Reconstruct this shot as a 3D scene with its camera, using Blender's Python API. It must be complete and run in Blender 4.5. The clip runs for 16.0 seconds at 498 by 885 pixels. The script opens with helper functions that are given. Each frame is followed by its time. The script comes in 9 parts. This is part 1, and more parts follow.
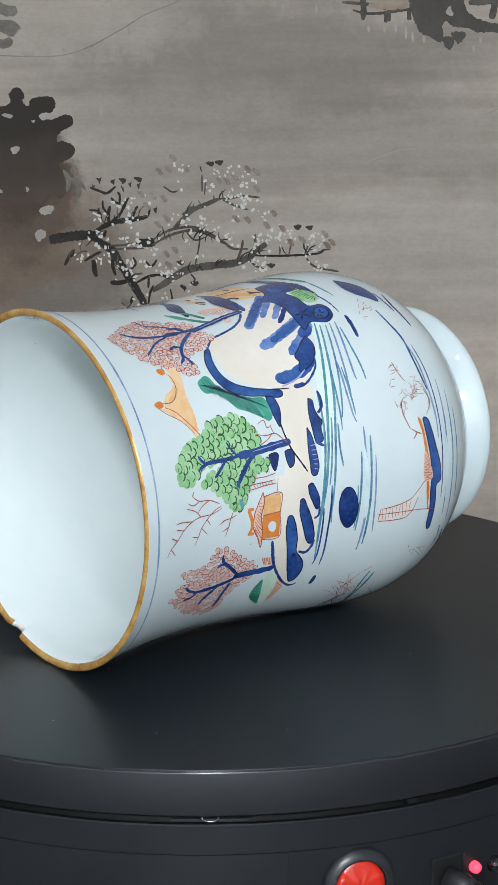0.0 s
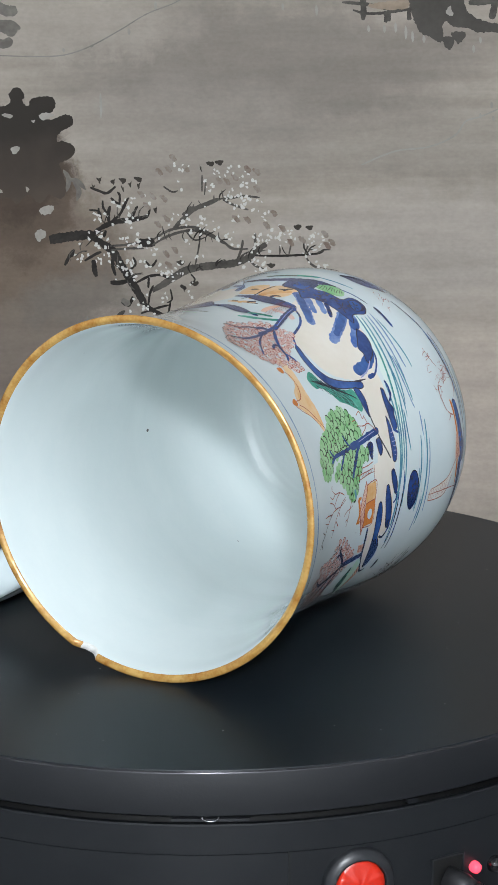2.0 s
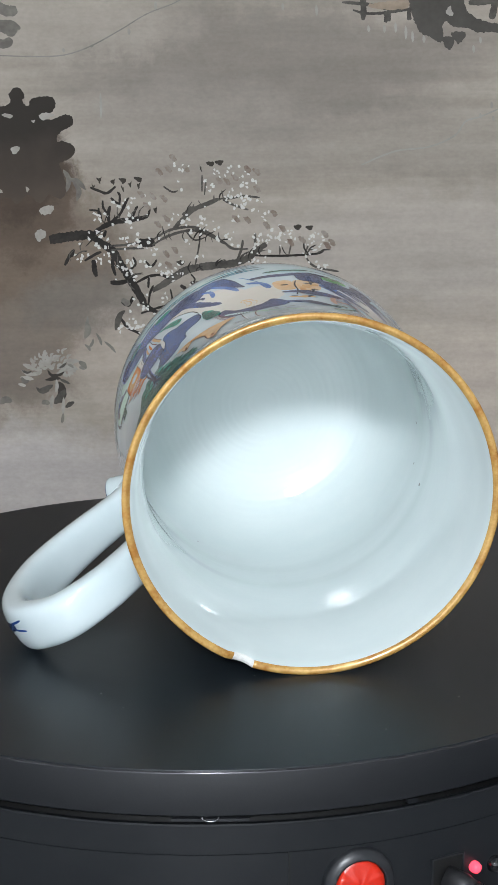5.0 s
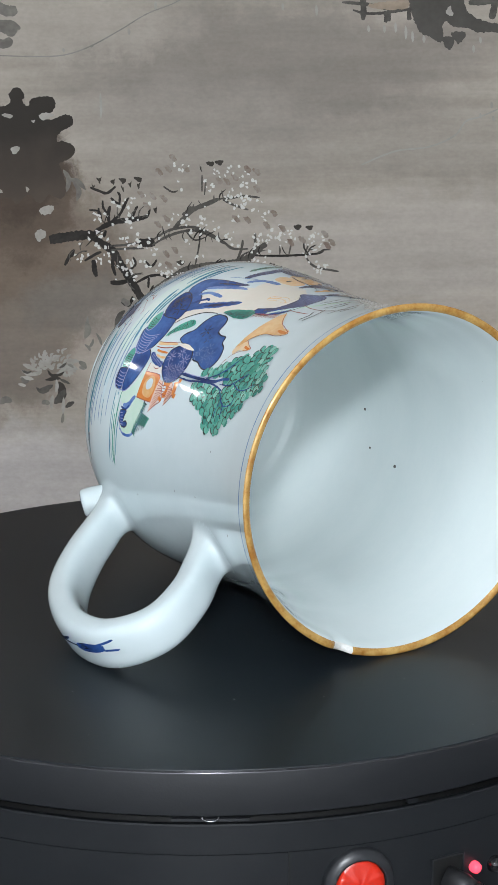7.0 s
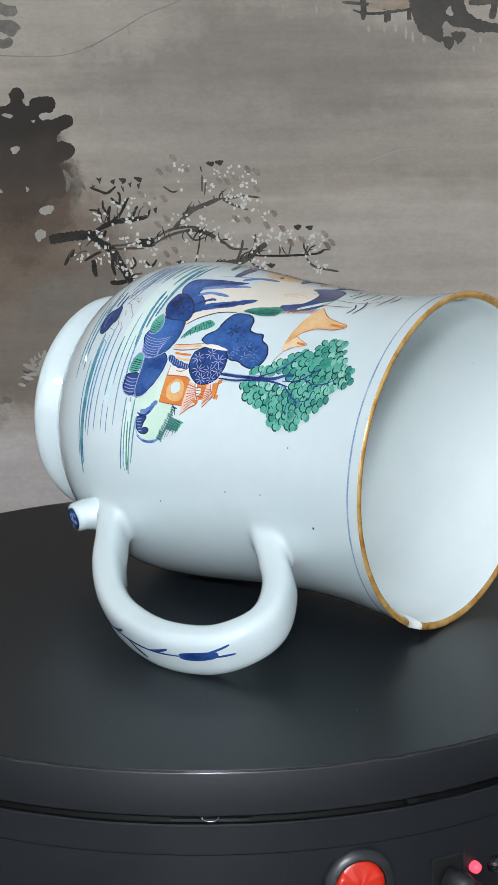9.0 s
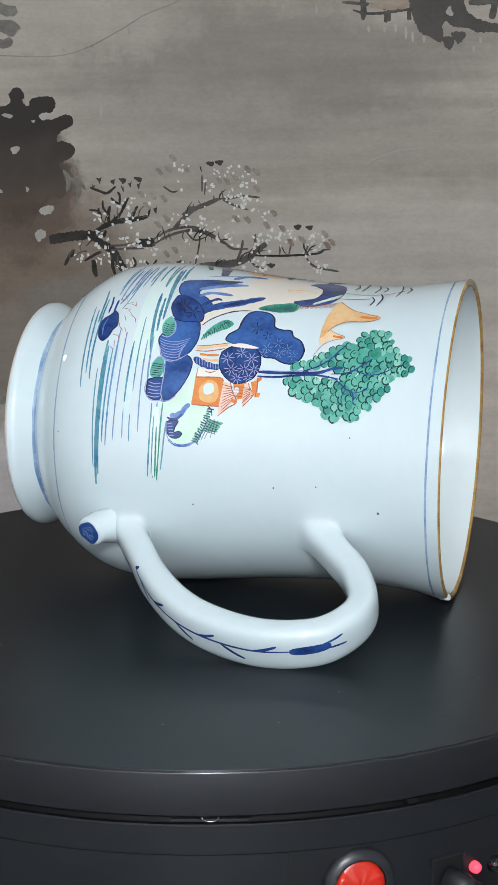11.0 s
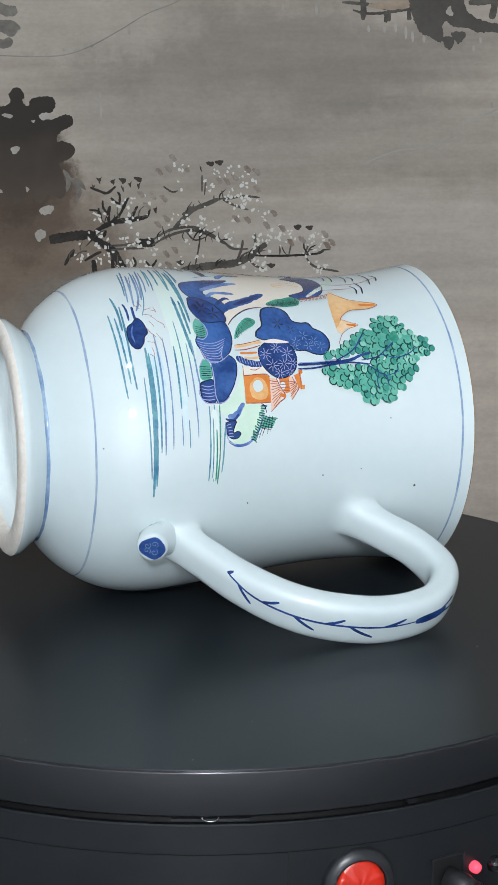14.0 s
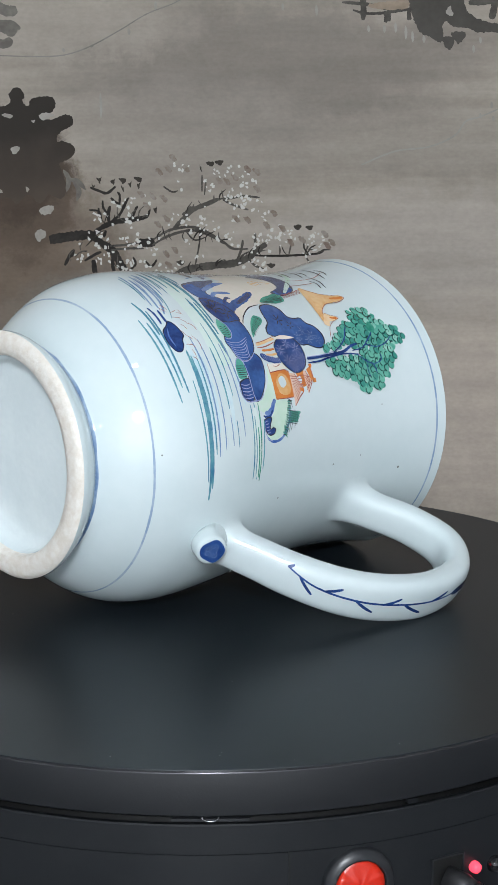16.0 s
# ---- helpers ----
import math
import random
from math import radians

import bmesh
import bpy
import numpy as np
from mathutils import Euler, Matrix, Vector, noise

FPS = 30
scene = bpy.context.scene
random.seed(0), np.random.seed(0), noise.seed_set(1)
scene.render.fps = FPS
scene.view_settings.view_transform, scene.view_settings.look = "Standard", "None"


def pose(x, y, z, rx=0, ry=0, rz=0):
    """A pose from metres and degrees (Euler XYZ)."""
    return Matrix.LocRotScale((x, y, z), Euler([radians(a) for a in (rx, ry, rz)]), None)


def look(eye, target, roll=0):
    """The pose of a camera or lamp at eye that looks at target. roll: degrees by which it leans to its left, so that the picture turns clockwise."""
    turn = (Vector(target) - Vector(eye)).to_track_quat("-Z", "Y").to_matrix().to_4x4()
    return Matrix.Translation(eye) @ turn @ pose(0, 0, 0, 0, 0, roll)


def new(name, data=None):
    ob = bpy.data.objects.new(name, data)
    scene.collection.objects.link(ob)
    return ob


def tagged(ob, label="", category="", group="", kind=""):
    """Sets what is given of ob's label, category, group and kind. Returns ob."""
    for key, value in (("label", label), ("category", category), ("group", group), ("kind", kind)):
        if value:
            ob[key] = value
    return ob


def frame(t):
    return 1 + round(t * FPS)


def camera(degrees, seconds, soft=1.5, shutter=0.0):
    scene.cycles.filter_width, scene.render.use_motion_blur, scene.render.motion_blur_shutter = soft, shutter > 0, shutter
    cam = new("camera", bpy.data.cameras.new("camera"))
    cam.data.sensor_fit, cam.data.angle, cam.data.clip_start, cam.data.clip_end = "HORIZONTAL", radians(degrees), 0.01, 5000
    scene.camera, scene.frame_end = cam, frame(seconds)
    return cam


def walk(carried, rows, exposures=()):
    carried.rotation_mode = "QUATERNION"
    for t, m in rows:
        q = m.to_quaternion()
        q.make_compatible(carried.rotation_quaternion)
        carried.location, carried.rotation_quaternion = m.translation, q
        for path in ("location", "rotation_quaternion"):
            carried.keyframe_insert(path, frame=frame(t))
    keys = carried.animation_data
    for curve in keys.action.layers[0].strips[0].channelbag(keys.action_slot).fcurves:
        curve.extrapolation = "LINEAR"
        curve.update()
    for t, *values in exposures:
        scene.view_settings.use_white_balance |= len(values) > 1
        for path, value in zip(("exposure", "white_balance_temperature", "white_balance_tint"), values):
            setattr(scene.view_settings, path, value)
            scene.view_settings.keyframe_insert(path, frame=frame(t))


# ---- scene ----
from mathutils import geometry as mathutils_geometry

cam = camera(18.13, 16.0, soft=1.5)
EYE = (0.0, -0.45, 0.1455)
STAND = look(EYE, (0.0109, 0.0383, 0.0385), -0.379)
walk(cam, [(0, STAND), (16, STAND)], exposures=[(0, 0.14), (2.5, 0.28), (7, 0.24), (12.5, 0.04), (16, 0.08)])

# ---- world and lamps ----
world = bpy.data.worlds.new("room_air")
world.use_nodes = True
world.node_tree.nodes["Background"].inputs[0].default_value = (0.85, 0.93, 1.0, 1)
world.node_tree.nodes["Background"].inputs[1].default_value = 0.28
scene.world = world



def area_lamp(name, eye, target, sx, sy, watts, colour):
    data = bpy.data.lights.new(name, "AREA")
    data.shape, data.size, data.size_y, data.energy, data.color = "RECTANGLE", sx, sy, watts, colour
    ob = new(name, data)
    ob.matrix_world = look(eye, target)
    return ob


area_lamp("desk_lamp_light", (-0.02, -1.00, 0.46), (0, 0, 0.05), 0.10, 0.075, 7.0, (0.88, 0.94, 1.0))
area_lamp("ceiling_lamp_light", (-0.05, -0.72, 1.08), (0, 0, 0.05), 0.060, 0.042, 1.1, (0.88, 0.94, 1.0))
area_lamp("side_lamp_light", (-0.42, 0.22, 0.225), (0, 0, 0.05), 0.015, 0.012, 0.03, (0.95, 0.97, 1.0))
# added unseen fill: brightens the south wall so its bounce softens the shade
area_lamp("added_fill_light", (-0.15, -1.3, 0.55), (-0.15, -2.2, 0.45), 0.5, 0.3, 50.0, (0.855, 0.915, 1.0))


# ---- materials ----
def material(name, colour, rough=0.5, metal=0.0, coat=0.0, vary=0.0, scale=200.0, bump=0.0, bump_scale=400.0, second=None, stretch=None, ior=1.5, spec=0.5):
    """A Principled surface whose colour wanders between colour and second at two sizes of noise."""
    m = bpy.data.materials.new(name)
    m.use_nodes = True
    t = m.node_tree
    b = t.nodes["Principled BSDF"]
    b.inputs["Base Color"].default_value = (*colour, 1)
    b.inputs["Roughness"].default_value, b.inputs["Metallic"].default_value = rough, metal
    b.inputs["Coat Weight"].default_value, b.inputs["Coat Roughness"].default_value, b.inputs["IOR"].default_value = coat, 0.04, ior
    b.inputs["Specular IOR Level"].default_value = spec
    co = t.nodes.new("ShaderNodeTexCoord")
    src = co.outputs["Object"]
    if stretch:
        mp = t.nodes.new("ShaderNodeMapping")
        mp.inputs["Scale"].default_value = stretch
        t.links.new(src, mp.inputs[0])
        src = mp.outputs[0]
    if vary:
        second = second or tuple(c * 0.55 for c in colour)
        n1, n2 = t.nodes.new("ShaderNodeTexNoise"), t.nodes.new("ShaderNodeTexNoise")
        n1.inputs["Scale"].default_value, n2.inputs["Scale"].default_value = scale, scale * 7
        n1.inputs["Detail"].default_value = 4
        add, ramp, mix = t.nodes.new("ShaderNodeMath"), t.nodes.new("ShaderNodeMapRange"), t.nodes.new("ShaderNodeMix")
        add.operation, mix.data_type = "MULTIPLY_ADD", "RGBA"
        add.inputs[1].default_value = 0.35
        ramp.inputs[1].default_value, ramp.inputs[2].default_value, ramp.inputs[4].default_value = 0.5, 0.85, vary
        mix.inputs[6].default_value, mix.inputs[7].default_value = (*colour, 1), (*second, 1)
        for n in (n1, n2):
            t.links.new(src, n.inputs["Vector"])
        t.links.new(n2.outputs[0], add.inputs[0])
        t.links.new(n1.outputs[0], add.inputs[2])
        t.links.new(add.outputs[0], ramp.inputs[0])
        t.links.new(ramp.outputs[0], mix.inputs[0])
        t.links.new(mix.outputs[2], b.inputs["Base Color"])
    if bump:
        n3, bp = t.nodes.new("ShaderNodeTexNoise"), t.nodes.new("ShaderNodeBump")
        n3.inputs["Scale"].default_value, bp.inputs["Strength"].default_value, bp.inputs["Distance"].default_value = bump_scale, bump, 0.0005
        t.links.new(src, n3.inputs["Vector"])
        t.links.new(n3.outputs[0], bp.inputs["Height"])
        t.links.new(bp.outputs[0], b.inputs["Normal"])
    return m


GLAZE = material("white_glaze", (0.605, 0.685, 0.70), 0.045, coat=0.3, vary=0.6, scale=45, second=(0.55, 0.645, 0.66), bump=0.10, bump_scale=90)
# same glaze with a lighter base, which brightens the shaded inside by colour
INSIDE = material("lightened_inner_glaze", (0.70, 0.765, 0.76), 0.05, coat=0.3, vary=0.5, scale=60, second=(0.65, 0.73, 0.73), bump=0.08, bump_scale=75, stretch=(1, 1, 2))
UNGLAZED = material("bare_foot_clay", (0.77, 0.74, 0.69), 0.55, vary=0.8, scale=500, second=(0.66, 0.60, 0.52), bump=0.4, bump_scale=900)
GILT = material("brown_gilt", (0.34, 0.15, 0.026), 0.24, metal=0.15, coat=0.4, vary=1.0, scale=190, second=(0.58, 0.36, 0.11), bump=0.3, bump_scale=500)
ROUGH_GLAZE = material("pitted_white_glaze", (0.70, 0.77, 0.78), 0.08, coat=0.3, vary=0.6, scale=90, second=(0.62, 0.70, 0.72), bump=0.55, bump_scale=210)
CHIP = material("broken_porcelain", (0.72, 0.72, 0.69), 0.55, vary=0.5, scale=500, bump=0.4, bump_scale=900)
COBALT = material("cobalt_enamel", (0.008, 0.024, 0.115), 0.09, coat=0.4, vary=1.0, scale=140, second=(0.026, 0.080, 0.27))
COBALT_WASH = material("pale_cobalt_wash", (0.042, 0.115, 0.36), 0.09, coat=0.4, vary=0.9, scale=150, second=(0.20, 0.30, 0.55))
INK_LINE = material("dark_enamel_line", (0.012, 0.016, 0.05), 0.12, coat=0.3, vary=0.6, scale=300)
RED_LINE = material("iron_red_line", (0.27, 0.055, 0.038), 0.15, coat=0.3, vary=0.8, scale=400, second=(0.40, 0.13, 0.09))
PINK = material("pink_enamel", (0.66, 0.44, 0.39), 0.12, coat=0.3, vary=0.9, scale=500, second=(0.72, 0.58, 0.53))
ORANGE = material("orange_enamel", (0.58, 0.15, 0.022), 0.12, coat=0.3, vary=0.9, scale=150, second=(0.68, 0.25, 0.06))
PEACH = material("peach_enamel", (0.74, 0.42, 0.17), 0.12, coat=0.3, vary=1.0, scale=90, second=(0.78, 0.60, 0.40))
CREAM = material("cream_enamel", (0.70, 0.65, 0.56), 0.12, coat=0.3, vary=1.0, scale=60, second=(0.75, 0.71, 0.63))
GREEN = material("leaf_green_enamel", (0.16, 0.42, 0.16), 0.12, coat=0.3, vary=1.0, scale=160, second=(0.34, 0.58, 0.31))
JADE = material("jade_green_enamel", (0.02, 0.21, 0.15), 0.12, coat=0.3, vary=1.0, scale=160, second=(0.08, 0.36, 0.26))
MINT = material("pale_mint_enamel", (0.50, 0.70, 0.54), 0.12, coat=0.3, vary=1.0, scale=90, second=(0.62, 0.74, 0.66))
TEAL_LINE = material("teal_line", (0.04, 0.16, 0.27), 0.12, coat=0.3, vary=0.9, scale=260, second=(0.13, 0.34, 0.38))
BLUE_LINE = material("blue_band_line", (0.10, 0.19, 0.36), 0.1, coat=0.4, vary=0.9, scale=120, second=(0.24, 0.35, 0.50))
RING_LINE = material("washed_blue_ring", (0.12, 0.22, 0.40), 0.1, coat=0.4, vary=1.0, scale=110, second=(0.34, 0.45, 0.58))
FAINT_LINE = material("faint_blue_ring", (0.23, 0.33, 0.48), 0.1, coat=0.4, vary=1.0, scale=90, second=(0.42, 0.51, 0.60))
SPECK = material("kiln_speck", (0.05, 0.045, 0.04), 0.4)
SHEEN = material("satin_black_plate", (0.0058, 0.0093, 0.0130), 0.37, vary=0.6, scale=14, second=(0.0095, 0.0138, 0.0180), bump=0.06, bump_scale=2600, ior=1.42, spec=0.42)
BLACK = material("black_plastic", (0.0085, 0.0098, 0.0118), 0.40, vary=0.8, scale=30, second=(0.0135, 0.0148, 0.0168), bump=0.03, bump_scale=1500, spec=0.36)
# near-black puts the gap's and socket's shade into colour; also feet and seam
DEEP = material("gap_shade_and_feet_black", (0.004, 0.004, 0.004), 0.6)
METAL = material("grey_metal_edge", (0.30, 0.31, 0.33), 0.25, metal=0.9, vary=0.5, scale=200)
DARKMETAL = material("dark_ring_plastic", (0.020, 0.021, 0.024), 0.34, vary=0.5, scale=150, bump=0.1)
RED = material("red_button", (0.60, 0.025, 0.008), 0.28, coat=0.2, vary=0.6, scale=120, second=(0.48, 0.015, 0.006), bump=0.05)
DUST = material("grey_dust", (0.30, 0.30, 0.29), 0.8)
WOOD = material("grey_stained_wood", (0.12, 0.12, 0.125), 0.5, vary=0.9, scale=9, second=(0.08, 0.08, 0.085), stretch=(1, 8, 8))
WALL = material("painted_room_wall", (0.72, 0.72, 0.71), 0.8, vary=0.4, scale=6, second=(0.66, 0.66, 0.65), bump=0.1, bump_scale=120)


def glowing(name, colour, strength):
    m = material(name, colour, 0.2)
    b = m.node_tree.nodes["Principled BSDF"]
    b.inputs["Emission Color"].default_value, b.inputs["Emission Strength"].default_value = (*colour, 1), strength
    return m


LED_GLOW = glowing("red_led_glow", (1.0, 0.06, 0.10), 1.3)


# ---- mesh helpers ----
def mesh_object(name, verts, faces, mats, parent=None, label="", smooth=True, indices=None):
    me = bpy.data.meshes.new(name)
    me.from_pydata([tuple(v) for v in verts], [], faces)
    for m in (mats if isinstance(mats, (list, tuple)) else [mats]):
        me.materials.append(m)
    if indices is not None:
        me.polygons.foreach_set("material_index", indices)
    me.polygons.foreach_set("use_smooth", [smooth] * len(me.polygons))
    me.update()
    ob = new(name, me)
    if parent:
        ob.parent = parent
    if label:
        ob["label"] = label
    return ob


def part(name, bm, mat, parent=None, label="", smooth=False):
    bmesh.ops.recalc_face_normals(bm, faces=bm.faces)
    me = bpy.data.meshes.new(name)
    bm.to_mesh(me)
    bm.free()
    me.materials.append(mat)
    me.polygons.foreach_set("use_smooth", [smooth] * len(me.polygons))
    ob = new(name, me)
    if parent:
        ob.parent = parent
    if label:
        ob["label"] = label
    return ob


def box(x0, x1, y0, y1, z0, z1, bevel=0.0):
    bm = bmesh.new()
    bmesh.ops.create_cube(bm, size=1, matrix=Matrix.Translation(((x0 + x1) / 2, (y0 + y1) / 2, (z0 + z1) / 2)) @ Matrix.Diagonal((x1 - x0, y1 - y0, z1 - z0, 1)))
    if bevel:
        bmesh.ops.bevel(bm, geom=bm.edges[:], offset=bevel, segments=2, affect="EDGES", profile=0.5)
    return bm


def lathe(profile, n=128, closed=False):
    """Verts and faces of a profile of (radius, height) turned about z. A radius of 0 is a pole ring."""
    verts, faces = [], []
    for r, z in profile:
        verts += [(r * math.cos(2 * math.pi * i / n), r * math.sin(2 * math.pi * i / n), z) for i in range(n)]
    rows = len(profile)
    for j in range(rows if closed else rows - 1):
        a, b = j * n, (j + 1) % rows * n
        faces += [(a + i, a + (i + 1) % n, b + (i + 1) % n, b + i) for i in range(n)]
    return verts, faces


def catmull(points, step, closed=False):
    """A smooth line through points, in steps of about that length."""
    pts = [Vector(p) for p in points]
    n, out = len(pts), []
    for i in range(n if closed else n - 1):
        a, b, c, d = (pts[(i + k) % n] if closed else pts[min(max(i + k, 0), n - 1)] for k in (-1, 0, 1, 2))
        m = max(1, int((c - b).length / step + 0.5))
        for k in range(m):
            t = k / m
            out.append(0.5 * (2 * b + (c - a) * t + (2 * a - 5 * b + 4 * c - d) * t * t + (3 * b - a - 3 * c + d) * t ** 3))
    return out if closed else out + [pts[-1]]


def tube(path, radii, sides=10):
    """Verts and faces of a round rod along a path."""
    verts, faces, n = [], [], len(path)
    up = Vector((0.13, 0.21, 0.97))
    for i, p in enumerate(path):
        tan = (path[min(i + 1, n - 1)] - path[max(i - 1, 0)]).normalized()
        side = tan.cross(up).normalized()
        top = side.cross(tan)
        verts += [p + radii[i] * (math.cos(2 * math.pi * k / sides) * side + math.sin(2 * math.pi * k / sides) * top) for k in range(sides)]
    for i in range(n - 1):
        faces += [(i * sides + k, i * sides + (k + 1) % sides, (i + 1) * sides + (k + 1) % sides, (i + 1) * sides + k) for k in range(sides)]
    faces += [tuple(range(sides))[::-1], tuple(range((n - 1) * sides, n * sides))]
    return verts, faces


# ---- room ----
def room():
    tagged(part("floor", box(-1.6, 1.6, -2.2, 1.2, -0.85, -0.80), WOOD), "dark grey wooden floor of the room", "floor", kind="structure")
    tagged(part("wall_north", box(-1.6, 1.6, 1.2, 1.28, -0.80, 1.7), WALL), "plain grey painted wall behind the backdrop", "wall", kind="structure")
    tagged(part("wall_south", box(-1.6, 1.6, -2.28, -2.2, -0.80, 1.7), WALL), "plain grey painted wall", "wall", kind="structure")
    tagged(part("wall_east", box(1.6, 1.68, -2.2, 1.2, -0.80, 1.7), WALL), "plain grey painted wall", "wall", kind="structure")
    tagged(part("wall_west", box(-1.68, -1.6, -2.2, 1.2, -0.80, 1.7), WALL), "plain grey painted wall", "wall", kind="structure")
    tagged(part("ceiling", box(-1.6, 1.6, -2.2, 1.2, 1.7, 1.76), WALL), "plain grey ceiling", "ceiling", kind="structure")


def table():
    top = new("table")
    part("tabletop", box(-0.60, 0.60, -0.40, 0.285, -0.083, -0.058, 0.003), WOOD, top)
    for x in (-0.55, 0.55):
        for y in (-0.35, 0.24):
            part("leg", box(x - 0.025, x + 0.025, y - 0.025, y + 0.025, -0.80, -0.083, 0.003), WOOD, top)
    return tagged(top, "dark grey wooden table under the turntable", "table")


room()
table()

# ---- turntable ----
R_PLATE, SPIN = 0.1270, 11.531


def polar(deg, r, z):
    a = radians(deg)
    return Vector((r * math.cos(a), r * math.sin(a), z))


def facing(deg, z, r):
    """A frame on the base's wall: x along the wall, y up, z outwards."""
    return Matrix.Translation(polar(deg, r, z)) @ Matrix.Rotation(radians(deg + 90), 4, "Z") @ Matrix.Rotation(radians(90), 4, "X")


def turned(name, profile, mat, parent, m=None, label="", n=64, closed=False):
    v, f = lathe([q[:2] for q in profile], n, closed)
    if m:
        v = [m @ Vector(p) for p in v]
    ob = mesh_object(name, v, f, mat, parent, label)
    hard = {j for j, q in enumerate(profile) if len(q) > 2}
    for e in ob.data.edges:
        a, c = e.vertices
        if a // n == c // n and a // n in hard:
            e.use_edge_sharp = True
    return ob


def turntable():
    base = new("turntable")
    R = R_PLATE
    turned("housing", [(0, -0.022), (R - 0.0020, -0.022, 1), (R - 0.0018, -0.0131, 1), (R - 0.0003, -0.0129, 1), (R, -0.0132, 1), (R, -0.0199, 1), (R - 0.0003, -0.0200, 1), (R - 0.0003, -0.0202, 1), (R, -0.0203, 1),
                       (R + 0.0006, -0.050), (R - 0.001, -0.054), (R - 0.006, -0.054), (0, -0.054)], BLACK, base, n=256)
    turned("drive_ring", [(0.0, -0.0220), (0.1190, -0.0220), (0.1190, -0.0112), (0, -0.0112)], DEEP, base, n=128)
    # moulding seam and clip in the gap
    seam = box(-0.0002, 0.0002, -0.012, 0.0075, -0.0002, 0.00012)
    bmesh.ops.transform(seam, matrix=facing(-82.9, -0.0275, R + 0.0004), verts=seam.verts)
    part("seam", seam, DEEP, base)
    curl = [facing(-90.9, -0.0121, R - 0.0012) @ Vector((0.0019 * math.cos(a), 0.0006 - 0.0011 * math.sin(a), 0)) for a in [i * math.pi / 12 for i in range(13)]]
    mesh_object("clip", *tube(curl, [0.00022] * 13, 8), METAL, base)
    strip = box(-0.0088, 0.0088, -0.0004, 0.0003, -0.001, 0.0002)
    bmesh.ops.transform(strip, matrix=facing(-90.9, -0.0123, R - 0.0016), verts=strip.verts)
    part("spring_strip", strip, DARKMETAL, base)
    stop = box(-0.0012, 0.0012, -0.0005, 0.0006, -0.001, 0.0004)
    bmesh.ops.transform(stop, matrix=facing(-69.3, -0.0121, R - 0.0012), verts=stop.verts)
    part("stop", stop, BLACK, base)
    for leg in (-150, -30, 90):
        turned("foot", [(0, -0.0535), (0.009, -0.0535), (0.009, -0.057), (0.008, -0.058), (0, -0.058)], DEEP, base, Matrix.Translation(polar(leg, 0.105, 0)), n=24)
    # round rocker switch
    m = facing(-75.6, -0.0294, R + 0.0004)
    sw = turned("switch_ring", [(0.0086, -0.001), (0.0086, 0.0004), (0.0083, 0.0010), (0.0066, 0.0020), (0.0062, 0.0020), (0.0060, 0.0012), (0.0060, -0.0016), (0.0058, -0.002)], DARKMETAL, base, m, "dark grey ring round the switch")
    v, f = lathe([(0, 0.0011), (0.0026, 0.0011), (0.0047, 0.0011), (0.0054, 0.0010), (0.0058, 0.0005), (0.0059, -0.003)], 64)
    rock = []
    for p in v:
        x, y, z = p
        rock.append(m @ Vector((x, y, z + (0.0012 * min(max((0.0034 - y) / 0.0010, 0), 1) if z > 0 else 0))))
    mesh_object("rocker_button", rock, f, RED, sw, "glossy red rocker button")
    # power socket with plug and cable
    m = facing(-65.3, -0.0322, R + 0.0004)
    bm = bmesh.new()
    for x0, x1, y0, y1 in ((-0.0044, -0.0041, -0.006, 0.0052), (0.0041, 0.0044, -0.006, 0.0052), (-0.0041, 0.0041, 0.0049, 0.0052), (-0.0041, 0.0041, -0.006, -0.0057)):
        bmesh.ops.create_cube(bm, size=1, matrix=m @ Matrix.Translation(((x0 + x1) / 2, (y0 + y1) / 2, 0.0001)) @ Matrix.Diagonal((x1 - x0, y1 - y0, 0.0008, 1)))
    sock = part("socket_frame", bm, DARKMETAL, base)
    # flat near-black plate stands for the shaded depth of the socket
    hole = box(-0.0041, 0.0041, -0.0057, 0.0049, -0.0004, 0.00005)
    bmesh.ops.transform(hole, matrix=m, verts=hole.verts)
    part("socket_face", hole, DEEP, sock)
    PLUG = material("matt_black_rubber", (0.020, 0.020, 0.022), 0.38, vary=0.5, scale=200)
    m2 = m @ Matrix.Translation((-0.0004, -0.0004, 0)) @ Matrix.Rotation(radians(34), 4, "Y") @ Matrix.Rotation(radians(12), 4, "X") @ Matrix.Diagonal((0.82, 0.82, 0.9, 1))
    prof = [(0, 0.0), (0.0036, 0.0), (0.0037, 0.0055), (0.0033, 0.0066)]
    for k in range(6):
        z = 0.0068 + k * 0.0016
        prof += [(0.0031 - k * 0.0001, z), (0.0031 - k * 0.0001, z + 0.0009), (0.0025 - k * 0.0001, z + 0.001), (0.0025 - k * 0.0001, z + 0.0015)]
    prof += [(0.0019, 0.0172), (0, 0.0172)]
    plug = turned("power_plug", prof, PLUG, sock, m2, "ribbed black power plug with cable", n=32)
    tip = m2 @ Vector((0, 0, 0.0165))
    path = catmull([tip, m2 @ Vector((0, 0, 0.026)), m2 @ Vector((0.006, -0.012, 0.038)), Vector((tip.x + 0.03, tip.y - 0.045, -0.0560)), Vector((tip.x + 0.09, tip.y - 0.03, -0.0560)), Vector((0.30, -0.10, -0.0560))], 0.004)
    mesh_object("cable", *tube(path, [0.0018] * len(path), 10), BLACK, plug)
    # indicator lamp and receiver dome
    m = facing(-61.85, -0.0317, R + 0.0004)
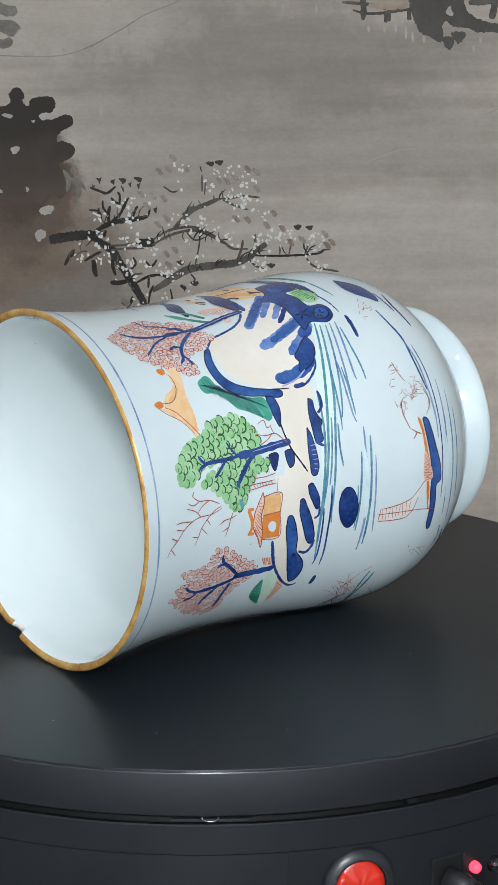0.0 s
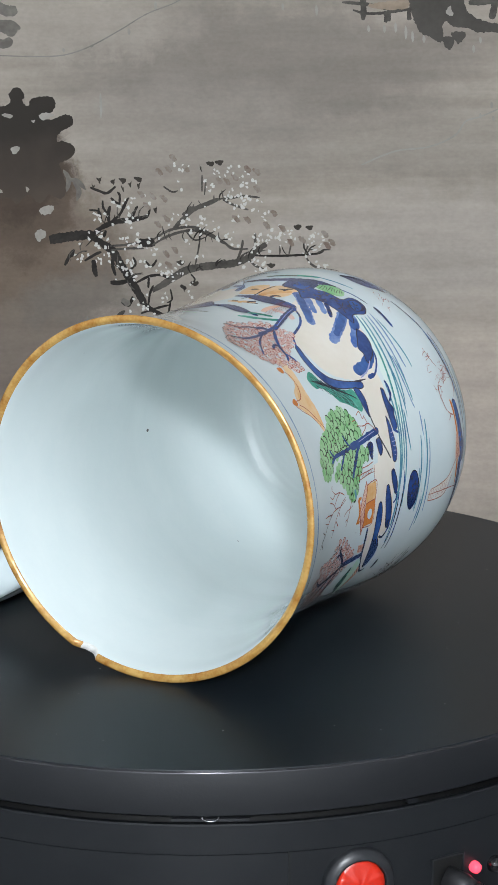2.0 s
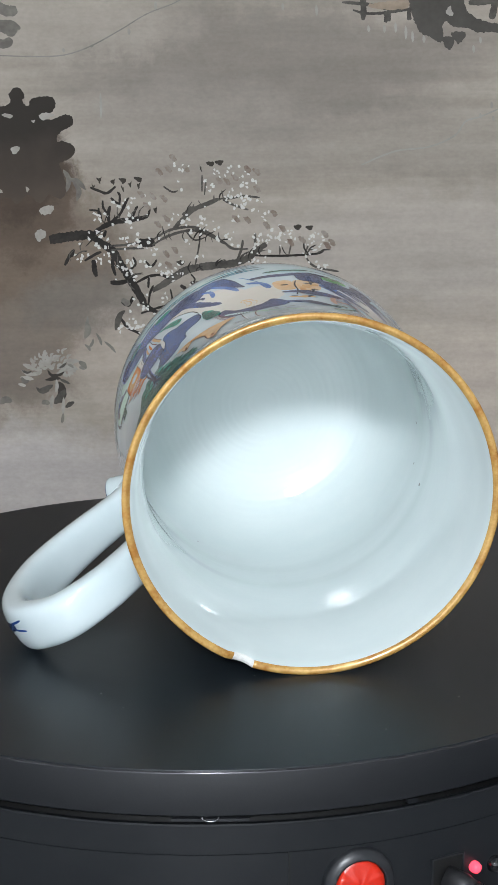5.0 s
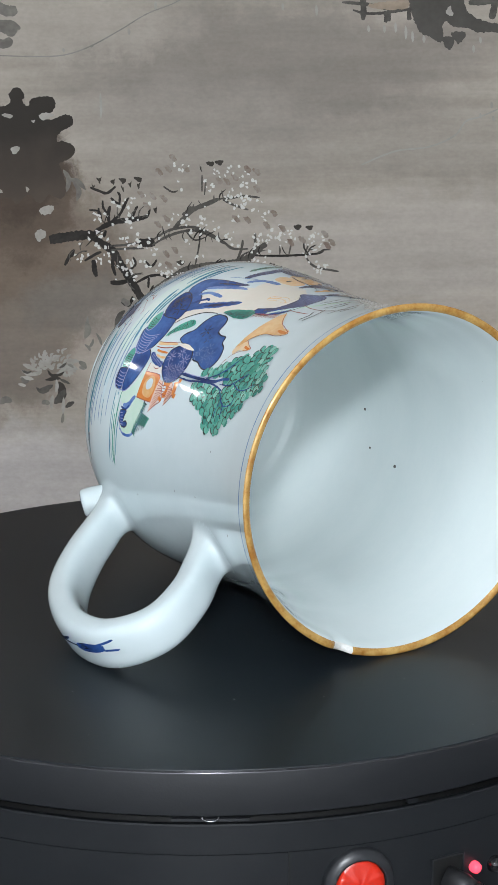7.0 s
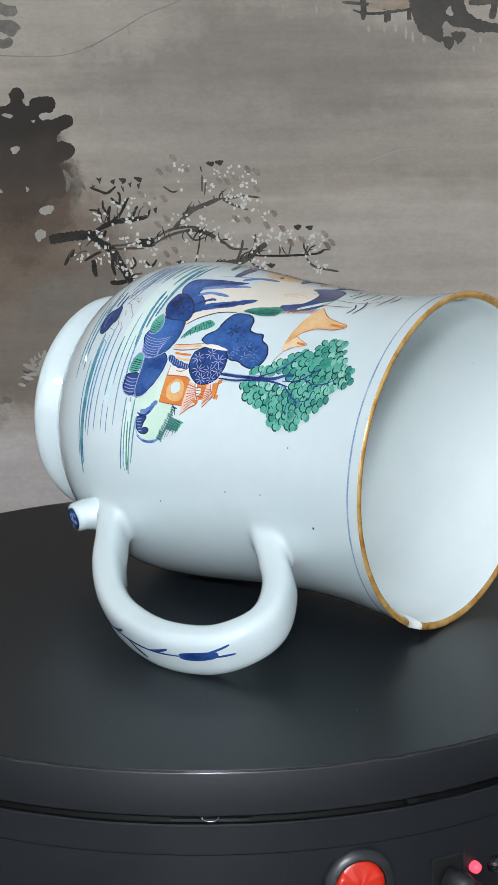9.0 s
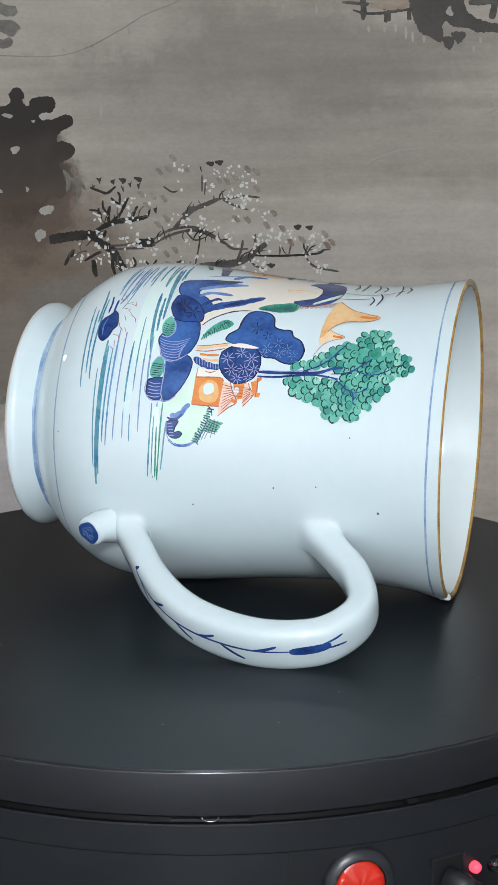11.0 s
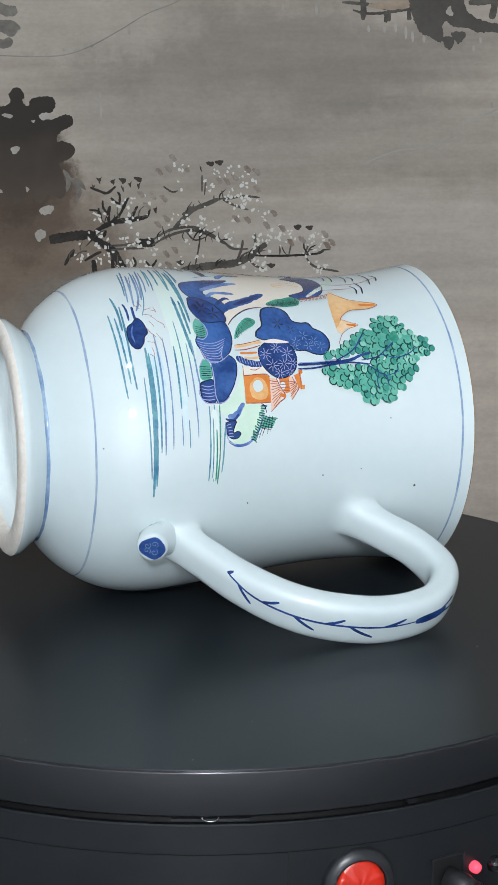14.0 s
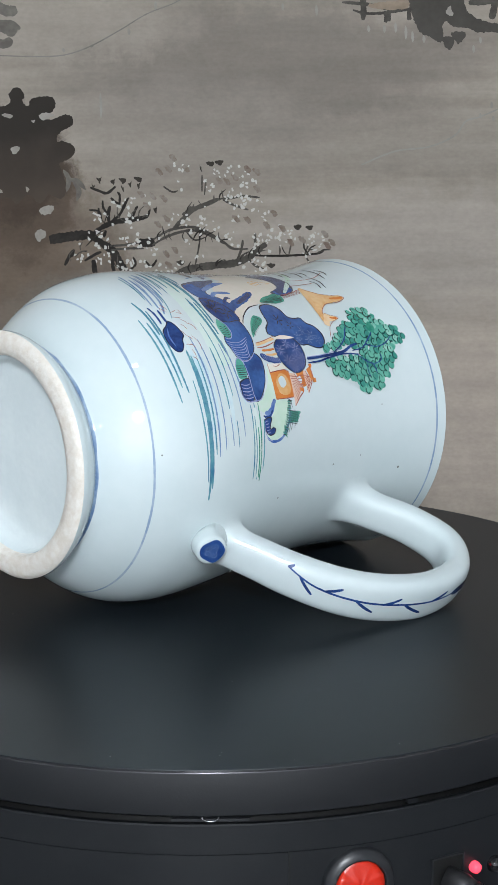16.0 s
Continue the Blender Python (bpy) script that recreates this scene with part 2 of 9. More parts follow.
    turned("indicator_led", [(0.0014, -0.001), (0.0014, 0.0008), (0.0012, 0.0014), (0.0007, 0.0018), (0.0, 0.0019)], LED_GLOW, base, m, "small glowing red indicator light", n=24)
    m = facing(-59.1, -0.0326, R + 0.0004)
    turned("receiver_dome", [(0.0021, -0.001), (0.0021, 0.0004), (0.0017, 0.0014), (0.0010, 0.0020), (0.0, 0.0022)], material("black_glass", (0.006, 0.006, 0.007), 0.05, coat=0.5), base, m, "glossy black infrared receiver dome", n=24)
    tagged(base, "black plastic turntable base with red switch and power plug", "turntable")

    plate = new("turntable_plate")
    disc = turned("plate", [(0, 0.0), (0.05, 0.0), (0.10, 0.0), (0.1225, 0.0), (R - 0.0008, 0.0, 1), (R - 0.0007, -0.0003, 1), (R - 0.0005, -0.0003, 1), (R - 0.0004, -0.0001, 1), (R - 0.0001, -0.0004, 1), (R, -0.0006), (R, -0.0106, 1), (R - 0.0004, -0.0110, 1), (R - 0.003, -0.0110, 1), (0, -0.0110)], SHEEN, plate, n=320)
    disc.data.materials.append(material("dull_black_plate_side", (0.008, 0.009, 0.011), 0.46, vary=0.6, scale=30, second=(0.012, 0.013, 0.015), bump=0.04, bump_scale=1500, spec=0.32))
    for k in range(9 * 320, 12 * 320):
        disc.data.polygons[k].material_index = 1
    # paler metallic chamfer colour puts the rim's highlight line into the material
    disc.data.materials.append(material("plate_edge_highlight", (0.05, 0.05, 0.055), 0.16, metal=0.6))
    for k in range(7 * 320, 9 * 320):
        disc.data.polygons[k].material_index = 2
    # dust grains lie on the plate
    rng = random.Random(5)
    bm = bmesh.new()
    for k in range(120):
        s = rng.uniform(0.00005, 0.00016)
        p = polar(rng.uniform(0, 360), math.sqrt(rng.uniform(0.1, 0.98)) * 0.125, s * 0.3)
        bmesh.ops.create_icosphere(bm, subdivisions=1, radius=s, matrix=Matrix.Translation(p) @ Matrix.Rotation(rng.uniform(0, 6), 4, "Z") @ Matrix.Diagonal((rng.uniform(0.7, 2.6), 0.8, 0.5, 1)))
    tagged(part("dust", bm, DUST, plate), kind="stuff")
    return base, tagged(plate, "round satin black turntable plate turning on its base", "turntable plate")


base_thing, plate_thing = turntable()

# ---- mug ----
# outer profile: height from the foot's edge in mm, radius in mm
OUTER = ((-1.0, 33.2), (-0.5, 34.3), (0.4, 34.9), (2.4, 34.6), (5.3, 32.5), (7.0, 31.0), (7.6, 30.9), (8.6, 32.3), (10.0, 34.4), (13.3, 38.2), (17.8, 41.9), (22.8, 45.0), (27.8, 47.0), (34.8, 48.4), (40.0, 48.7), (44.8, 48.6),
         (54.8, 47.8), (64.8, 46.7), (74.8, 45.6), (84.8, 44.8), (94.8, 44.3), (104.8, 44.35), (114.8, 45.0), (124.8, 46.4), (129.4, 47.2), (130.1, 47.34))
SH, SR = np.array([a for a, b in OUTER]), np.array([b for a, b in OUTER])
LEAN, FACING, ASIDE, AXIS_Z, FOOT = -0.95, 216.79, 0.01935, 0.0484, -0.0598


def radius(s):
    """The outer radius at height s, both in mm, rounded between the profile's points."""
    i = int(np.clip(np.searchsorted(SH, s) - 1, 0, len(SH) - 2))
    t = (s - SH[i]) / (SH[i + 1] - SH[i])

    def slope(k):
        a, b = max(k - 1, 0), min(k + 1, len(SH) - 1)
        return (SR[b] - SR[a]) / (SH[b] - SH[a])
    h = SH[i + 1] - SH[i]
    t = min(max(t, 0), 1)
    return float((2 * t ** 3 - 3 * t * t + 1) * SR[i] + (t ** 3 - 2 * t * t + t) * h * slope(i) + (3 * t * t - 2 * t ** 3) * SR[i + 1] + (t ** 3 - t * t) * h * slope(i + 1))


def oval(s):
    return 1 + 0.022 * min(max((s - 60) / 70, 0), 1)


def on_mug(phi, s, off=0.0):
    """The place on the mug's outside at phi degrees round it and s mm above its foot, off mm proud."""
    r, a = radius(s) + off, radians(phi)
    return Vector((r * oval(s) * math.cos(a), r * math.sin(a), s)) / 1000


CHIP_AT, N_ROUND = -113.0, 320


def chipped(phi, s):
    """How far the broken notch lowers the lip, in mm."""
    x = ((phi - CHIP_AT + 180) % 360 - 180) * 1.0
    rise, fall = min(max((x + 5.2) / 4.0, 0), 1), min(max((3.2 - x) / 0.8, 0), 1)
    depth = (2.1 * rise ** 1.2 + 0.22 * math.sin(x * 3.1) * rise + 0.10 * math.sin(x * 9.0) * rise) * fall
    return max(0.0, depth) * min(max((s - 122) / 8, 0), 1)


def ring_mesh(name, profile, mat, parent, label="", chip=False):
    verts, faces = [], []
    n = N_ROUND
    for r, s in profile:
        for i in range(n):
            phi = 360 * i / n
            a = radians(phi)
            q = s - (chipped(phi, s) if chip else 0)
            verts.append((r * oval(s) * math.cos(a) / 1000, r * math.sin(a) / 1000, q / 1000))
    for j in range(len(profile) - 1):
        faces += [(j * n + i, j * n + (i + 1) % n, (j + 1) * n + (i + 1) % n, (j + 1) * n + i) for i in range(n)]
    return mesh_object(name, verts, faces, mat, parent, label)


def mug():
    thing = new("mug")
    outer = [(radius(s), s) for s in np.concatenate([np.linspace(0.4, 12, 26), np.linspace(12.6, 130.1, 113)])]
    inner = [(45.3, 129.8), (44.95, 128.6), (44.6, 127.0), (43.9, 123), (43.0, 118), (42.1, 111), (41.5, 104), (41.4, 97), (41.8, 87), (42.6, 75), (43.6, 65), (44.3, 55), (44.8, 45), (44.3, 36), (42.6, 28), (39.5, 21.5), (34.5, 16.5), (27, 13.6), (18, 12.4), (9, 12.1), (0.2, 12.0)]
    inner = [(q.x, q.y) for q in catmull([(r, s, 0) for r, s in inner], 0.8)]
    # throwing rings left by the potter's fingers on the floor
    inner = [(r, s + 0.055 * math.sin(r * 2.9 + 0.6 * math.sin(r * 0.7)) * (s < 20) * (r > 2)) for r, s in inner]
    body = ring_mesh("body", [(r, s) for r, s in outer], GLAZE, thing, "glossy bluish white porcelain wall", True)
    ring_mesh("inside", inner, INSIDE, thing, "plain white glazed inside", True)
    gilt = ring_mesh("gilt_rim", [(radius(130.1), 130.1), (47.2, 130.4), (46.7, 130.6), (46.1, 130.55), (45.6, 130.2), (45.3, 129.8)], GILT, thing, "brown gilt lip with one broken notch", True)
    gilt.data.materials.append(CHIP)
    for p in gilt.data.polygons:
        c = p.center
        if chipped(math.degrees(math.atan2(c.y, c.x)), 130) > 0.7:
            p.material_index = 1
    ring_mesh("foot_ring", [(radius(0.4), 0.4), (34.3, -0.5), (33.3, -1.0), (31.0, -1.25), (29.0, -1.0), (28.3, -0.2), (28.0, 2.0)], UNGLAZED, thing, "bare unglazed cream foot ring")
    ring_mesh("underside", [(28.0, 2.0), (27.2, 5.0), (26.0, 6.2), (23, 6.6), (15, 6.4), (8, 6.5), (0.2, 6.4)], ROUGH_GLAZE, thing, "white glazed underside")
    return thing


HANDLE_AT, STRAP = -151.5, 0.68
WIDE = Vector((-math.sin(radians(HANDLE_AT)), math.cos(radians(HANDLE_AT)), 0))


def on_plane(s, r, phi=HANDLE_AT):
    a = radians(phi)
    return Vector((r * math.cos(a), r * math.sin(a), s)) / 1000


HANDLE = [on_plane(p.x, p.y, HANDLE_AT) for p in catmull([(40.8, 42.0, 0), (41.4, 46.6, 0), (42.2, 50.5, 0), (47.3, 57.8, 0), (54.3, 67.6, 0), (64.3, 77.3, 0), (75.5, 83.3, 0), (89.5, 86.3, 0), (103.0, 84.2, 0), (110.6, 78.0, 0),
                                                          (113.2, 70.3, 0), (109.4, 60.2, 0), (103.0, 52.6, 0), (97.6, 47.0, 0), (94.0, 43.0, 0), (90.5, 39.0, 0)], 0.45)]


def handle_section(t):
    """Place, outward way and half sizes of the strap at t from the foot's joint (0) to the lip's joint (1)."""
    n = len(HANDLE) - 1
    i = min(int(t * n), n - 1)
    p = HANDLE[i].lerp(HANDLE[i + 1], t * n - i)
    tan = (HANDLE[min(i + 2, n)] - HANDLE[max(i - 1, 0)]).normalized()
    out = WIDE.cross(tan).normalized()
    half_w = 0.0058 + 0.0016 * math.sin(math.pi * min(t * 1.1, 1)) ** 2 + 0.0
    half_t = 0.0042 
    return p, out, half_w, half_t


def handle(thing):
    """A flattened strap bent like an ear, spread where it joins the wall."""
    n, sides, verts, faces = len(HANDLE), 32, [], []
    for i in range(n):
        p, out, half_w, half_t = handle_section(i / (n - 1))
        for k in range(sides):
            b = 2 * math.pi * k / sides
            c, s = math.cos(b), math.sin(b)
            verts.append(p + WIDE * half_w * math.copysign(abs(c) ** STRAP, c) + out * half_t * math.copysign(abs(s) ** STRAP, s))
    melt, buried = [], []
    for i, v in enumerate(verts):
        # glaze pooled round the joints, and ends that stop inside the wall's thickness
        p = HANDLE[i // sides]
        wall_r = radius(v.z * 1000) / 1000
        gap = (math.hypot(v.x / oval(v.z * 1000), v.y) / wall_r - 1) * wall_r
        h = min(max(1 - gap / 0.0065, 0), 1)
        melt.append(h)
        buried.append(gap < -0.0009)
        if h <= 0:
            continue
        way = Vector((v.x, v.y, 0)).normalized()
        spread = v - p
        spread -= way * spread.dot(way)
        if spread.length > 1e-6:
            v += spread.normalized() * 0.0034 * (1 - math.sqrt(1 - h ** 2))
        wall_r = radius(v.z * 1000) / 1000
        scale = (wall_r + max(gap, -0.0016)) / math.hypot(v.x / oval(v.z * 1000), v.y)
        v.x, v.y = v.x * scale, v.y * scale
    for i in range(n - 1):
        for k in range(sides):
            f = (i * sides + k, i * sides + (k + 1) % sides, (i + 1) * sides + (k + 1) % sides, (i + 1) * sides + k)
            if not all(buried[q] for q in f):
                faces.append(f)
    mid = faces[len(faces) // 2]
    if (verts[mid[1]] - verts[mid[0]]).cross(verts[mid[3]] - verts[mid[0]]).dot(verts[mid[0]] - HANDLE[mid[0] // sides]) < 0:
        faces = [f[::-1] for f in faces]
    ob = mesh_object("handle", verts, faces, GLAZE, thing, "ear-shaped white porcelain strap handle")
    # the glaze runs over from the strap to the wall without a seam
    normals = []
    for v, h, own in zip(verts, melt, ob.data.vertex_normals):
        s = v.z * 1000
        slope = radius(s + 0.5) - radius(s - 0.5)
        wall_way = Vector((v.x, v.y, -slope * math.hypot(v.x, v.y))).normalized()
        normals.append(Vector(own.vector).lerp(wall_way, max(h, 0) ** 2.5).normalized())
    ob.data.normals_split_custom_set_from_vertices([tuple(q) for q in normals])
    # curled terminal at the lower joint, its end painted with a scroll
    a, b = on_plane(40.0, 45.0), on_plane(31.6, 55.2, -155.5)
    way = (on_plane(0, 1, -166) * 0.93 * 1000 + Vector((0, 0, -0.36))).normalized()
    path = [a.lerp(b - way * 0.004, 0.0), a.lerp(b - way * 0.004, 0.5), b - way * 0.0035, b - way * 0.0012, b - way * 0.0003, b]
    v, f = tube(path, [0.0064, 0.0058, 0.0046, 0.0044, 0.0041, 0.0035], 28)
    for q in v:
        r, least = math.hypot(q.x, q.y), (radius(q.z * 1000) - 1.6) / 1000
        if r < least:
            q.x, q.y = q.x * least / r, q.y * least / r
    knob = mesh_object("curled_terminal", v, f, GLAZE, ob, "rolled end of the handle")
    m = Matrix.Translation(b + way * 0.00008) @ way.to_track_quat("Z", "Y").to_matrix().to_4x4()
    heart = [m @ Vector((0.0034 * math.cos(q) * (1 + 0.10 * math.sin(3 * q)), 0.0033 * math.sin(q) * (1 - 0.12 * math.cos(2 * q)), 0)) for q in [2 * math.pi * k / 24 for k in range(24)]]
    mesh_object("scroll_ground", heart, [tuple(range(24))], COBALT, ob, "dark cobalt heart-shaped scroll")
    for cx, cy, flip in ((-0.0012, 0.0006, 1), (0.0012, 0.0006, -1), (-0.0007, -0.0014, -1), (0.0008, -0.0014, 1)):
        curl = [m @ Vector((cx + flip * (0.0011 - 0.00009 * k) * math.cos(k * 0.75 + 0.6), cy + (0.0011 - 0.00009 * k) * math.sin(k * 0.75 + 0.6), 0.00003)) for k in range(11)]
        mesh_object("scroll_line", *tube(curl, [0.00009] * 11, 6), BLUE_LINE, ob)
    return ob


def handle_stroke(name, parent, width, *points):
    """A blue brush stroke on the handle's outer face: t along it, w in mm across it."""
    path = catmull([(t * 100, w - 2.1, 0) for t, w in points], 0.7)
    n, verts, faces = len(path), [], []
    for i, q in enumerate(path):
        half = width / 2 * (1 - 0.5 * abs(2 * i / max(n - 1, 1) - 1) ** 3)
        ahead, back = path[min(i + 1, n - 1)], path[max(i - 1, 0)]
        d = Vector(((ahead.x - back.x) * 1.9, ahead.y - back.y, 0)).normalized()
        for k in (-1, 1):
            tt, w = q.x / 100 - d.y * k * half / 190, q.y + d.x * k * half
            p2, o2, hw, ht = handle_section(min(max(tt, 0), 1))
            c = min(max(abs(w / 1000) / hw, 0), 0.98) ** (1 / STRAP)
            verts.append(p2 + WIDE * w / 1000 + o2 * (ht * (1 - c * c) ** (STRAP / 2) + 0.00012))
    for i in range(n - 1):
        faces.append((2 * i, 2 * i + 1, 2 * i + 3, 2 * i + 2))
    return mesh_object(name, verts, faces, COBALT, parent)


mug_thing = mug()
handle_thing = handle(mug_thing)
handle_stroke("painted_twig", handle_thing, 0.7, (0.19, -2.6), (0.25, 0.2), (0.33, 1.0), (0.42, 0.9), (0.50, 0.6), (0.56, 0.2))
for t0, w0, t1, w1 in ((0.19, -2.6, 0.20, -3.4), (0.215, -1.4, 0.25, 3.2), (0.27, 0.5, 0.30, -1.6), (0.33, 1.0, 0.37, 4.2), (0.385, 1.0, 0.42, -1.2), (0.43, 0.9, 0.475, 4.4), (0.49, 0.7, 0.53, -1.4)):
    handle_stroke("painted_leaf", handle_thing, 0.95, (t0, w0), ((t0 + t1) / 2, (w0 + w1) / 2 + 0.2), (t1, w1))
handle_stroke("painted_bud", handle_thing, 2.8, (0.55, 0.3), (0.58, 0.2), (0.615, 0.0))
handle_stroke("painted_leaf", handle_thing, 0.7, (0.60, -0.8), (0.635, -2.0))
handle_stroke("painted_leaf", handle_thing, 0.7, (0.61, 0.7), (0.64, 1.2))
tagged(mug_thing, "white porcelain mug lying on its side with painted river landscape", "mug")


# ---- painted decoration: u is mm round the wall from the mug's side, v is mm above its foot ----
def place(u, v, off):
    return on_mug(math.degrees(u / 46.0), v, off)


class Motif:
    """One painted subject on the porcelain: enamel laid a few hundredths of a millimetre thick."""
    count = 0

    def __init__(self, name, label, where=place, parent=None):
        self.where, self.parent = where, parent or mug_thing
        self.name, self.label, self.verts, self.faces, self.mats, self.index = name, label, [], [], [], []
        Motif.count += 1
        self.lift = 0.02 + 0.002 * Motif.count
        self.rng = random.Random(Motif.count)
        MOTIFS.append(self)

    def slot(self, mat):
        if mat not in self.mats:
            self.mats.append(mat)
        return self.mats.index(mat)

    def add(self, mat, pts, faces):
        base, s = len(self.verts), self.slot(mat)
        self.lift += 0.0015
        self.verts += [self.where(x, y, self.lift) for x, y in pts]
        self.faces += [tuple(base + i for i in f) for f in faces]
        self.index += [s] * len(faces)

    def line(self, mat, width, *points, taper=1):
        """A brush stroke, thinner towards its ends, with an unsteady edge."""
        path = catmull([(x, y, 0) for x, y in points], min(0.6, max(0.25, width * 0.2)))
        n, pts = len(path), []
        run = [0.0]
        for p, q in zip(path, path[1:]):
            run.append(run[-1] + (q - p).length)
        seed = self.rng.uniform(0, 99)
        for i, p in enumerate(path):
            d = path[min(i + 1, n - 1)] - path[max(i - 1, 0)]
            side = Vector((-d.y, d.x, 0)).normalized()
            t = i / max(n - 1, 1)
            w = width / 2 * (1 - min(taper, 1) * (0.55 if taper < 2 else 0.94) * abs(2 * t - 1) ** (4 if taper < 2 else 2)) * (1 + 0.28 * noise.noise((p.x * 0.9 + seed, p.y * 0.9, seed)))
            if width > 0.7 and self.parent is mug_thing:
                near = min(run[i], run[-1] - run[i]) / (width / 2)
                w *= math.sqrt(max(1 - max(1 - near, 0) ** 2, 0.0004))
            pts += [(p.x + side.x * w, p.y + side.y * w), (p.x, p.y), (p.x - side.x * w, p.y - side.y * w)]
        faces = []
        for i in range(n - 1):
            a = 3 * i
            faces += [(a, a + 1, a + 4, a + 3), (a + 1, a + 2, a + 5, a + 4)]
        self.add(mat, pts, faces)

    def fill(self, mat, *points):
        """A patch of enamel inside a smooth outline."""
        rough = 0.12 if self.parent is mug_thing else 0.55
        edge = [(p.x + rough * noise.noise((p.x, p.y, 1.7)), p.y + rough * noise.noise((p.x, p.y, 7.1))) for p in catmull([(x, y, 0) for x, y in points], 0.5, True)]
        xs, ys = [p[0] for p in edge], [p[1] for p in edge]
        pts = [Vector(p) for p in edge]
        x = min(xs) + 0.6
        while x < max(xs):
            y = min(ys) + 0.6
            while y < max(ys):
                pts.append(Vector((x + 0.05 * math.sin(y * 7), y)))
                y += 0.8
            x += 0.8
        n = len(edge)
        self.lift += 0.003
        v, _, f, *_ = mathutils_geometry.delaunay_2d_cdt(pts, [], [list(range(n))], 1, 1e-5)
        if f:
            self.add(mat, [(p.x, p.y) for p in v], [tuple(q) for q in f])
        if f and mat in (COBALT, BRIGHT_COBALT):
            self.line(INK_LINE, 0.30, *points, points[0], taper=0)

    def slab(self, mat, *points):
        """A patch of enamel with straight sides."""
        pts = []
        for (x0, y0), (x1, y1) in zip(points, points[1:] + points[:1]):
            n = max(1, int(math.hypot(x1 - x0, y1 - y0) / 0.8))
            pts += [Vector((x0 + (x1 - x0) * k / n, y0 + (y1 - y0) * k / n)) for k in range(n)]
        n = len(pts)
        x = min(q[0] for q in points) + 0.4
        while x < max(q[0] for q in points):
            y = min(q[1] for q in points) + 0.4
            while y < max(q[1] for q in points):
                pts.append(Vector((x + 0.05 * math.sin(y * 7), y)))
                y += 0.8
            x += 0.8
        self.lift += 0.003
        v, _, f, *_ = mathutils_geometry.delaunay_2d_cdt(pts, [], [list(range(n))], 1, 1e-5)
        self.add(mat, [(p.x, p.y) for p in v], [tuple(q) for q in f])

    def inside(self, points, n, seed, gap):
        """Scattered places inside an outline, no two closer than gap."""
        rng, got, tries = random.Random(seed), [], 0
        xs, ys = [p[0] for p in points], [p[1] for p in points]
        while len(got) < n and tries < n * 40:
            tries += 1
            x, y = rng.uniform(min(xs), max(xs)), rng.uniform(min(ys), max(ys))
            odd = False
            for (x0, y0), (x1, y1) in zip(points, points[1:] + points[:1]):
                if (y0 > y) != (y1 > y) and x < x0 + (y - y0) / (y1 - y0) * (x1 - x0):
                    odd = not odd
            if odd and all((x - a) ** 2 + (y - b) ** 2 > gap * gap for a, b in got):
                got.append((x, y))
        return got

    def dab(self, mat, x, y, r, squash=0.8, turn=0.0, sides=8):
        pts = [(x, y)] + [(x + r * math.cos(a) * math.cos(turn) - r * squash * math.sin(a) * math.sin(turn), y + r * math.cos(a) * math.sin(turn) + r * squash * math.sin(a) * math.cos(turn)) for a in [2 * math.pi * k / sides for k in range(sides)]]
        self.add(mat, pts, [(0, k + 1, (k + 1) % sides + 1) for k in range(sides)])
        self.lift -= 0.0011

    def petal(self, mat, x, y, r, rng):
        """An uneven dab of opaque paint."""
        turn, squash = rng.uniform(0, 3), rng.uniform(0.5, 0.95)
        pts = [(x, y)]
        for k in range(9):
            a, q = 2 * math.pi * k / 9, r * rng.uniform(0.7, 1.2)
            cx, cy = q * math.cos(a), q * squash * math.sin(a)
            pts.append((x + cx * math.cos(turn) - cy * math.sin(turn), y + cx * math.sin(turn) + cy * math.cos(turn)))
        self.add(mat, pts, [(0, k + 1, (k + 1) % 9 + 1) for k in range(9)])
        self.lift -= 0.0011

    def hoop(self, mat, x, y, r, width, start=0.0, sweep=360.0, squash=0.8, turn=0.0):
        n = max(4, int(sweep / 36))
        pts = []
        for k in range(n + 1):
            a = radians(start + sweep * k / n)
            for q in (r - width / 2, r + width / 2):
                cx, cy = q * math.cos(a), q * squash * math.sin(a)
                pts.append((x + cx * math.cos(turn) - cy * math.sin(turn), y + cx * math.sin(turn) + cy * math.cos(turn)))
        self.add(mat, pts, [(2 * k, 2 * k + 1, 2 * k + 3, 2 * k + 2) for k in range(n)])
        self.lift -= 0.0011

    def blossoms(self, n, size, seed, *points):
        """Rounded petals with a fine red outline and a dot."""
        for x, y in self.inside(list(points), n * 2, seed, size * 0.80):
            r, turn = size * self.rng.uniform(0.46, 0.58), self.rng.uniform(0, 3)
            self.dab(PINK, x, y, r * 1.02, 0.82, turn)
            self.hoop(RED_LINE, x, y, r, 0.25, self.rng.uniform(0, 360), self.rng.uniform(280, 360), 0.82, turn)
            self.dab(RED_LINE, x + self.rng.uniform(-0.15, 0.15), y, 0.13, 1, 0, 5)

    def leaves(self, n, size, seed, points, under, second, ink):
        """Overlapping dabs of wash, each with a dark crescent drawn round one side."""
        for x, y in self.inside(points, n, seed + 5, size * 0.5):
            self.dab(under if self.rng.random() < 0.3 else second, x, y, size * self.rng.uniform(0.45, 0.62), 0.8, self.rng.uniform(0, 3), 10)
        spots = [(x, y, size * self.rng.uniform(0.42, 0.56), self.rng.uniform(-0.4, 0.5)) for x, y in self.inside(points, n * 2, seed, size * 0.70)]
        for x, y, r, turn in spots:
            self.dab(self.rng.choice((under, second, second, PALE_SEA if second is SEA else second)), x, y, r, 0.85, turn, 10)
        self.lift += 0.002
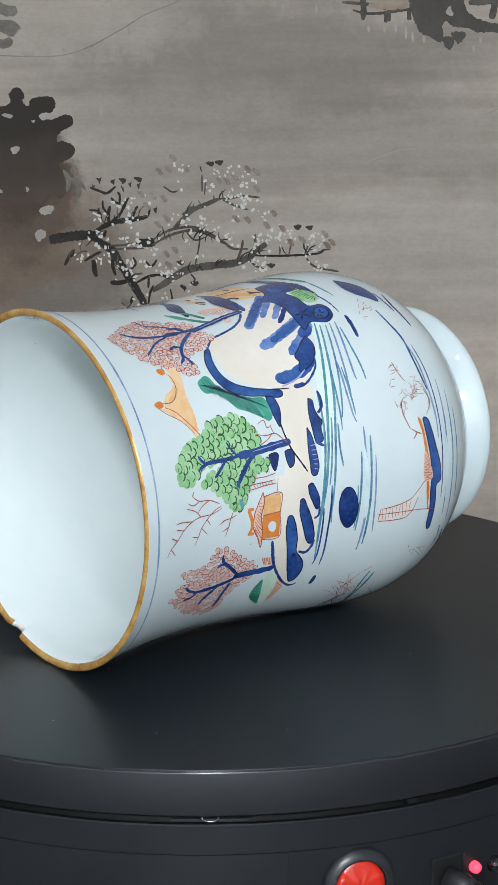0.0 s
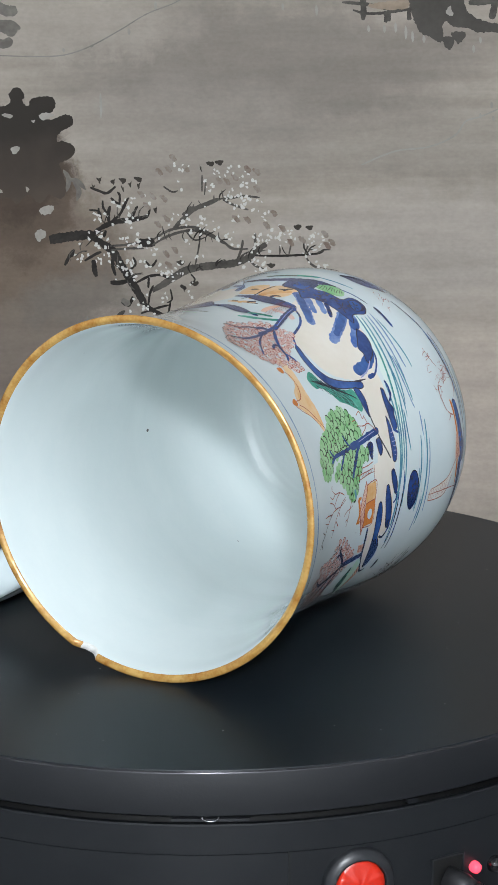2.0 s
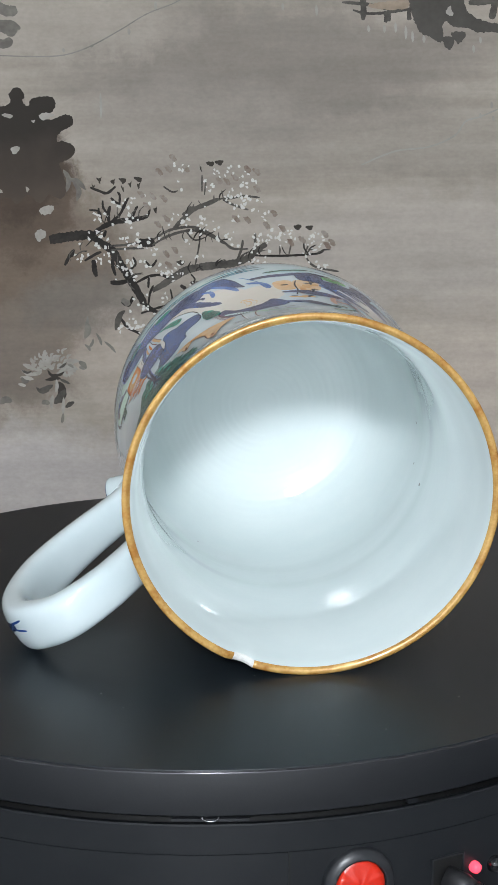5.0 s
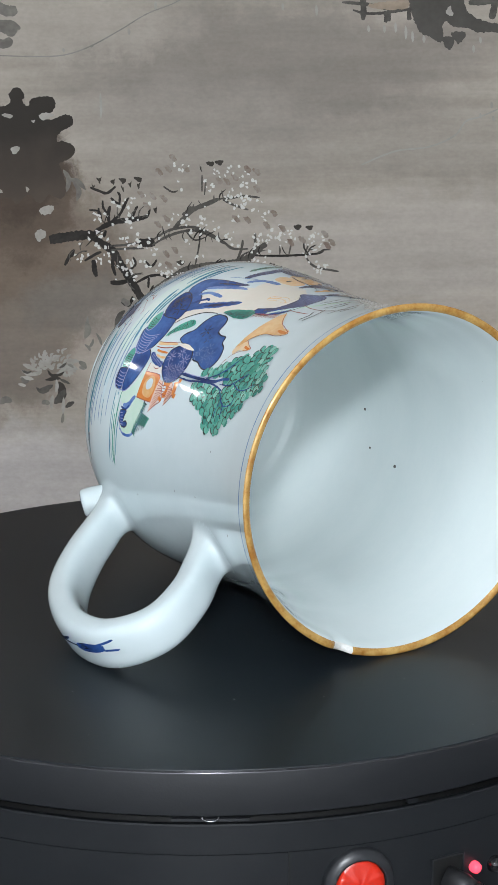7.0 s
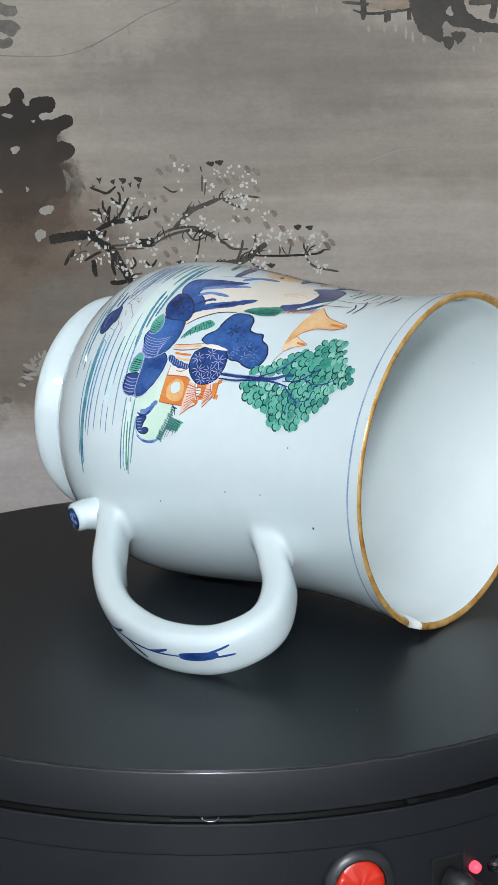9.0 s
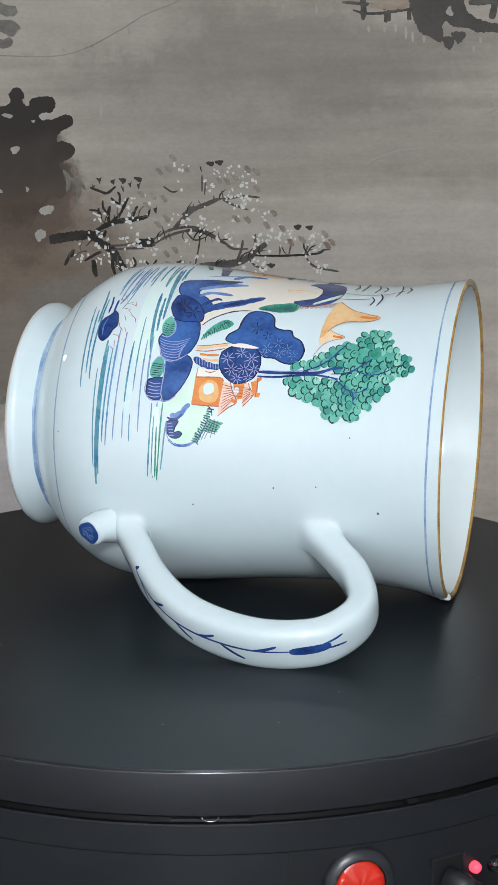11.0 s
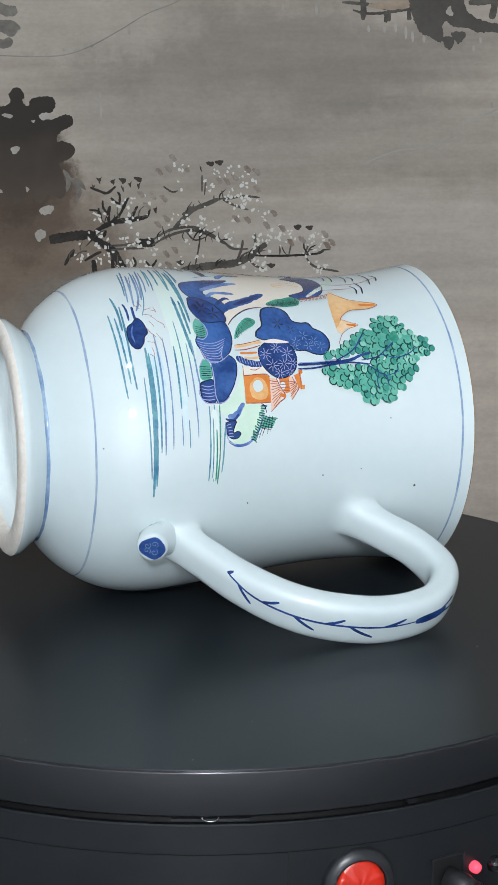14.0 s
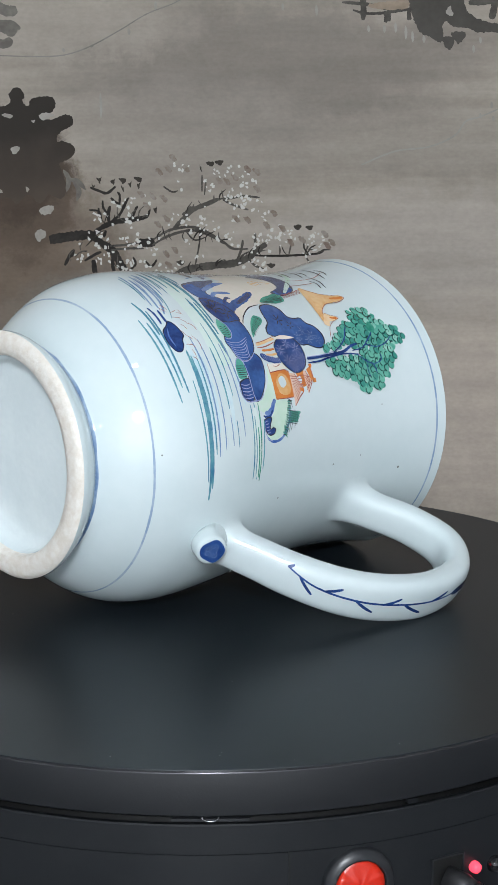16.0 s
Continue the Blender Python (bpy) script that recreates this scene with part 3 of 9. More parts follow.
        for x, y, r, turn in spots:
            self.hoop(ink, x, y, r, self.rng.uniform(0.26, 0.50), self.rng.uniform(140, 230), self.rng.uniform(120, 200), 0.85, turn)
        self.lift += 0.002
        for x, y, r, turn in spots:
            if self.rng.random() < 0.45:
                self.hoop(ink, x - r * 0.5, y - r * 0.3, r * 0.5, 0.2, self.rng.uniform(0, 90), 100, 0.85, turn)

    def shrunk(self, points):
        cx, cy = sum(p[0] for p in points) / len(points), sum(p[1] for p in points) / len(points)
        return [(cx + (x - cx) * 0.86, cy + (y - cy) * 0.86) for x, y in points]

    def foliage(self, n, size, seed, *points):
        self.fill(LIME, *self.shrunk(points))
        self.leaves(n, size, seed, list(points), GREEN, LIME, MOSS_LINE)

    def crown(self, n, size, seed, *points):
        self.fill(SEA, *self.shrunk(points))
        self.leaves(n, size, seed, list(points), DEEP_SEA, SEA, JADE_LINE)

    def dabs(self, mat, n, size, seed, spread, *points):
        """Loose round dabs strewn along a line, in loose bunches."""
        rng = random.Random(seed)
        path = catmull([(x, y, 0) for x, y in points], 1.0)
        while n > 0:
            p = rng.choice(path)
            cx, cy = p.x + rng.gauss(0, spread / 2), p.y + rng.gauss(0, spread / 2)
            for k in range(rng.choice((1, 2, 3))):
                self.petal(mat, cx + rng.gauss(0, size * 0.7), cy + rng.gauss(0, size * 0.7), size / 2 * rng.uniform(0.5, 1.15), rng)
                n -= 1

    def finish(self):
        mesh_object(self.name, self.verts, self.faces, self.mats, self.parent, self.label, True, self.index)


MOTIFS = []
LIME = material("light_green_enamel", (0.36, 0.58, 0.34), 0.12, coat=0.3, vary=1.0, scale=200, second=(0.22, 0.46, 0.21))
SEA = material("light_jade_enamel", (0.14, 0.43, 0.33), 0.12, coat=0.3, vary=1.0, scale=200, second=(0.06, 0.31, 0.24))
DEEP_SEA = material("deep_jade_enamel", (0.055, 0.30, 0.23), 0.12, coat=0.3, vary=1.0, scale=200, second=(0.03, 0.20, 0.17))
PALE_SEA = material("pale_jade_wash", (0.27, 0.56, 0.46), 0.12, coat=0.3, vary=1.0, scale=200, second=(0.16, 0.44, 0.35))
BRIGHT_COBALT = material("bright_cobalt_enamel", (0.012, 0.045, 0.185), 0.09, coat=0.4, vary=1.0, scale=110, second=(0.040, 0.125, 0.36))
LILAC_LINE = material("scratched_pale_line", (0.34, 0.37, 0.58), 0.12, coat=0.3, vary=0.8, scale=300, second=(0.22, 0.26, 0.50))
AQUA_WASH = material("thin_aqua_wash", (0.46, 0.62, 0.70), 0.08, coat=0.4, vary=1.0, scale=120, second=(0.60, 0.72, 0.75))
MINT_PALE = material("thin_mint_wash", (0.60, 0.74, 0.68), 0.08, coat=0.4, vary=1.0, scale=90, second=(0.66, 0.76, 0.74))
PEACH_DEEP = material("amber_enamel", (0.66, 0.33, 0.105), 0.12, coat=0.3, vary=1.0, scale=110, second=(0.76, 0.50, 0.26))
PEACH_PALE = material("thin_peach_wash", (0.70, 0.62, 0.55), 0.10, coat=0.3, vary=1.0, scale=200, second=(0.68, 0.70, 0.68))
PEACH_PINK = material("rose_peach_enamel", (0.70, 0.40, 0.28), 0.12, coat=0.3, vary=1.0, scale=200, second=(0.74, 0.52, 0.42))
MOSS_LINE = material("moss_line", (0.045, 0.10, 0.045), 0.15, coat=0.3, vary=0.6, scale=300)
JADE_LINE = material("dark_jade_line", (0.006, 0.05, 0.05), 0.15, coat=0.3, vary=0.6, scale=300)

# peach walled houses under dark blue roofs
motif = Motif("painted_village", "peach walled houses under dark blue roofs")
motif.fill(CREAM, (95.1, 74.1), (88.2, 73.8), (82.1, 68.2), (75.9, 69.3), (73.4, 79.3), (75.6, 84), (80.1, 89.3), (86.8, 87.8))
motif.fill(PEACH, (75.2, 66.5), (70.2, 64.4), (69.5, 73.8), (74.1, 74.9))
motif.fill(PEACH, (69.3, 64.7), (62.5, 62.2), (62.3, 72), (68.5, 74.2))
motif.line(INK_LINE, 1.1, (73.3, 69.8), (71.1, 69))
motif.line(INK_LINE, 1.1, (66.6, 66.5), (64, 65.4))
motif.line(COBALT, 3, (81.2, 59.5), (71.7, 57.7), (62.6, 53), (56.1, 51.7))
motif.line(COBALT, 2.4, (74, 78), (67.1, 76.2), (61.4, 75.3), (55.9, 75.1))
motif.line(PEACH, 1.6, (72.7, 84.4), (65, 82.5))
motif.line(INK_LINE, 1, (72, 83.1), (70, 82.8))
motif.line(INK_LINE, 1, (67.3, 83.2), (64.2, 82.1))
motif.line(COBALT, 2, (85.6, 83.4), (78.6, 88.8), (69.1, 90.2), (61.9, 91.1), (58.7, 91.6))
motif.line(COBALT_WASH, 2, (82.5, 62.8), (78.2, 65.9), (76.6, 71.9))
motif.line(JADE, 1.6, (76.7, 54.3), (69.1, 51.3), (62.9, 48.3))
motif.line(JADE, 1.4, (61.6, 95.7), (57, 92.1), (53.2, 86.5))
motif.line(PINK, 2, (59.3, 83.2), (54.4, 81.8), (52.6, 83.8))
motif.line(MINT, 1.4, (91.8, 88.4), (80.6, 99.6), (71.1, 103))

# cream and cobalt blue rock with dark crest
motif = Motif("painted_rock", "cream and cobalt blue rock with dark crest")
motif.fill(CREAM, (56.6, 77.1), (58.6, 71.9), (57.9, 66.8), (53.4, 64.4), (48.5, 62.4), (41.9, 63.5), (36.5, 65.5), (32.5, 67.7), (29.3, 71.2), (27.8, 75.6), (27.9, 80.1), (28.7, 84.2), (30.4, 88.7), (32.8, 92.3), (36.3, 94.4), (41.3, 94.7), (45.1, 93.9), (47.4, 91.4), (48.3, 87.4), (50.1, 82.8), (52.8, 79.1))
motif.fill(CREAM, (28.4, 83.4), (27.7, 78.4), (28.3, 72.7), (25.8, 71.7), (21.2, 72.8), (15.7, 75.7), (11.2, 75.7), (5.5, 77.3), (5.3, 80.3), (11.0, 83.0), (16.4, 84.4), (22.6, 84.4))
motif.fill(BRIGHT_COBALT, (43.4, 96.4), (43.5, 94.9), (39.6, 96.1), (35.7, 96.1), (32.9, 94.7), (30.9, 92.2), (29.3, 88.3), (28.1, 83.9), (27.2, 80.9), (25.9, 81.0), (25.6, 82.9), (26.7, 86.8), (27.5, 90.9), (29.0, 94.7), (31.3, 97.2), (35.0, 98.6), (39.4, 98.4))
motif.line(COBALT, 0.7, (43.3, 95.7), (47.0, 92.0), (48.4, 87.8), (50.0, 83.2), (52.4, 79.4), (55.2, 77.0), taper=0.3)
motif.fill(COBALT, (26.6, 86.0), (26.0, 84.1), (24.4, 83.4), (21.9, 83.3), (19.0, 84.1), (17.9, 84.8), (21.1, 85.7), (24.3, 86.2))
motif.line(INK_LINE, 0.5, (19.5, 84.3), (15.9, 84.0), (11.6, 82.7), (8.4, 80.8), (5.0, 78.6), taper=0.5)
motif.line(COBALT_WASH, 3, (61.6, 65.1), (57.5, 69.7), (52.5, 75.0), (48.1, 79.7), taper=0.6)
motif.line(BRIGHT_COBALT, 2.2, (60.5, 66.3), (55.7, 71.8), (52.2, 75.6), (49.0, 79.1), taper=0.6)
motif.line(COBALT_WASH, 1.8, (59.4, 64.4), (55.3, 68.7), (53.1, 70.9), (51.2, 72.8), taper=1)
motif.line(COBALT_WASH, 1.8, (56.9, 62.5), (53.3, 66.4), (51.2, 68.3), (49.7, 70.2), taper=1)
motif.line(COBALT, 1.4, (53.0, 64.1), (50.1, 66.9), (47.7, 69.7), taper=1)
motif.line(COBALT_WASH, 3.2, (49.4, 58.9), (47.4, 63.5), (44.6, 69.7), (42.3, 75.5), (40.5, 80.2), taper=0.6)
motif.line(BRIGHT_COBALT, 2.2, (48.8, 60.2), (46.2, 65.9), (43.8, 71.6), (42.0, 76.0), taper=0.8)
motif.line(COBALT_WASH, 2.6, (45.6, 61.0), (42.3, 64.8), (39.4, 69.4), (36.5, 73.1), taper=1)
motif.line(BRIGHT_COBALT, 3.4, (34.9, 66.6), (31.7, 72.0), (30.5, 77.1), (30.6, 81.1), taper=0.6)
motif.fill(COBALT, (41.2, 65.5), (39.0, 64.7), (36.1, 65.4), (33.3, 67.6), (31.8, 70.1), (31.3, 72.7), (33.9, 71.7), (35.8, 72.1), (37.9, 69.8), (40.1, 67.3))
motif.line(BRIGHT_COBALT, 3.6, (44.8, 62.1), (42.7, 64.6), (41.6, 67.1), taper=0.8)
motif.line(COBALT, 0.6, (34.9, 66.4), (31.6, 67.8), (28.6, 71.1), (27.2, 74.1), (27.4, 76.7))
motif.line(COBALT, 1.3, (27.5, 76.7), (27.5, 74.9), (27.7, 73.0), taper=1)
motif.line(INK_LINE, 0.4, (28.1, 83.9), (27.6, 80.2), (27.4, 78.2))
motif.line(LILAC_LINE, 0.45, (28.2, 79.9), (29.4, 74.9), (31.5, 71.2), taper=1)
motif.fill(COBALT, (67.0, 63.1), (67.9, 57.8), (65.7, 53.7), (62.7, 52.7), (60.3, 55.2), (59.6, 58.7), (56.1, 57.6), (51.6, 57.2), (51.0, 53.8), (49.2, 52.3), (46.1, 52.9), (44.2, 56.0), (45.1, 59.1), (45.3, 61.3), (43.2, 64.2), (46.2, 64.4), (49.7, 64.3), (53.4, 64.4), (56.9, 65.6), (58.5, 67.8), (61.9, 64.0))
motif.fill(BRIGHT_COBALT, (50.1, 56.2), (49.5, 53.6), (47.0, 53.5), (45.6, 56.1), (46.7, 58.4))
motif.fill(BRIGHT_COBALT, (65.2, 61.0), (65.0, 56.2), (62.2, 55.2), (61.0, 59.5), (61.7, 62.2))
motif.line(INK_LINE, 0.35, (48.8, 60.8), (47.7, 59.9))
motif.line(INK_LINE, 0.35, (48.7, 61.3), (47.0, 62.7))
motif.line(INK_LINE, 0.35, (49.1, 61.4), (49.2, 63.1))
motif.line(INK_LINE, 0.35, (49.5, 60.9), (51.4, 60.5))
motif.line(INK_LINE, 0.35, (49.3, 60.6), (50.4, 58.5))
motif.line(INK_LINE, 0.35, (47.2, 56.3), (46.0, 56.3))
motif.line(INK_LINE, 0.35, (47.3, 56.7), (46.4, 58.0))
motif.line(INK_LINE, 0.35, (47.7, 56.5), (48.4, 57.3))
motif.line(INK_LINE, 0.35, (47.9, 55.9), (49.2, 55.0))
motif.line(INK_LINE, 0.35, (47.6, 55.8), (47.7, 54.5))
motif.fill(GREEN, (59.7, 57.2), (59.6, 53.8), (57.1, 51.8), (53.9, 52.1), (52.3, 54.5), (53.4, 56.7), (56.1, 57.6))
motif.line(JADE_LINE, 0.2, (58.7, 57.5), (59.2, 53.7))
motif.line(JADE_LINE, 0.2, (57.8, 57.0), (58.6, 53.8))
motif.line(JADE_LINE, 0.2, (57.0, 56.5), (58.0, 53.8))
motif.line(JADE_LINE, 0.2, (56.5, 56.5), (57.2, 53.2))
motif.line(JADE_LINE, 0.2, (55.7, 55.9), (56.6, 53.2))
motif.line(JADE_LINE, 0.2, (54.9, 55.4), (56.1, 53.2))
motif.line(JADE_LINE, 0.2, (54.4, 55.3), (55.3, 52.6))
motif.line(JADE_LINE, 0.2, (53.7, 54.7), (54.8, 52.5))
motif.line(JADE_LINE, 0.2, (53.0, 54.1), (54.3, 52.5))
motif.line(INK_LINE, 0.25, (59.8, 57.5), (59.8, 52.6), (56.1, 51.1), (53.3, 52.2))
motif.line(PEACH_DEEP, 2.6, (66.7, 72.4), (65.3, 68.7), (62.3, 66.2), taper=0.5)
motif.line(PEACH_DEEP, 1.8, (68.3, 79.8), (67.5, 75.7), (67.4, 70.9), taper=0.5)
motif.line(PEACH, 1.4, (68.5, 85.3), (68.0, 82.9), (64.8, 82.4), taper=0.5)
motif.line(INK_LINE, 0.5, (70.1, 81.4), (69.1, 75.5), (69.3, 69.5), (68.4, 64.3))
motif.line(INK_LINE, 0.9, (64.4, 75.1), (64.4, 72.8), (62.7, 71.9), taper=1)
motif.line(INK_LINE, 0.9, (67.0, 83.6), (66.5, 82.1), (65.2, 81.3), taper=1)
motif.line(INK_LINE, 0.8, (64.4, 67.5), (64.3, 65.2), (63.1, 64.3), taper=1)
motif.fill(COBALT, (69.1, 78.8), (68.6, 75.8), (64.8, 74.9), (60.5, 75.2), (56.8, 76.6), (57.8, 78.1), (60.9, 79.3), (64.4, 80.1))
motif.fill(COBALT, (72.1, 90.2), (70.2, 88.8), (66.7, 88.8), (61.3, 91.1), (62.6, 92.8), (65.6, 93.2))
motif.line(RED_LINE, 0.18, (60.3, 87.4), (57.3, 87.0))
motif.line(RED_LINE, 0.18, (60.3, 86.3), (57.3, 86.4))
motif.line(RED_LINE, 0.18, (60.2, 85.3), (57.3, 85.8))
motif.line(RED_LINE, 0.18, (60.5, 84.8), (57.1, 84.6))
motif.line(RED_LINE, 0.18, (60.4, 83.8), (57.1, 84.0))
motif.line(RED_LINE, 0.18, (60.4, 82.8), (57.1, 83.4))
motif.line(RED_LINE, 0.18, (60.6, 82.3), (56.9, 82.2))
motif.line(RED_LINE, 0.18, (60.6, 81.2), (56.9, 81.6))
motif.line(RED_LINE, 0.18, (60.5, 80.2), (56.9, 81.0))
motif.line(RED_LINE, 0.18, (60.7, 79.7), (56.7, 79.9))
motif.line(RED_LINE, 0.18, (60.7, 78.7), (56.7, 79.3))
motif.line(RED_LINE, 0.18, (60.9, 78.2), (56.4, 78.1))
motif.line(RED_LINE, 0.18, (60.8, 77.2), (56.4, 77.5))
motif.line(RED_LINE, 0.18, (60.7, 76.2), (56.4, 76.9))
motif.line(PEACH_PINK, 1.6, (59.8, 87.8), (60.1, 83.0), (59.1, 79.1), taper=1)
motif.line(JADE, 1.2, (61.8, 92.2), (59.2, 90.0), (56.1, 88.1), taper=1)
motif.line(JADE, 1, (62.0, 97.1), (59.2, 95.4), (57.5, 93.9), taper=1)
motif.line(INK_LINE, 0.25, (63.1, 91.7), (60.4, 90.1), (56.3, 87.5))

# pink blossom tree on a blue branch
motif = Motif("painted_plum_tree", "pink blossom tree on a blue branch")
motif.blossoms(150, 1.5, 3, (57.8, 99.6), (55.5, 94.3), (50.1, 92.1), (48.2, 90.8), (45.2, 94.2), (43.9, 98.9), (42.3, 102.3), (38.6, 102.0), (36.7, 102.0), (36.4, 105.1), (38.3, 107.7), (41.5, 108.1), (44.6, 108.0))
motif.blossoms(90, 1.5, 5, (50.9, 121.6), (57.7, 111.5), (60, 105.6), (56.8, 101), (50, 104), (44, 107), (39, 108), (40, 113), (45, 119))
motif.line(COBALT, 1.7, (55.9, 76.2), (55.1, 81.9), (53.5, 88.1), (52.1, 93.0), (51.4, 96.1), taper=0.3)
motif.line(LILAC_LINE, 0.22, (55.8, 77.7), (54.9, 83.0), (53.4, 88.5), (52.2, 92.5))
motif.line(COBALT, 1.1, (52.3, 93.8), (51.6, 97.8), (51.5, 101.4), (51.4, 104.1))
motif.line(COBALT, 1, (51.1, 96.0), (48.3, 99.7), (45.0, 102.8), (41.7, 104.1), (40.0, 105.8))
motif.line(COBALT, 0.8, (42.5, 103.6), (40.7, 102.7), (39.1, 102.4))
motif.line(COBALT, 0.8, (45.4, 102.6), (46.1, 104.3), (45.1, 106.3))
motif.line(COBALT, 0.8, (52.1, 97.5), (53.6, 99.1), (53.6, 101.7))
motif.line(COBALT, 0.9, (50.9, 100), (50.9, 111.5), (53, 116.8))
motif.line(COBALT, 0.6, (50.5, 103.7), (48.1, 108.9), (43.7, 113.9))
motif.line(COBALT, 0.6, (51.3, 97.1), (54.8, 102), (56.5, 107), (59.5, 108.1))

# peach hill with iron red outline
motif = Motif("painted_hill", "peach hill with iron red outline")
motif.fill(PEACH, (41.7, 110.2), (36.4, 111.4), (32.6, 111.3), (29.5, 113.1), (27.7, 117.6), (28.3, 119.8), (26.1, 116.5), (22.9, 112.5), (19.1, 110.3), (24.3, 109), (30.6, 109.1), (37.5, 107.6), (41.5, 108))
motif.fill(PEACH, (38.7, 109.5), (36.2, 109.3), (33.3, 109.8), (30.0, 110.2), (26.3, 110.0), (23.1, 109.5), (20.8, 109.3), (22.7, 110.7), (25.1, 113.0), (26.9, 115.2), (28.3, 116.9), (31.4, 115.2), (32.8, 112.7), (35.6, 110.2))
motif.line(PEACH_DEEP, 1.3, (29.4, 115.0), (31.1, 112.4), (33.3, 110.9), taper=1)
motif.line(RED_LINE, 0.24, (41.7, 110.9), (38.4, 112.4), (36.1, 111), (32.6, 111.3), (29.3, 114.1), (28.9, 119.2), (26.6, 117.8), (24, 113.8), (20.3, 110.8))
motif.line(RED_LINE, 0.24, (28.0, 117.1), (26.5, 114.5), (23.4, 111.9), (20.8, 110.0), (18.2, 108.4), taper=0.3)
motif.fill(ORANGE, (29.1, 120), (29.8, 117.7), (28.3, 117.3), (27.8, 119.2))
motif.fill(ORANGE, (39.1, 114.1), (38.9, 111.8), (37.3, 112.4), (37.4, 113.8))
motif.fill(JADE, (33.4, 104.1), (35.2, 101.7), (34.9, 100.1), (32.3, 99.0), (29.9, 96.9), (28.4, 94.1), (27.0, 90.3), (26.4, 87.0), (24.3, 86.2), (21.1, 86.0), (19.9, 87.5), (21.5, 89.8), (23.3, 92.7), (24.7, 95.6), (27.7, 97.9), (29.8, 100.5), (30.5, 103.4))
motif.line(SEA, 0.5, (33.9, 102.3), (30.2, 100.7))
motif.line(SEA, 0.5, (33.1, 101.0), (29.4, 99.9))
motif.line(SEA, 0.5, (32.3, 99.7), (28.7, 99.0))
motif.line(SEA, 0.5, (31.5, 99.1), (27.8, 97.5))
motif.line(SEA, 0.5, (30.7, 97.7), (27.1, 96.6))
motif.line(SEA, 0.5, (29.9, 96.4), (26.3, 95.8))
motif.line(SEA, 0.5, (29.2, 95.7), (25.5, 94.2))
motif.line(SEA, 0.5, (28.4, 94.4), (24.7, 93.3))
motif.line(SEA, 0.5, (27.6, 93.0), (24.0, 92.4))
motif.line(SEA, 0.5, (26.9, 92.3), (23.1, 90.9))
motif.line(SEA, 0.5, (26.0, 91.0), (22.4, 90.0))
motif.line(SEA, 0.5, (25.3, 90.2), (21.5, 88.4))
motif.line(INK_LINE, 0.2, (32.9, 103.8), (31.6, 98.2))
motif.line(INK_LINE, 0.2, (32.4, 102.8), (31.1, 97.7))
motif.line(INK_LINE, 0.2, (31.9, 101.7), (30.6, 97.2))
motif.line(INK_LINE, 0.2, (31.6, 101.3), (30.0, 96.0))
motif.line(INK_LINE, 0.2, (31.1, 100.3), (29.5, 95.5))
motif.line(INK_LINE, 0.2, (30.6, 99.2), (29.0, 95.0))
motif.line(INK_LINE, 0.2, (30.3, 98.8), (28.4, 93.9))
motif.line(INK_LINE, 0.2, (29.8, 97.8), (28.0, 93.3))
motif.line(INK_LINE, 0.2, (29.3, 96.7), (27.5, 92.8))
motif.line(INK_LINE, 0.2, (28.9, 96.3), (26.9, 91.7))
motif.line(INK_LINE, 0.2, (28.5, 95.2), (26.4, 91.2))
motif.line(INK_LINE, 0.2, (28.1, 94.8), (25.8, 90.0))
motif.line(INK_LINE, 0.2, (27.6, 93.7), (25.3, 89.5))
motif.line(INK_LINE, 0.2, (27.2, 92.7), (24.9, 88.9))
motif.line(INK_LINE, 0.2, (26.8, 92.3), (24.3, 87.8))
motif.line(INK_LINE, 0.2, (26.3, 91.2), (23.8, 87.2))
motif.line(INK_LINE, 0.2, (25.8, 90.1), (23.3, 86.7))
motif.line(INK_LINE, 0.2, (34.4, 102.4), (30.1, 101.7))
motif.line(INK_LINE, 0.2, (33.9, 101.5), (29.5, 101.1))
motif.line(INK_LINE, 0.2, (33.5, 100.6), (29.0, 100.6))
motif.line(INK_LINE, 0.2, (33.1, 100.3), (28.3, 99.3))
motif.line(INK_LINE, 0.2, (32.6, 99.5), (27.8, 98.8))
motif.line(INK_LINE, 0.2, (32.1, 98.6), (27.3, 98.2))
motif.line(INK_LINE, 0.2, (31.8, 98.3), (26.6, 97.0))
motif.line(INK_LINE, 0.2, (31.3, 97.4), (26.1, 96.4))
motif.line(INK_LINE, 0.2, (30.8, 96.5), (25.5, 95.8))
motif.line(INK_LINE, 0.2, (30.4, 96.3), (24.9, 94.6))
motif.line(INK_LINE, 0.2, (30.0, 95.4), (24.4, 94.0))
motif.line(INK_LINE, 0.2, (29.6, 95.1), (23.7, 92.7))
motif.line(INK_LINE, 0.2, (29.1, 94.2), (23.2, 92.1))
motif.line(INK_LINE, 0.2, (28.7, 93.3), (22.7, 91.5))
motif.line(INK_LINE, 0.2, (28.3, 93.0), (22.0, 90.2))
motif.line(INK_LINE, 0.2, (27.8, 92.1), (21.5, 89.6))
motif.line(INK_LINE, 0.2, (27.3, 91.2), (21.0, 89.0))

# cream river bank with cobalt stones
motif = Motif("painted_bank", "cream river bank with cobalt stones")
motif.fill(CREAM, (16.9, 82.8), (14.8, 79.5), (11.4, 77.1), (7.7, 77.0), (2.5, 76.8), (-1.9, 77.6), (-6.0, 76.7), (-11.9, 75.1), (-17.2, 75.3), (-18.3, 77.2), (-22.2, 78.8), (-28.0, 77.3), (-30.3, 78.5), (-28.0, 82.1), (-23.9, 85.5), (-18.4, 87.7), (-12.8, 88.6), (-8.7, 88.2), (-3.3, 87.4), (2.7, 86.8), (6.9, 85.5))
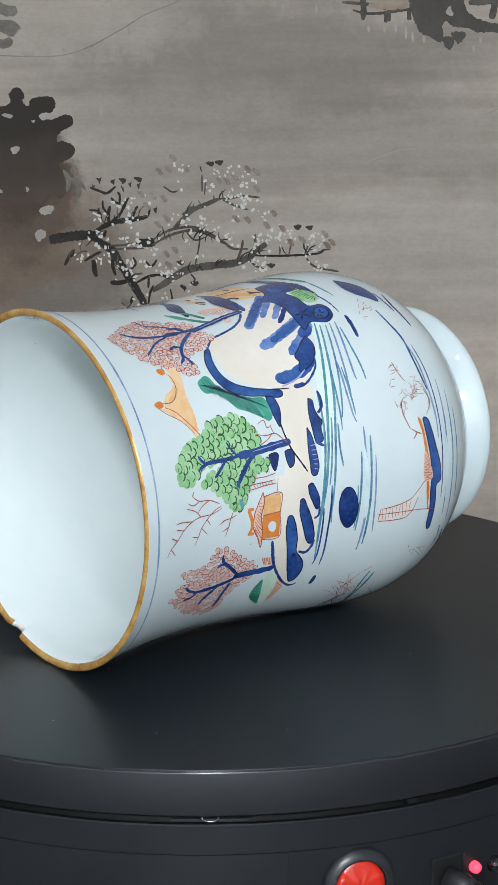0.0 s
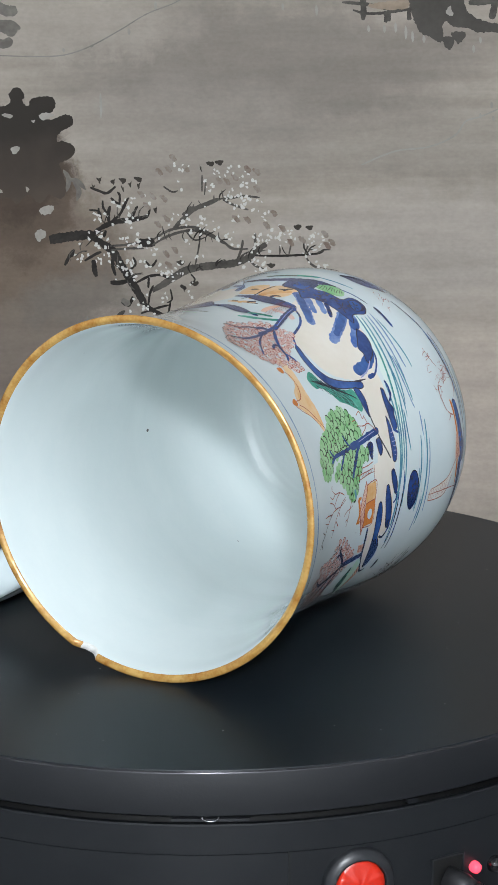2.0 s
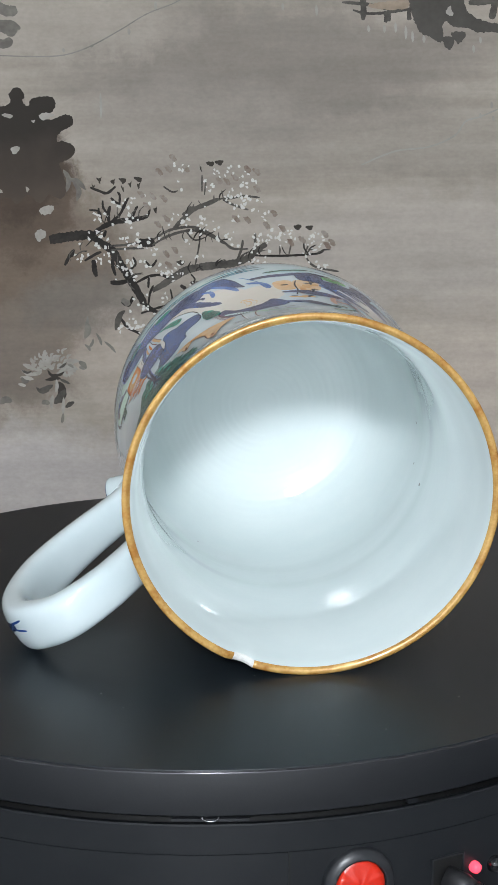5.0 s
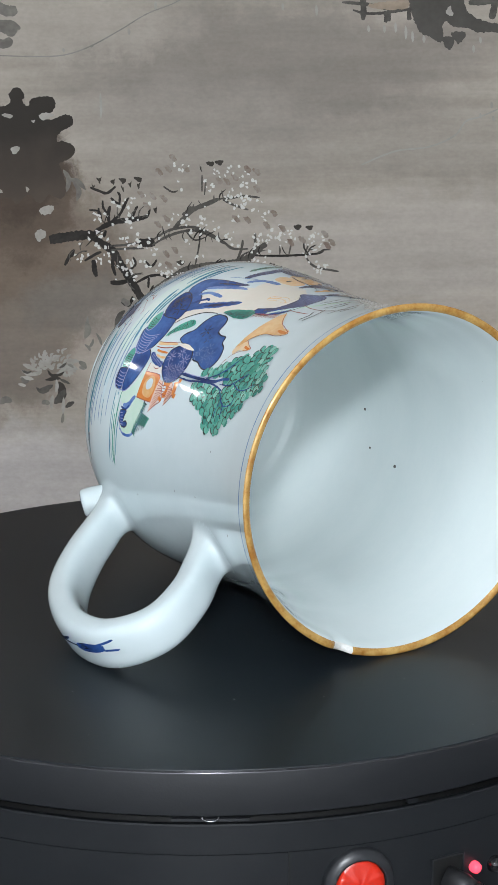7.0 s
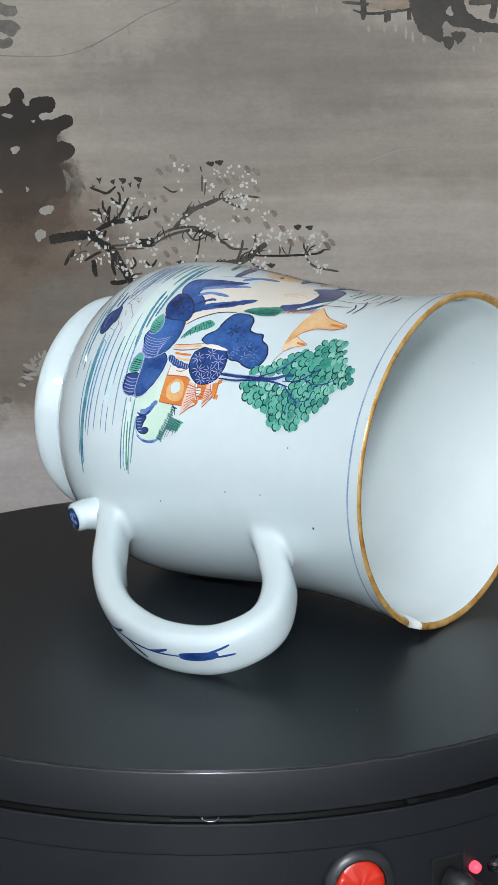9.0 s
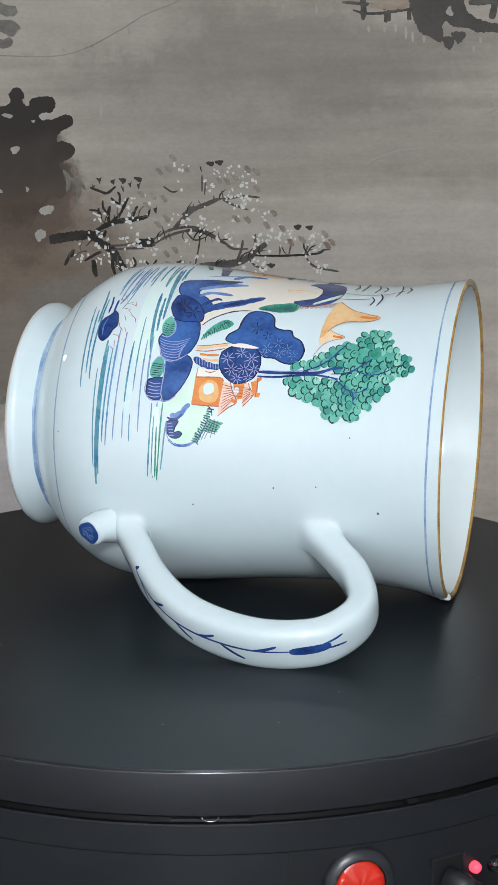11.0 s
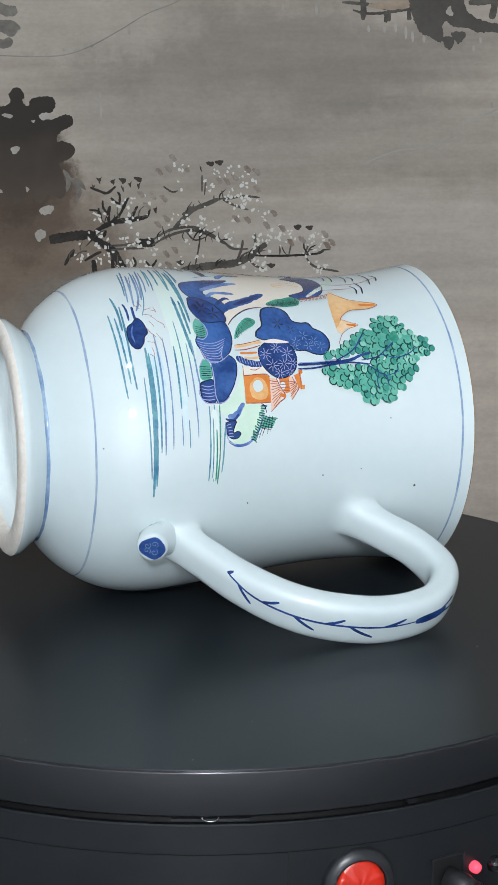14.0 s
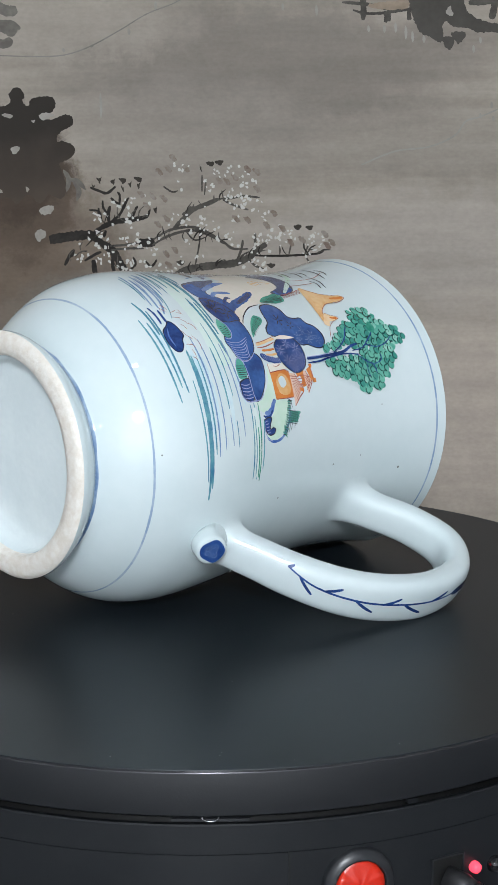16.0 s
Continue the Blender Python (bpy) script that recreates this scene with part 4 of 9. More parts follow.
motif.slab(CREAM, (5.3, 88.9), (5.4, 85.1), (-0.6, 85.5), (-0.2, 87.4))
motif.fill(COBALT, (11.2, 89.9), (11.5, 88.1), (10.7, 87.0), (8.2, 87.8), (6.9, 88.7), (8.8, 89.6))
motif.fill(COBALT, (11.3, 84.9), (11.6, 83.1), (10.2, 82.3), (7.9, 82.5), (6.9, 83.9), (8.9, 84.7))
motif.fill(COBALT, (16.2, 76.8), (14.5, 76.0), (11.9, 75.5), (8.4, 75.1), (5.5, 75.0), (3.6, 76.0), (4.1, 77.4), (7.1, 77.6), (10.8, 77.6))
motif.line(LILAC_LINE, 0.16, (11.4, 76.7), (11.6, 74.7))
motif.line(LILAC_LINE, 0.16, (10.2, 76.7), (10.3, 74.9))
motif.line(LILAC_LINE, 0.16, (9.0, 76.7), (9.0, 75.0))
motif.line(LILAC_LINE, 0.16, (7.8, 76.6), (7.7, 75.1))
motif.line(LILAC_LINE, 0.16, (6.6, 76.5), (6.4, 75.2))
motif.line(LILAC_LINE, 0.16, (5.4, 76.4), (5.0, 75.2))
motif.fill(COBALT, (23.6, 73.9), (22.8, 72.8), (20.7, 73.0), (18.9, 72.6), (17.2, 71.7), (15.4, 72.5), (12.2, 72.6), (12.2, 74.8), (16.2, 75.2), (20.1, 75.0))
motif.line(COBALT, 0.9, (25.2, 70.5), (22.9, 70.2), (20.6, 70.9), (19.3, 72.4), taper=0.6)
motif.line(COBALT, 0.8, (12.3, 75.1), (11.5, 73.9), (10.7, 72.6), taper=0.6)
motif.fill(COBALT, (1.3, 78.7), (1.7, 77.4), (0.3, 76.4), (-2.3, 75.3), (-4.7, 75.0), (-5.5, 76.0), (-3.5, 77.2), (-1.2, 78.3))
motif.line(COBALT, 0.7, (-5.0, 75.0), (-7.3, 75.1), (-8.1, 76.4), taper=0.5)
motif.fill(COBALT, (-2.2, 81.2), (-2.1, 80.1), (-4.2, 79.0), (-6.9, 77.7), (-10.0, 76.5), (-13.6, 75.5), (-15.6, 76.1), (-14.2, 77.9), (-9.5, 79.9), (-5.7, 81.2))
motif.fill(BRIGHT_COBALT, (-6.3, 84.9), (-6.2, 83.5), (-9.1, 82.1), (-13.5, 80.9), (-17.1, 80.4), (-19.3, 78.7), (-21.9, 76.8), (-25.3, 76.2), (-28.2, 77.2), (-28.3, 79.0), (-22.7, 81.6), (-15.6, 83.7), (-10.2, 85.0))
motif.line(COBALT, 1.8, (-17.9, 81.3), (-23.3, 78.8), (-27.5, 78.2), taper=1)
motif.line(COBALT, 0.9, (-14.5, 75.3), (-16.7, 75.8), (-18.3, 77.2), (-17.5, 79.6), taper=0.5)
motif.line(COBALT, 0.8, (-12.8, 89.0), (-17.4, 87.9), (-22.9, 85.2), (-27.7, 81.5), (-30.4, 78.0), (-30.0, 75.6), taper=0.4)
motif.line(COBALT, 0.9, (-12.4, 89.1), (-16.5, 88.0), (-20.6, 86.7), taper=0.5)
motif.line(COBALT, 1.3, (-27.8, 70.4), (-30.1, 70.4), (-31.6, 70.6), taper=1)
motif.line(RED_LINE, 0.15, (5.1, 88.0), (0.3, 88.7))
motif.slab(PEACH_PINK, (-17.2, 91.4), (-17.6, 88.3), (-20.4, 87.2), (-20.2, 90.0))
motif.line(RED_LINE, 0.16, (-17.3, 91.3), (-19.8, 89.9))
motif.line(RED_LINE, 0.16, (-17.4, 90.5), (-19.9, 89.6))
motif.line(RED_LINE, 0.16, (-17.5, 89.7), (-20.0, 89.4))
motif.line(RED_LINE, 0.16, (-17.5, 89.6), (-20.2, 88.3))
motif.line(RED_LINE, 0.16, (-17.7, 88.8), (-20.3, 88.1))
motif.line(RED_LINE, 0.16, (-17.8, 88.0), (-20.3, 87.8))

# leaf green tree on a blue branch
motif = Motif("painted_green_tree", "leaf green tree on a blue branch")
motif.foliage(95, 2.5, 5, (21.6, 106.1), (22.6, 102.7), (23.1, 99.5), (22.4, 96.6), (20.3, 93.7), (16.8, 92.7), (13.9, 91.7), (12.8, 93.8), (13.2, 97.6), (12.4, 101.7), (12.1, 105.4), (12.0, 108.3), (11.5, 112.0), (8.9, 113.3), (7.6, 115.7), (8.6, 118.2), (11.8, 119.0), (14.9, 117.4), (16.9, 114.6), (18.7, 111.8), (19.4, 108.7))
motif.foliage(65, 2.4, 15, (10.6, 103.6), (11.5, 98.9), (11.1, 94.5), (10.0, 90.5), (8.2, 91.1), (7.3, 94.3), (5.5, 96.3), (3.5, 98.1), (0.4, 99.0), (-1.2, 100.5), (-0.1, 102.6), (2.2, 104.7), (4.6, 107.2), (6.4, 109.3), (7.6, 112.3), (8.9, 109.3), (9.7, 105.9))
motif.line(COBALT, 2, (13.6, 82.6), (13.4, 86.9), (12.9, 92.0), (12.6, 96.0), (12.6, 99.5), taper=0.3)
motif.line(LILAC_LINE, 0.22, (13.8, 85.1), (13.3, 90.5), (12.9, 94.5))
motif.line(COBALT, 1.1, (12.6, 98.6), (12.3, 103.2), (12.3, 106.8), (12.2, 109.5), (11.0, 112.2))
motif.line(COBALT, 1.3, (12.5, 93.9), (10.6, 96.4), (8.5, 98.2), (6.2, 100.0), (4.6, 100.9), taper=0.4)
motif.line(COBALT, 0.8, (12.3, 103.2), (10.1, 105.5), (8.2, 107.6))
motif.line(COBALT, 0.7, (12.3, 110.0), (13.6, 111.2), (14.6, 111.6))
motif.line(COBALT, 0.6, (12.6, 99.5), (14.6, 101.2), (16.6, 102.1))
motif.line(TEAL_LINE, 0.9, (1.5, 100.4), (-0.4, 99.7), (-1.3, 99.8), taper=0.6)
motif.line(RED_LINE, 0.26, (19.6, 91.3), (20.3, 89.2), (18.2, 88.8), (18.9, 87.2))
motif.line(RED_LINE, 0.26, (17.1, 92.7), (16.3, 89.7), (16.4, 86.9), (14.9, 85.1), (13.5, 83.7))
motif.line(RED_LINE, 0.26, (14.2, 91.7), (15.3, 89.3), (16.3, 87.9))
motif.line(RED_LINE, 0.26, (16.5, 87.2), (18.4, 87.7))
motif.line(RED_LINE, 0.26, (18.6, 94.3), (18.6, 92.5))
motif.line(RED_LINE, 0.26, (4.4, 98.0), (4.5, 95.5), (4.5, 92.3), (4.6, 89.1))
motif.line(RED_LINE, 0.26, (3.2, 98.1), (3.3, 95.3), (3.6, 92.0), (3.6, 88.8))
motif.line(RED_LINE, 0.26, (6.0, 95.4), (5.9, 91.8), (6.3, 88.6))
motif.line(RED_LINE, 0.16, (4.7, 96.1), (3.4, 95.2))
motif.line(RED_LINE, 0.16, (4.6, 94.9), (3.4, 94.5))
motif.line(RED_LINE, 0.16, (4.6, 93.7), (3.5, 93.9))
motif.line(RED_LINE, 0.16, (4.6, 93.3), (3.4, 92.5))
motif.line(RED_LINE, 0.16, (4.6, 92.1), (3.5, 91.8))
motif.line(RED_LINE, 0.16, (4.5, 90.9), (3.6, 91.2))
motif.line(RED_LINE, 0.16, (4.6, 90.5), (3.5, 89.8))
motif.line(RED_LINE, 0.24, (0.3, 106.2), (-0.6, 109.2), (-0.6, 113.0), (-1.2, 115.8), (-2.8, 118.6), (-5.0, 120.7), (-6.7, 122.8), (-8.5, 123.8))
motif.line(RED_LINE, 0.24, (0.9, 106.2), (0.2, 108.4), (-1.7, 111.0), (-3.6, 112.8), (-5.8, 113.8), (-7.7, 114.8))
motif.line(RED_LINE, 0.24, (-0.6, 113.0), (1.2, 114.8), (2.3, 117.5))
motif.line(RED_LINE, 0.24, (-1.2, 115.8), (-0.7, 119.2), (-0.8, 121.1))
motif.line(RED_LINE, 0.24, (-2.8, 118.6), (-2.2, 121.1))
motif.line(RED_LINE, 0.24, (-5.0, 120.7), (-3.9, 122.6))
motif.line(RED_LINE, 0.24, (1.6, 106.9), (3.1, 110.1), (3.5, 113.3), (5.0, 115.4))
motif.line(RED_LINE, 0.24, (3.1, 110.1), (2.1, 112.3), (0.7, 113.9))
motif.line(RED_LINE, 0.24, (3.5, 113.3), (2.7, 115.2), (3.6, 117.0))
motif.line(RED_LINE, 0.24, (-1.7, 111.0), (-3.4, 109.9))
motif.line(RED_LINE, 0.24, (5.0, 115.4), (6.1, 114.9))
motif.line(RED_LINE, 0.24, (-6.7, 122.8), (-8.7, 121.1))
motif.line(RED_LINE, 0.24, (-0.8, 102.3), (-3.0, 103.4), (-5.3, 104.0), (-7.6, 104.9))
motif.line(RED_LINE, 0.24, (-3.0, 103.4), (-3.2, 105.5), (-4.1, 107.0))
motif.line(RED_LINE, 0.24, (-3.0, 103.4), (-2.5, 101.6))
motif.line(RED_LINE, 0.24, (-5.3, 104.0), (-6.1, 106.1))
motif.line(RED_LINE, 0.24, (-5.8, 113.8), (-5.3, 115.7))
motif.line(RED_LINE, 0.24, (-3.6, 112.8), (-5.6, 110.9))

# small orange house with round window
motif = Motif("painted_house", "small orange house with round window")
motif.slab(PEACH_DEEP, (0.7, 92.7), (0.8, 87.2), (-4.6, 87.5), (-4.5, 92.9))
motif.slab(ORANGE, (-4.5, 92.9), (-4.2, 87.5), (-11.4, 87.1), (-11.3, 92.8), (-7.8, 93.1))
motif.fill(GLAZE, (-7.1, 90.9), (-6.5, 89.9), (-7.2, 88.7), (-8.5, 88.4), (-9.6, 89.0), (-9.3, 90.3), (-8.2, 90.9))
motif.slab(PEACH_PINK, (1.9, 92.9), (-0.8, 92.6), (-4.1, 93.4), (-7.9, 92.8), (-13.4, 92.6), (-10.4, 94.0), (-7.4, 95.7), (-3.7, 95.6), (-0.6, 94.0))
motif.line(RED_LINE, 0.16, (0.3, 93.3), (-0.4, 93.4))
motif.line(RED_LINE, 0.16, (-0.8, 93.1), (-1.0, 93.9))
motif.line(RED_LINE, 0.16, (-1.9, 92.9), (-1.6, 94.3))
motif.line(RED_LINE, 0.16, (-2.9, 93.4), (-2.4, 94.1))
motif.line(RED_LINE, 0.16, (-4.0, 93.2), (-3.0, 94.5))
motif.line(RED_LINE, 0.16, (-5.2, 93.0), (-3.6, 94.9))
motif.line(RED_LINE, 0.16, (-6.2, 93.4), (-4.4, 94.7))
motif.line(RED_LINE, 0.16, (-7.4, 93.1), (-5.0, 95.1))
motif.line(RED_LINE, 0.16, (-8.6, 92.8), (-5.6, 95.5))
motif.line(RED_LINE, 0.16, (-9.7, 93.2), (-6.4, 95.2))
motif.line(RED_LINE, 0.16, (-10.9, 92.8), (-7.0, 95.6))
motif.line(RED_LINE, 0.16, (-12.0, 93.2), (-7.8, 95.2))
motif.line(RED_LINE, 0.32, (1.9, 92.9), (-0.8, 94.4), (-3.9, 95.7), (-7.4, 95.7), (-10.6, 94.0), (-13.6, 92.6), (-8.7, 92.8), (-4.4, 93.4), (-0.8, 92.6), (1.9, 92.9), taper=0)
motif.line(RED_LINE, 0.26, (0.7, 92.7), (0.8, 87.2), (-4.6, 87.5), (-11.4, 87.1), (-11.3, 92.8), taper=0)
motif.line(RED_LINE, 0.26, (-4.5, 92.9), (-4.3, 90.4), (-4.2, 87.5), taper=0)
motif.line(ORANGE, 1, (-1.9, 97.6), (-5.1, 96.4), (-7.2, 96.2), (-8.8, 97.0), taper=0)
motif.line(ORANGE, 0.9, (-2.0, 97.8), (-2.1, 95.8), taper=0)
motif.line(ORANGE, 0.9, (-8.8, 97.5), (-9.0, 95.3), taper=0)

# pink blossom tree over the lower bank
motif = Motif("painted_apricot_tree", "pink blossom tree over the lower bank")
motif.blossoms(170, 1.55, 8, (-10.6, 107.5), (-11.1, 104.1), (-13.5, 101.1), (-16.0, 98.0), (-18.2, 93.9), (-20.3, 92.0), (-22.4, 92.6), (-24.6, 95.1), (-25.9, 97.9), (-28.8, 99.7), (-34.2, 99.8), (-34.9, 103.1), (-34.4, 106.5), (-30.6, 112.0), (-25.7, 117.6), (-23.1, 119.6), (-22.8, 116.7), (-20.3, 118.3), (-18.0, 115.5), (-15.2, 117.7), (-14.9, 113.5), (-15.6, 109.5), (-13.2, 108.9))
motif.line(COBALT, 2, (-21.4, 86.4), (-21.6, 90.7), (-21.5, 95.0), (-21.3, 99.5), taper=0.3)
motif.line(COBALT, 1.2, (-21.1, 97.2), (-22.6, 100.3), (-23.2, 103.8), (-23.4, 108.0), (-23.0, 112.1))
motif.line(COBALT, 1, (-23.2, 103.8), (-25.4, 105.8), (-27.4, 107.6), (-29.1, 108.0))
motif.line(COBALT, 1, (-23.3, 99.6), (-26.3, 100.8), (-29.8, 101.4), (-32.7, 102.0))
motif.line(COBALT, 1, (-21.3, 98.0), (-17.6, 101.6), (-15.5, 104.0), (-13.2, 104.8))
motif.line(COBALT, 0.8, (-16.1, 103.1), (-16.2, 105.3), (-16.8, 105.9))
motif.line(COBALT, 0.8, (-23.0, 111.2), (-21.7, 113.7), (-19.9, 115.4))
motif.line(COBALT, 0.8, (-23.5, 110.5), (-24.6, 112.3), (-24.8, 114.9))
motif.fill(JADE, (-26.6, 89.6), (-25.2, 88.7), (-29.0, 87.5), (-33.5, 86.2), (-37.3, 85.3), (-32.3, 90.1), (-29.1, 90.4))
motif.line(INK_LINE, 0.16, (-26.3, 89.1), (-27.6, 90.1))
motif.line(INK_LINE, 0.16, (-27.3, 88.6), (-28.1, 90.3))
motif.line(INK_LINE, 0.16, (-28.5, 88.2), (-28.6, 90.5))
motif.line(INK_LINE, 0.16, (-29.4, 88.4), (-29.4, 90.0))
motif.line(INK_LINE, 0.16, (-30.6, 87.9), (-29.9, 90.2))
motif.line(INK_LINE, 0.16, (-31.8, 87.3), (-30.5, 90.4))
motif.line(INK_LINE, 0.16, (-32.9, 87.5), (-31.3, 89.8))
motif.line(INK_LINE, 0.16, (-34.3, 86.8), (-31.9, 90.0))
motif.line(INK_LINE, 0.16, (-35.8, 86.1), (-32.4, 90.2))
motif.fill(MINT, (-23.9, 88.1), (-23.2, 85.8), (-26.3, 83.5), (-30.7, 83.1), (-34.3, 83.6), (-39.5, 83.0), (-36.0, 85.5), (-30.1, 87.0))
motif.fill(PEACH_PINK, (-26.8, 83.3), (-29.8, 80.5), (-33.3, 81.1), (-36.4, 82.5), (-39.7, 82.6), (-33.9, 83.0), (-30.8, 82.7))
motif.line(RED_LINE, 0.15, (-27.6, 83.5), (-30.3, 80.3))
motif.line(RED_LINE, 0.15, (-28.6, 83.4), (-31.1, 80.7))
motif.line(RED_LINE, 0.15, (-29.6, 83.2), (-31.9, 81.2))
motif.line(RED_LINE, 0.15, (-30.5, 83.7), (-32.9, 80.8))
motif.line(RED_LINE, 0.15, (-31.6, 83.5), (-33.8, 81.1))
motif.line(RED_LINE, 0.15, (-32.7, 83.2), (-34.7, 81.5))
motif.line(RED_LINE, 0.15, (-33.7, 83.7), (-35.9, 81.0))
motif.line(RED_LINE, 0.15, (-34.9, 83.3), (-36.8, 81.3))

# teal and blue water lines with a boat
motif = Motif("painted_river", "teal and blue water lines with a boat")
motif.fill(MINT_PALE, (44.7, 61.7), (43.9, 58.9), (35.6, 61.9), (26.1, 65.1), (17.3, 67.7), (8.8, 70.1), (1.7, 71.9), (-2.5, 74.0), (3.6, 74.3), (10.9, 73.6), (17.3, 72.3), (20.7, 69.8), (23.8, 70.0), (27.0, 69.7), (31.7, 68.2), (38.1, 64.2))
motif.line(TEAL_LINE, 0.8, (44.9, 60.0), (36.0, 63.5), (26.5, 67.1), (17.6, 69.8), (9.0, 71.5), (0.4, 73.0), (-8.8, 74.2), (-15.6, 73.9))
motif.line(TEAL_LINE, 0.72, (43.7, 59.0), (34.0, 62.5), (24.5, 65.4), (14.4, 68.2), (4.3, 69.9), (-6.1, 70.9), (-10.3, 70.7))
motif.line(TEAL_LINE, 0.58, (43.4, 57.3), (35.2, 60.0), (25.6, 62.8), (19.7, 64.4), (16.9, 65.3))
motif.line(BLUE_LINE, 0.58, (43.7, 55.8), (34.8, 58.3), (27.0, 59.9), (22.1, 60.6))
motif.line(BLUE_LINE, 0.58, (43.7, 54.0), (34.4, 56.3), (27.8, 57.3), (25.8, 57.2))
motif.line(TEAL_LINE, 0.58, (41.5, 53.7), (35.4, 54.2), (28.8, 54.2), (25.3, 54.4))
motif.line(TEAL_LINE, 0.58, (39.2, 60.8), (30.7, 63.6), (22.9, 65.0), (16.9, 65.7), (13.7, 66.2))
motif.line(BLUE_LINE, 0.58, (31.8, 60.8), (23.8, 61.7), (17.7, 61.8), (15.0, 61.2))
motif.line(TEAL_LINE, 0.51, (30.0, 60.3), (23.6, 60.7), (16.9, 61.0))
motif.line(TEAL_LINE, 0.72, (24.0, 70.7), (15.0, 71.6), (6.3, 72.9), (-2.5, 74.0), (-12.1, 74.4), (-21.3, 73.3))
motif.line(COBALT, 0.6, (0.1, 71.2), (-6.1, 71.3), (-12.6, 71.4), (-19.8, 70.9), (-23.8, 70.9))
motif.line(COBALT, 0.55, (-5.7, 73.5), (-14.0, 73.2), (-20.4, 72.9), (-23.3, 73.3))
motif.line(TEAL_LINE, 0.58, (15.7, 67.1), (9.9, 67.8), (4.5, 67.4))
motif.line(JADE, 0.35, (32.7, 65.0), (23.5, 68.0), (14.7, 70.2))
motif.line(TEAL_LINE, 0.58, (17.5, 68.7), (8.9, 70.4), (0.2, 71.9))
motif.line(COBALT, 0.5, (64.1, 51.5), (57.1, 51.8), (51.3, 50.6), (46.6, 50.3))
motif.line(TEAL_LINE, 0.58, (65.4, 48.8), (59.4, 47.9), (53.4, 46.9))
motif.line(COBALT, 1.1, (45.2, 49.4), (41.6, 49.7), (37.2, 50.4))
motif.line(TEAL_LINE, 0.65, (7.4, 61.3), (0.1, 61.8), (-7.5, 62.1), (-14.0, 62.3))
motif.line(BLUE_LINE, 0.72, (13.7, 59.5), (7.2, 59.9), (-1.6, 60.0), (-11.0, 59.8), (-20.5, 60.0))
motif.line(TEAL_LINE, 0.72, (11.2, 57.9), (2.6, 58.5), (-8.0, 58.7), (-18.8, 58.7))
motif.line(BLUE_LINE, 0.51, (5.9, 56.9), (-2.1, 57.1), (-9.8, 56.9), (-15.2, 56.4))
motif.line(TEAL_LINE, 0.43, (-1.2, 62.9), (-7.4, 62.8), (-13.2, 62.9))
motif.line(COBALT, 0.7, (44.9, 38.5), (39.5, 37.5), (34.6, 36.3), (28.5, 36.3), (22.5, 35.7), (19.7, 35.2))
motif.line(BLUE_LINE, 0.58, (33.7, 36.3), (27.6, 35.1), (19.7, 34.8), (12.9, 34.5))
motif.line(COBALT, 0.45, (32.3, 34.2), (25.1, 33.3), (18.0, 33.1), (9.0, 33.1), (0.1, 33.1), (-9.3, 32.8))
motif.line(BLUE_LINE, 0.58, (22.2, 30.4), (13.2, 30.6), (2.7, 30.9), (-6.6, 30.8), (-15.1, 30.2))
motif.line(BLUE_LINE, 0.58, (19.1, 27.7), (9.9, 28.0), (0.7, 28.1), (-9.0, 27.9), (-18.2, 26.9))
motif.line(TEAL_LINE, 0.51, (14.3, 25.7), (4.9, 25.8), (-4.7, 25.6), (-11.8, 24.8))
motif.line(BLUE_LINE, 0.51, (21.2, 34.7), (13.6, 34.3), (7.0, 34.5))
motif.line(COBALT, 0.8, (52.5, 29.5), (47.3, 30.3), (43.5, 29.9), (38.8, 29.1))
motif.line(COBALT, 0.6, (52.6, 32.8), (48.4, 32.1), (44.3, 31.6))
motif.line(COBALT, 0.7, (-21.4, 26.8), (-26.3, 25.5), (-30.3, 26.3))
motif.line(COBALT, 0.6, (-32.5, 26.8), (-32.9, 29.2))
motif.line(TEAL_LINE, 0.58, (-19.1, 29.4), (-23.5, 28.4), (-26.7, 29.1))
motif.line(TEAL_LINE, 0.87, (-52.1, 54.2), (-49.0, 49.2), (-40.0, 49.7), (-30.5, 49.2))
motif.line(TEAL_LINE, 0.58, (-46.7, 49.3), (-35.8, 51.3), (-29.6, 51.1))
motif.line(TEAL_LINE, 0.72, (-48.6, 57.6), (-44.2, 55.8), (-40.2, 53.5))
motif.line(AQUA_WASH, 1.4, (8.7, 60.2), (-0.1, 60.0), (-11.0, 59.8), taper=2)
motif.line(AQUA_WASH, 1.4, (11.9, 32.3), (2.7, 30.9), (-9.9, 30.5), taper=2)
motif.fill(COBALT, (-2.2, 68.0), (-1.2, 66.5), (-1.8, 64.7), (-4.2, 63.2), (-7.4, 62.5), (-10.9, 63.0), (-12.6, 64.9), (-11.2, 66.9), (-8.4, 68.3), (-4.9, 68.7))
motif.fill(COBALT, (61.0, 40.4), (58.7, 37.1), (55.7, 34.4), (51.3, 33.5), (48.5, 34.7), (50.2, 37.2), (52.9, 40.2), (56.4, 41.3))
motif.fill(BRIGHT_COBALT, (12.6, 39.6), (12.5, 37.9), (9.6, 36.9), (5.0, 35.8), (0.3, 34.3), (-4.0, 33.8), (-5.5, 35.6), (-10.4, 35.0), (-15.5, 34.8), (-18.1, 35.1), (-16.8, 36.6), (-11.6, 37.0), (-6.6, 37.7), (-2.8, 37.7), (2.5, 38.2), (7.7, 39.0))
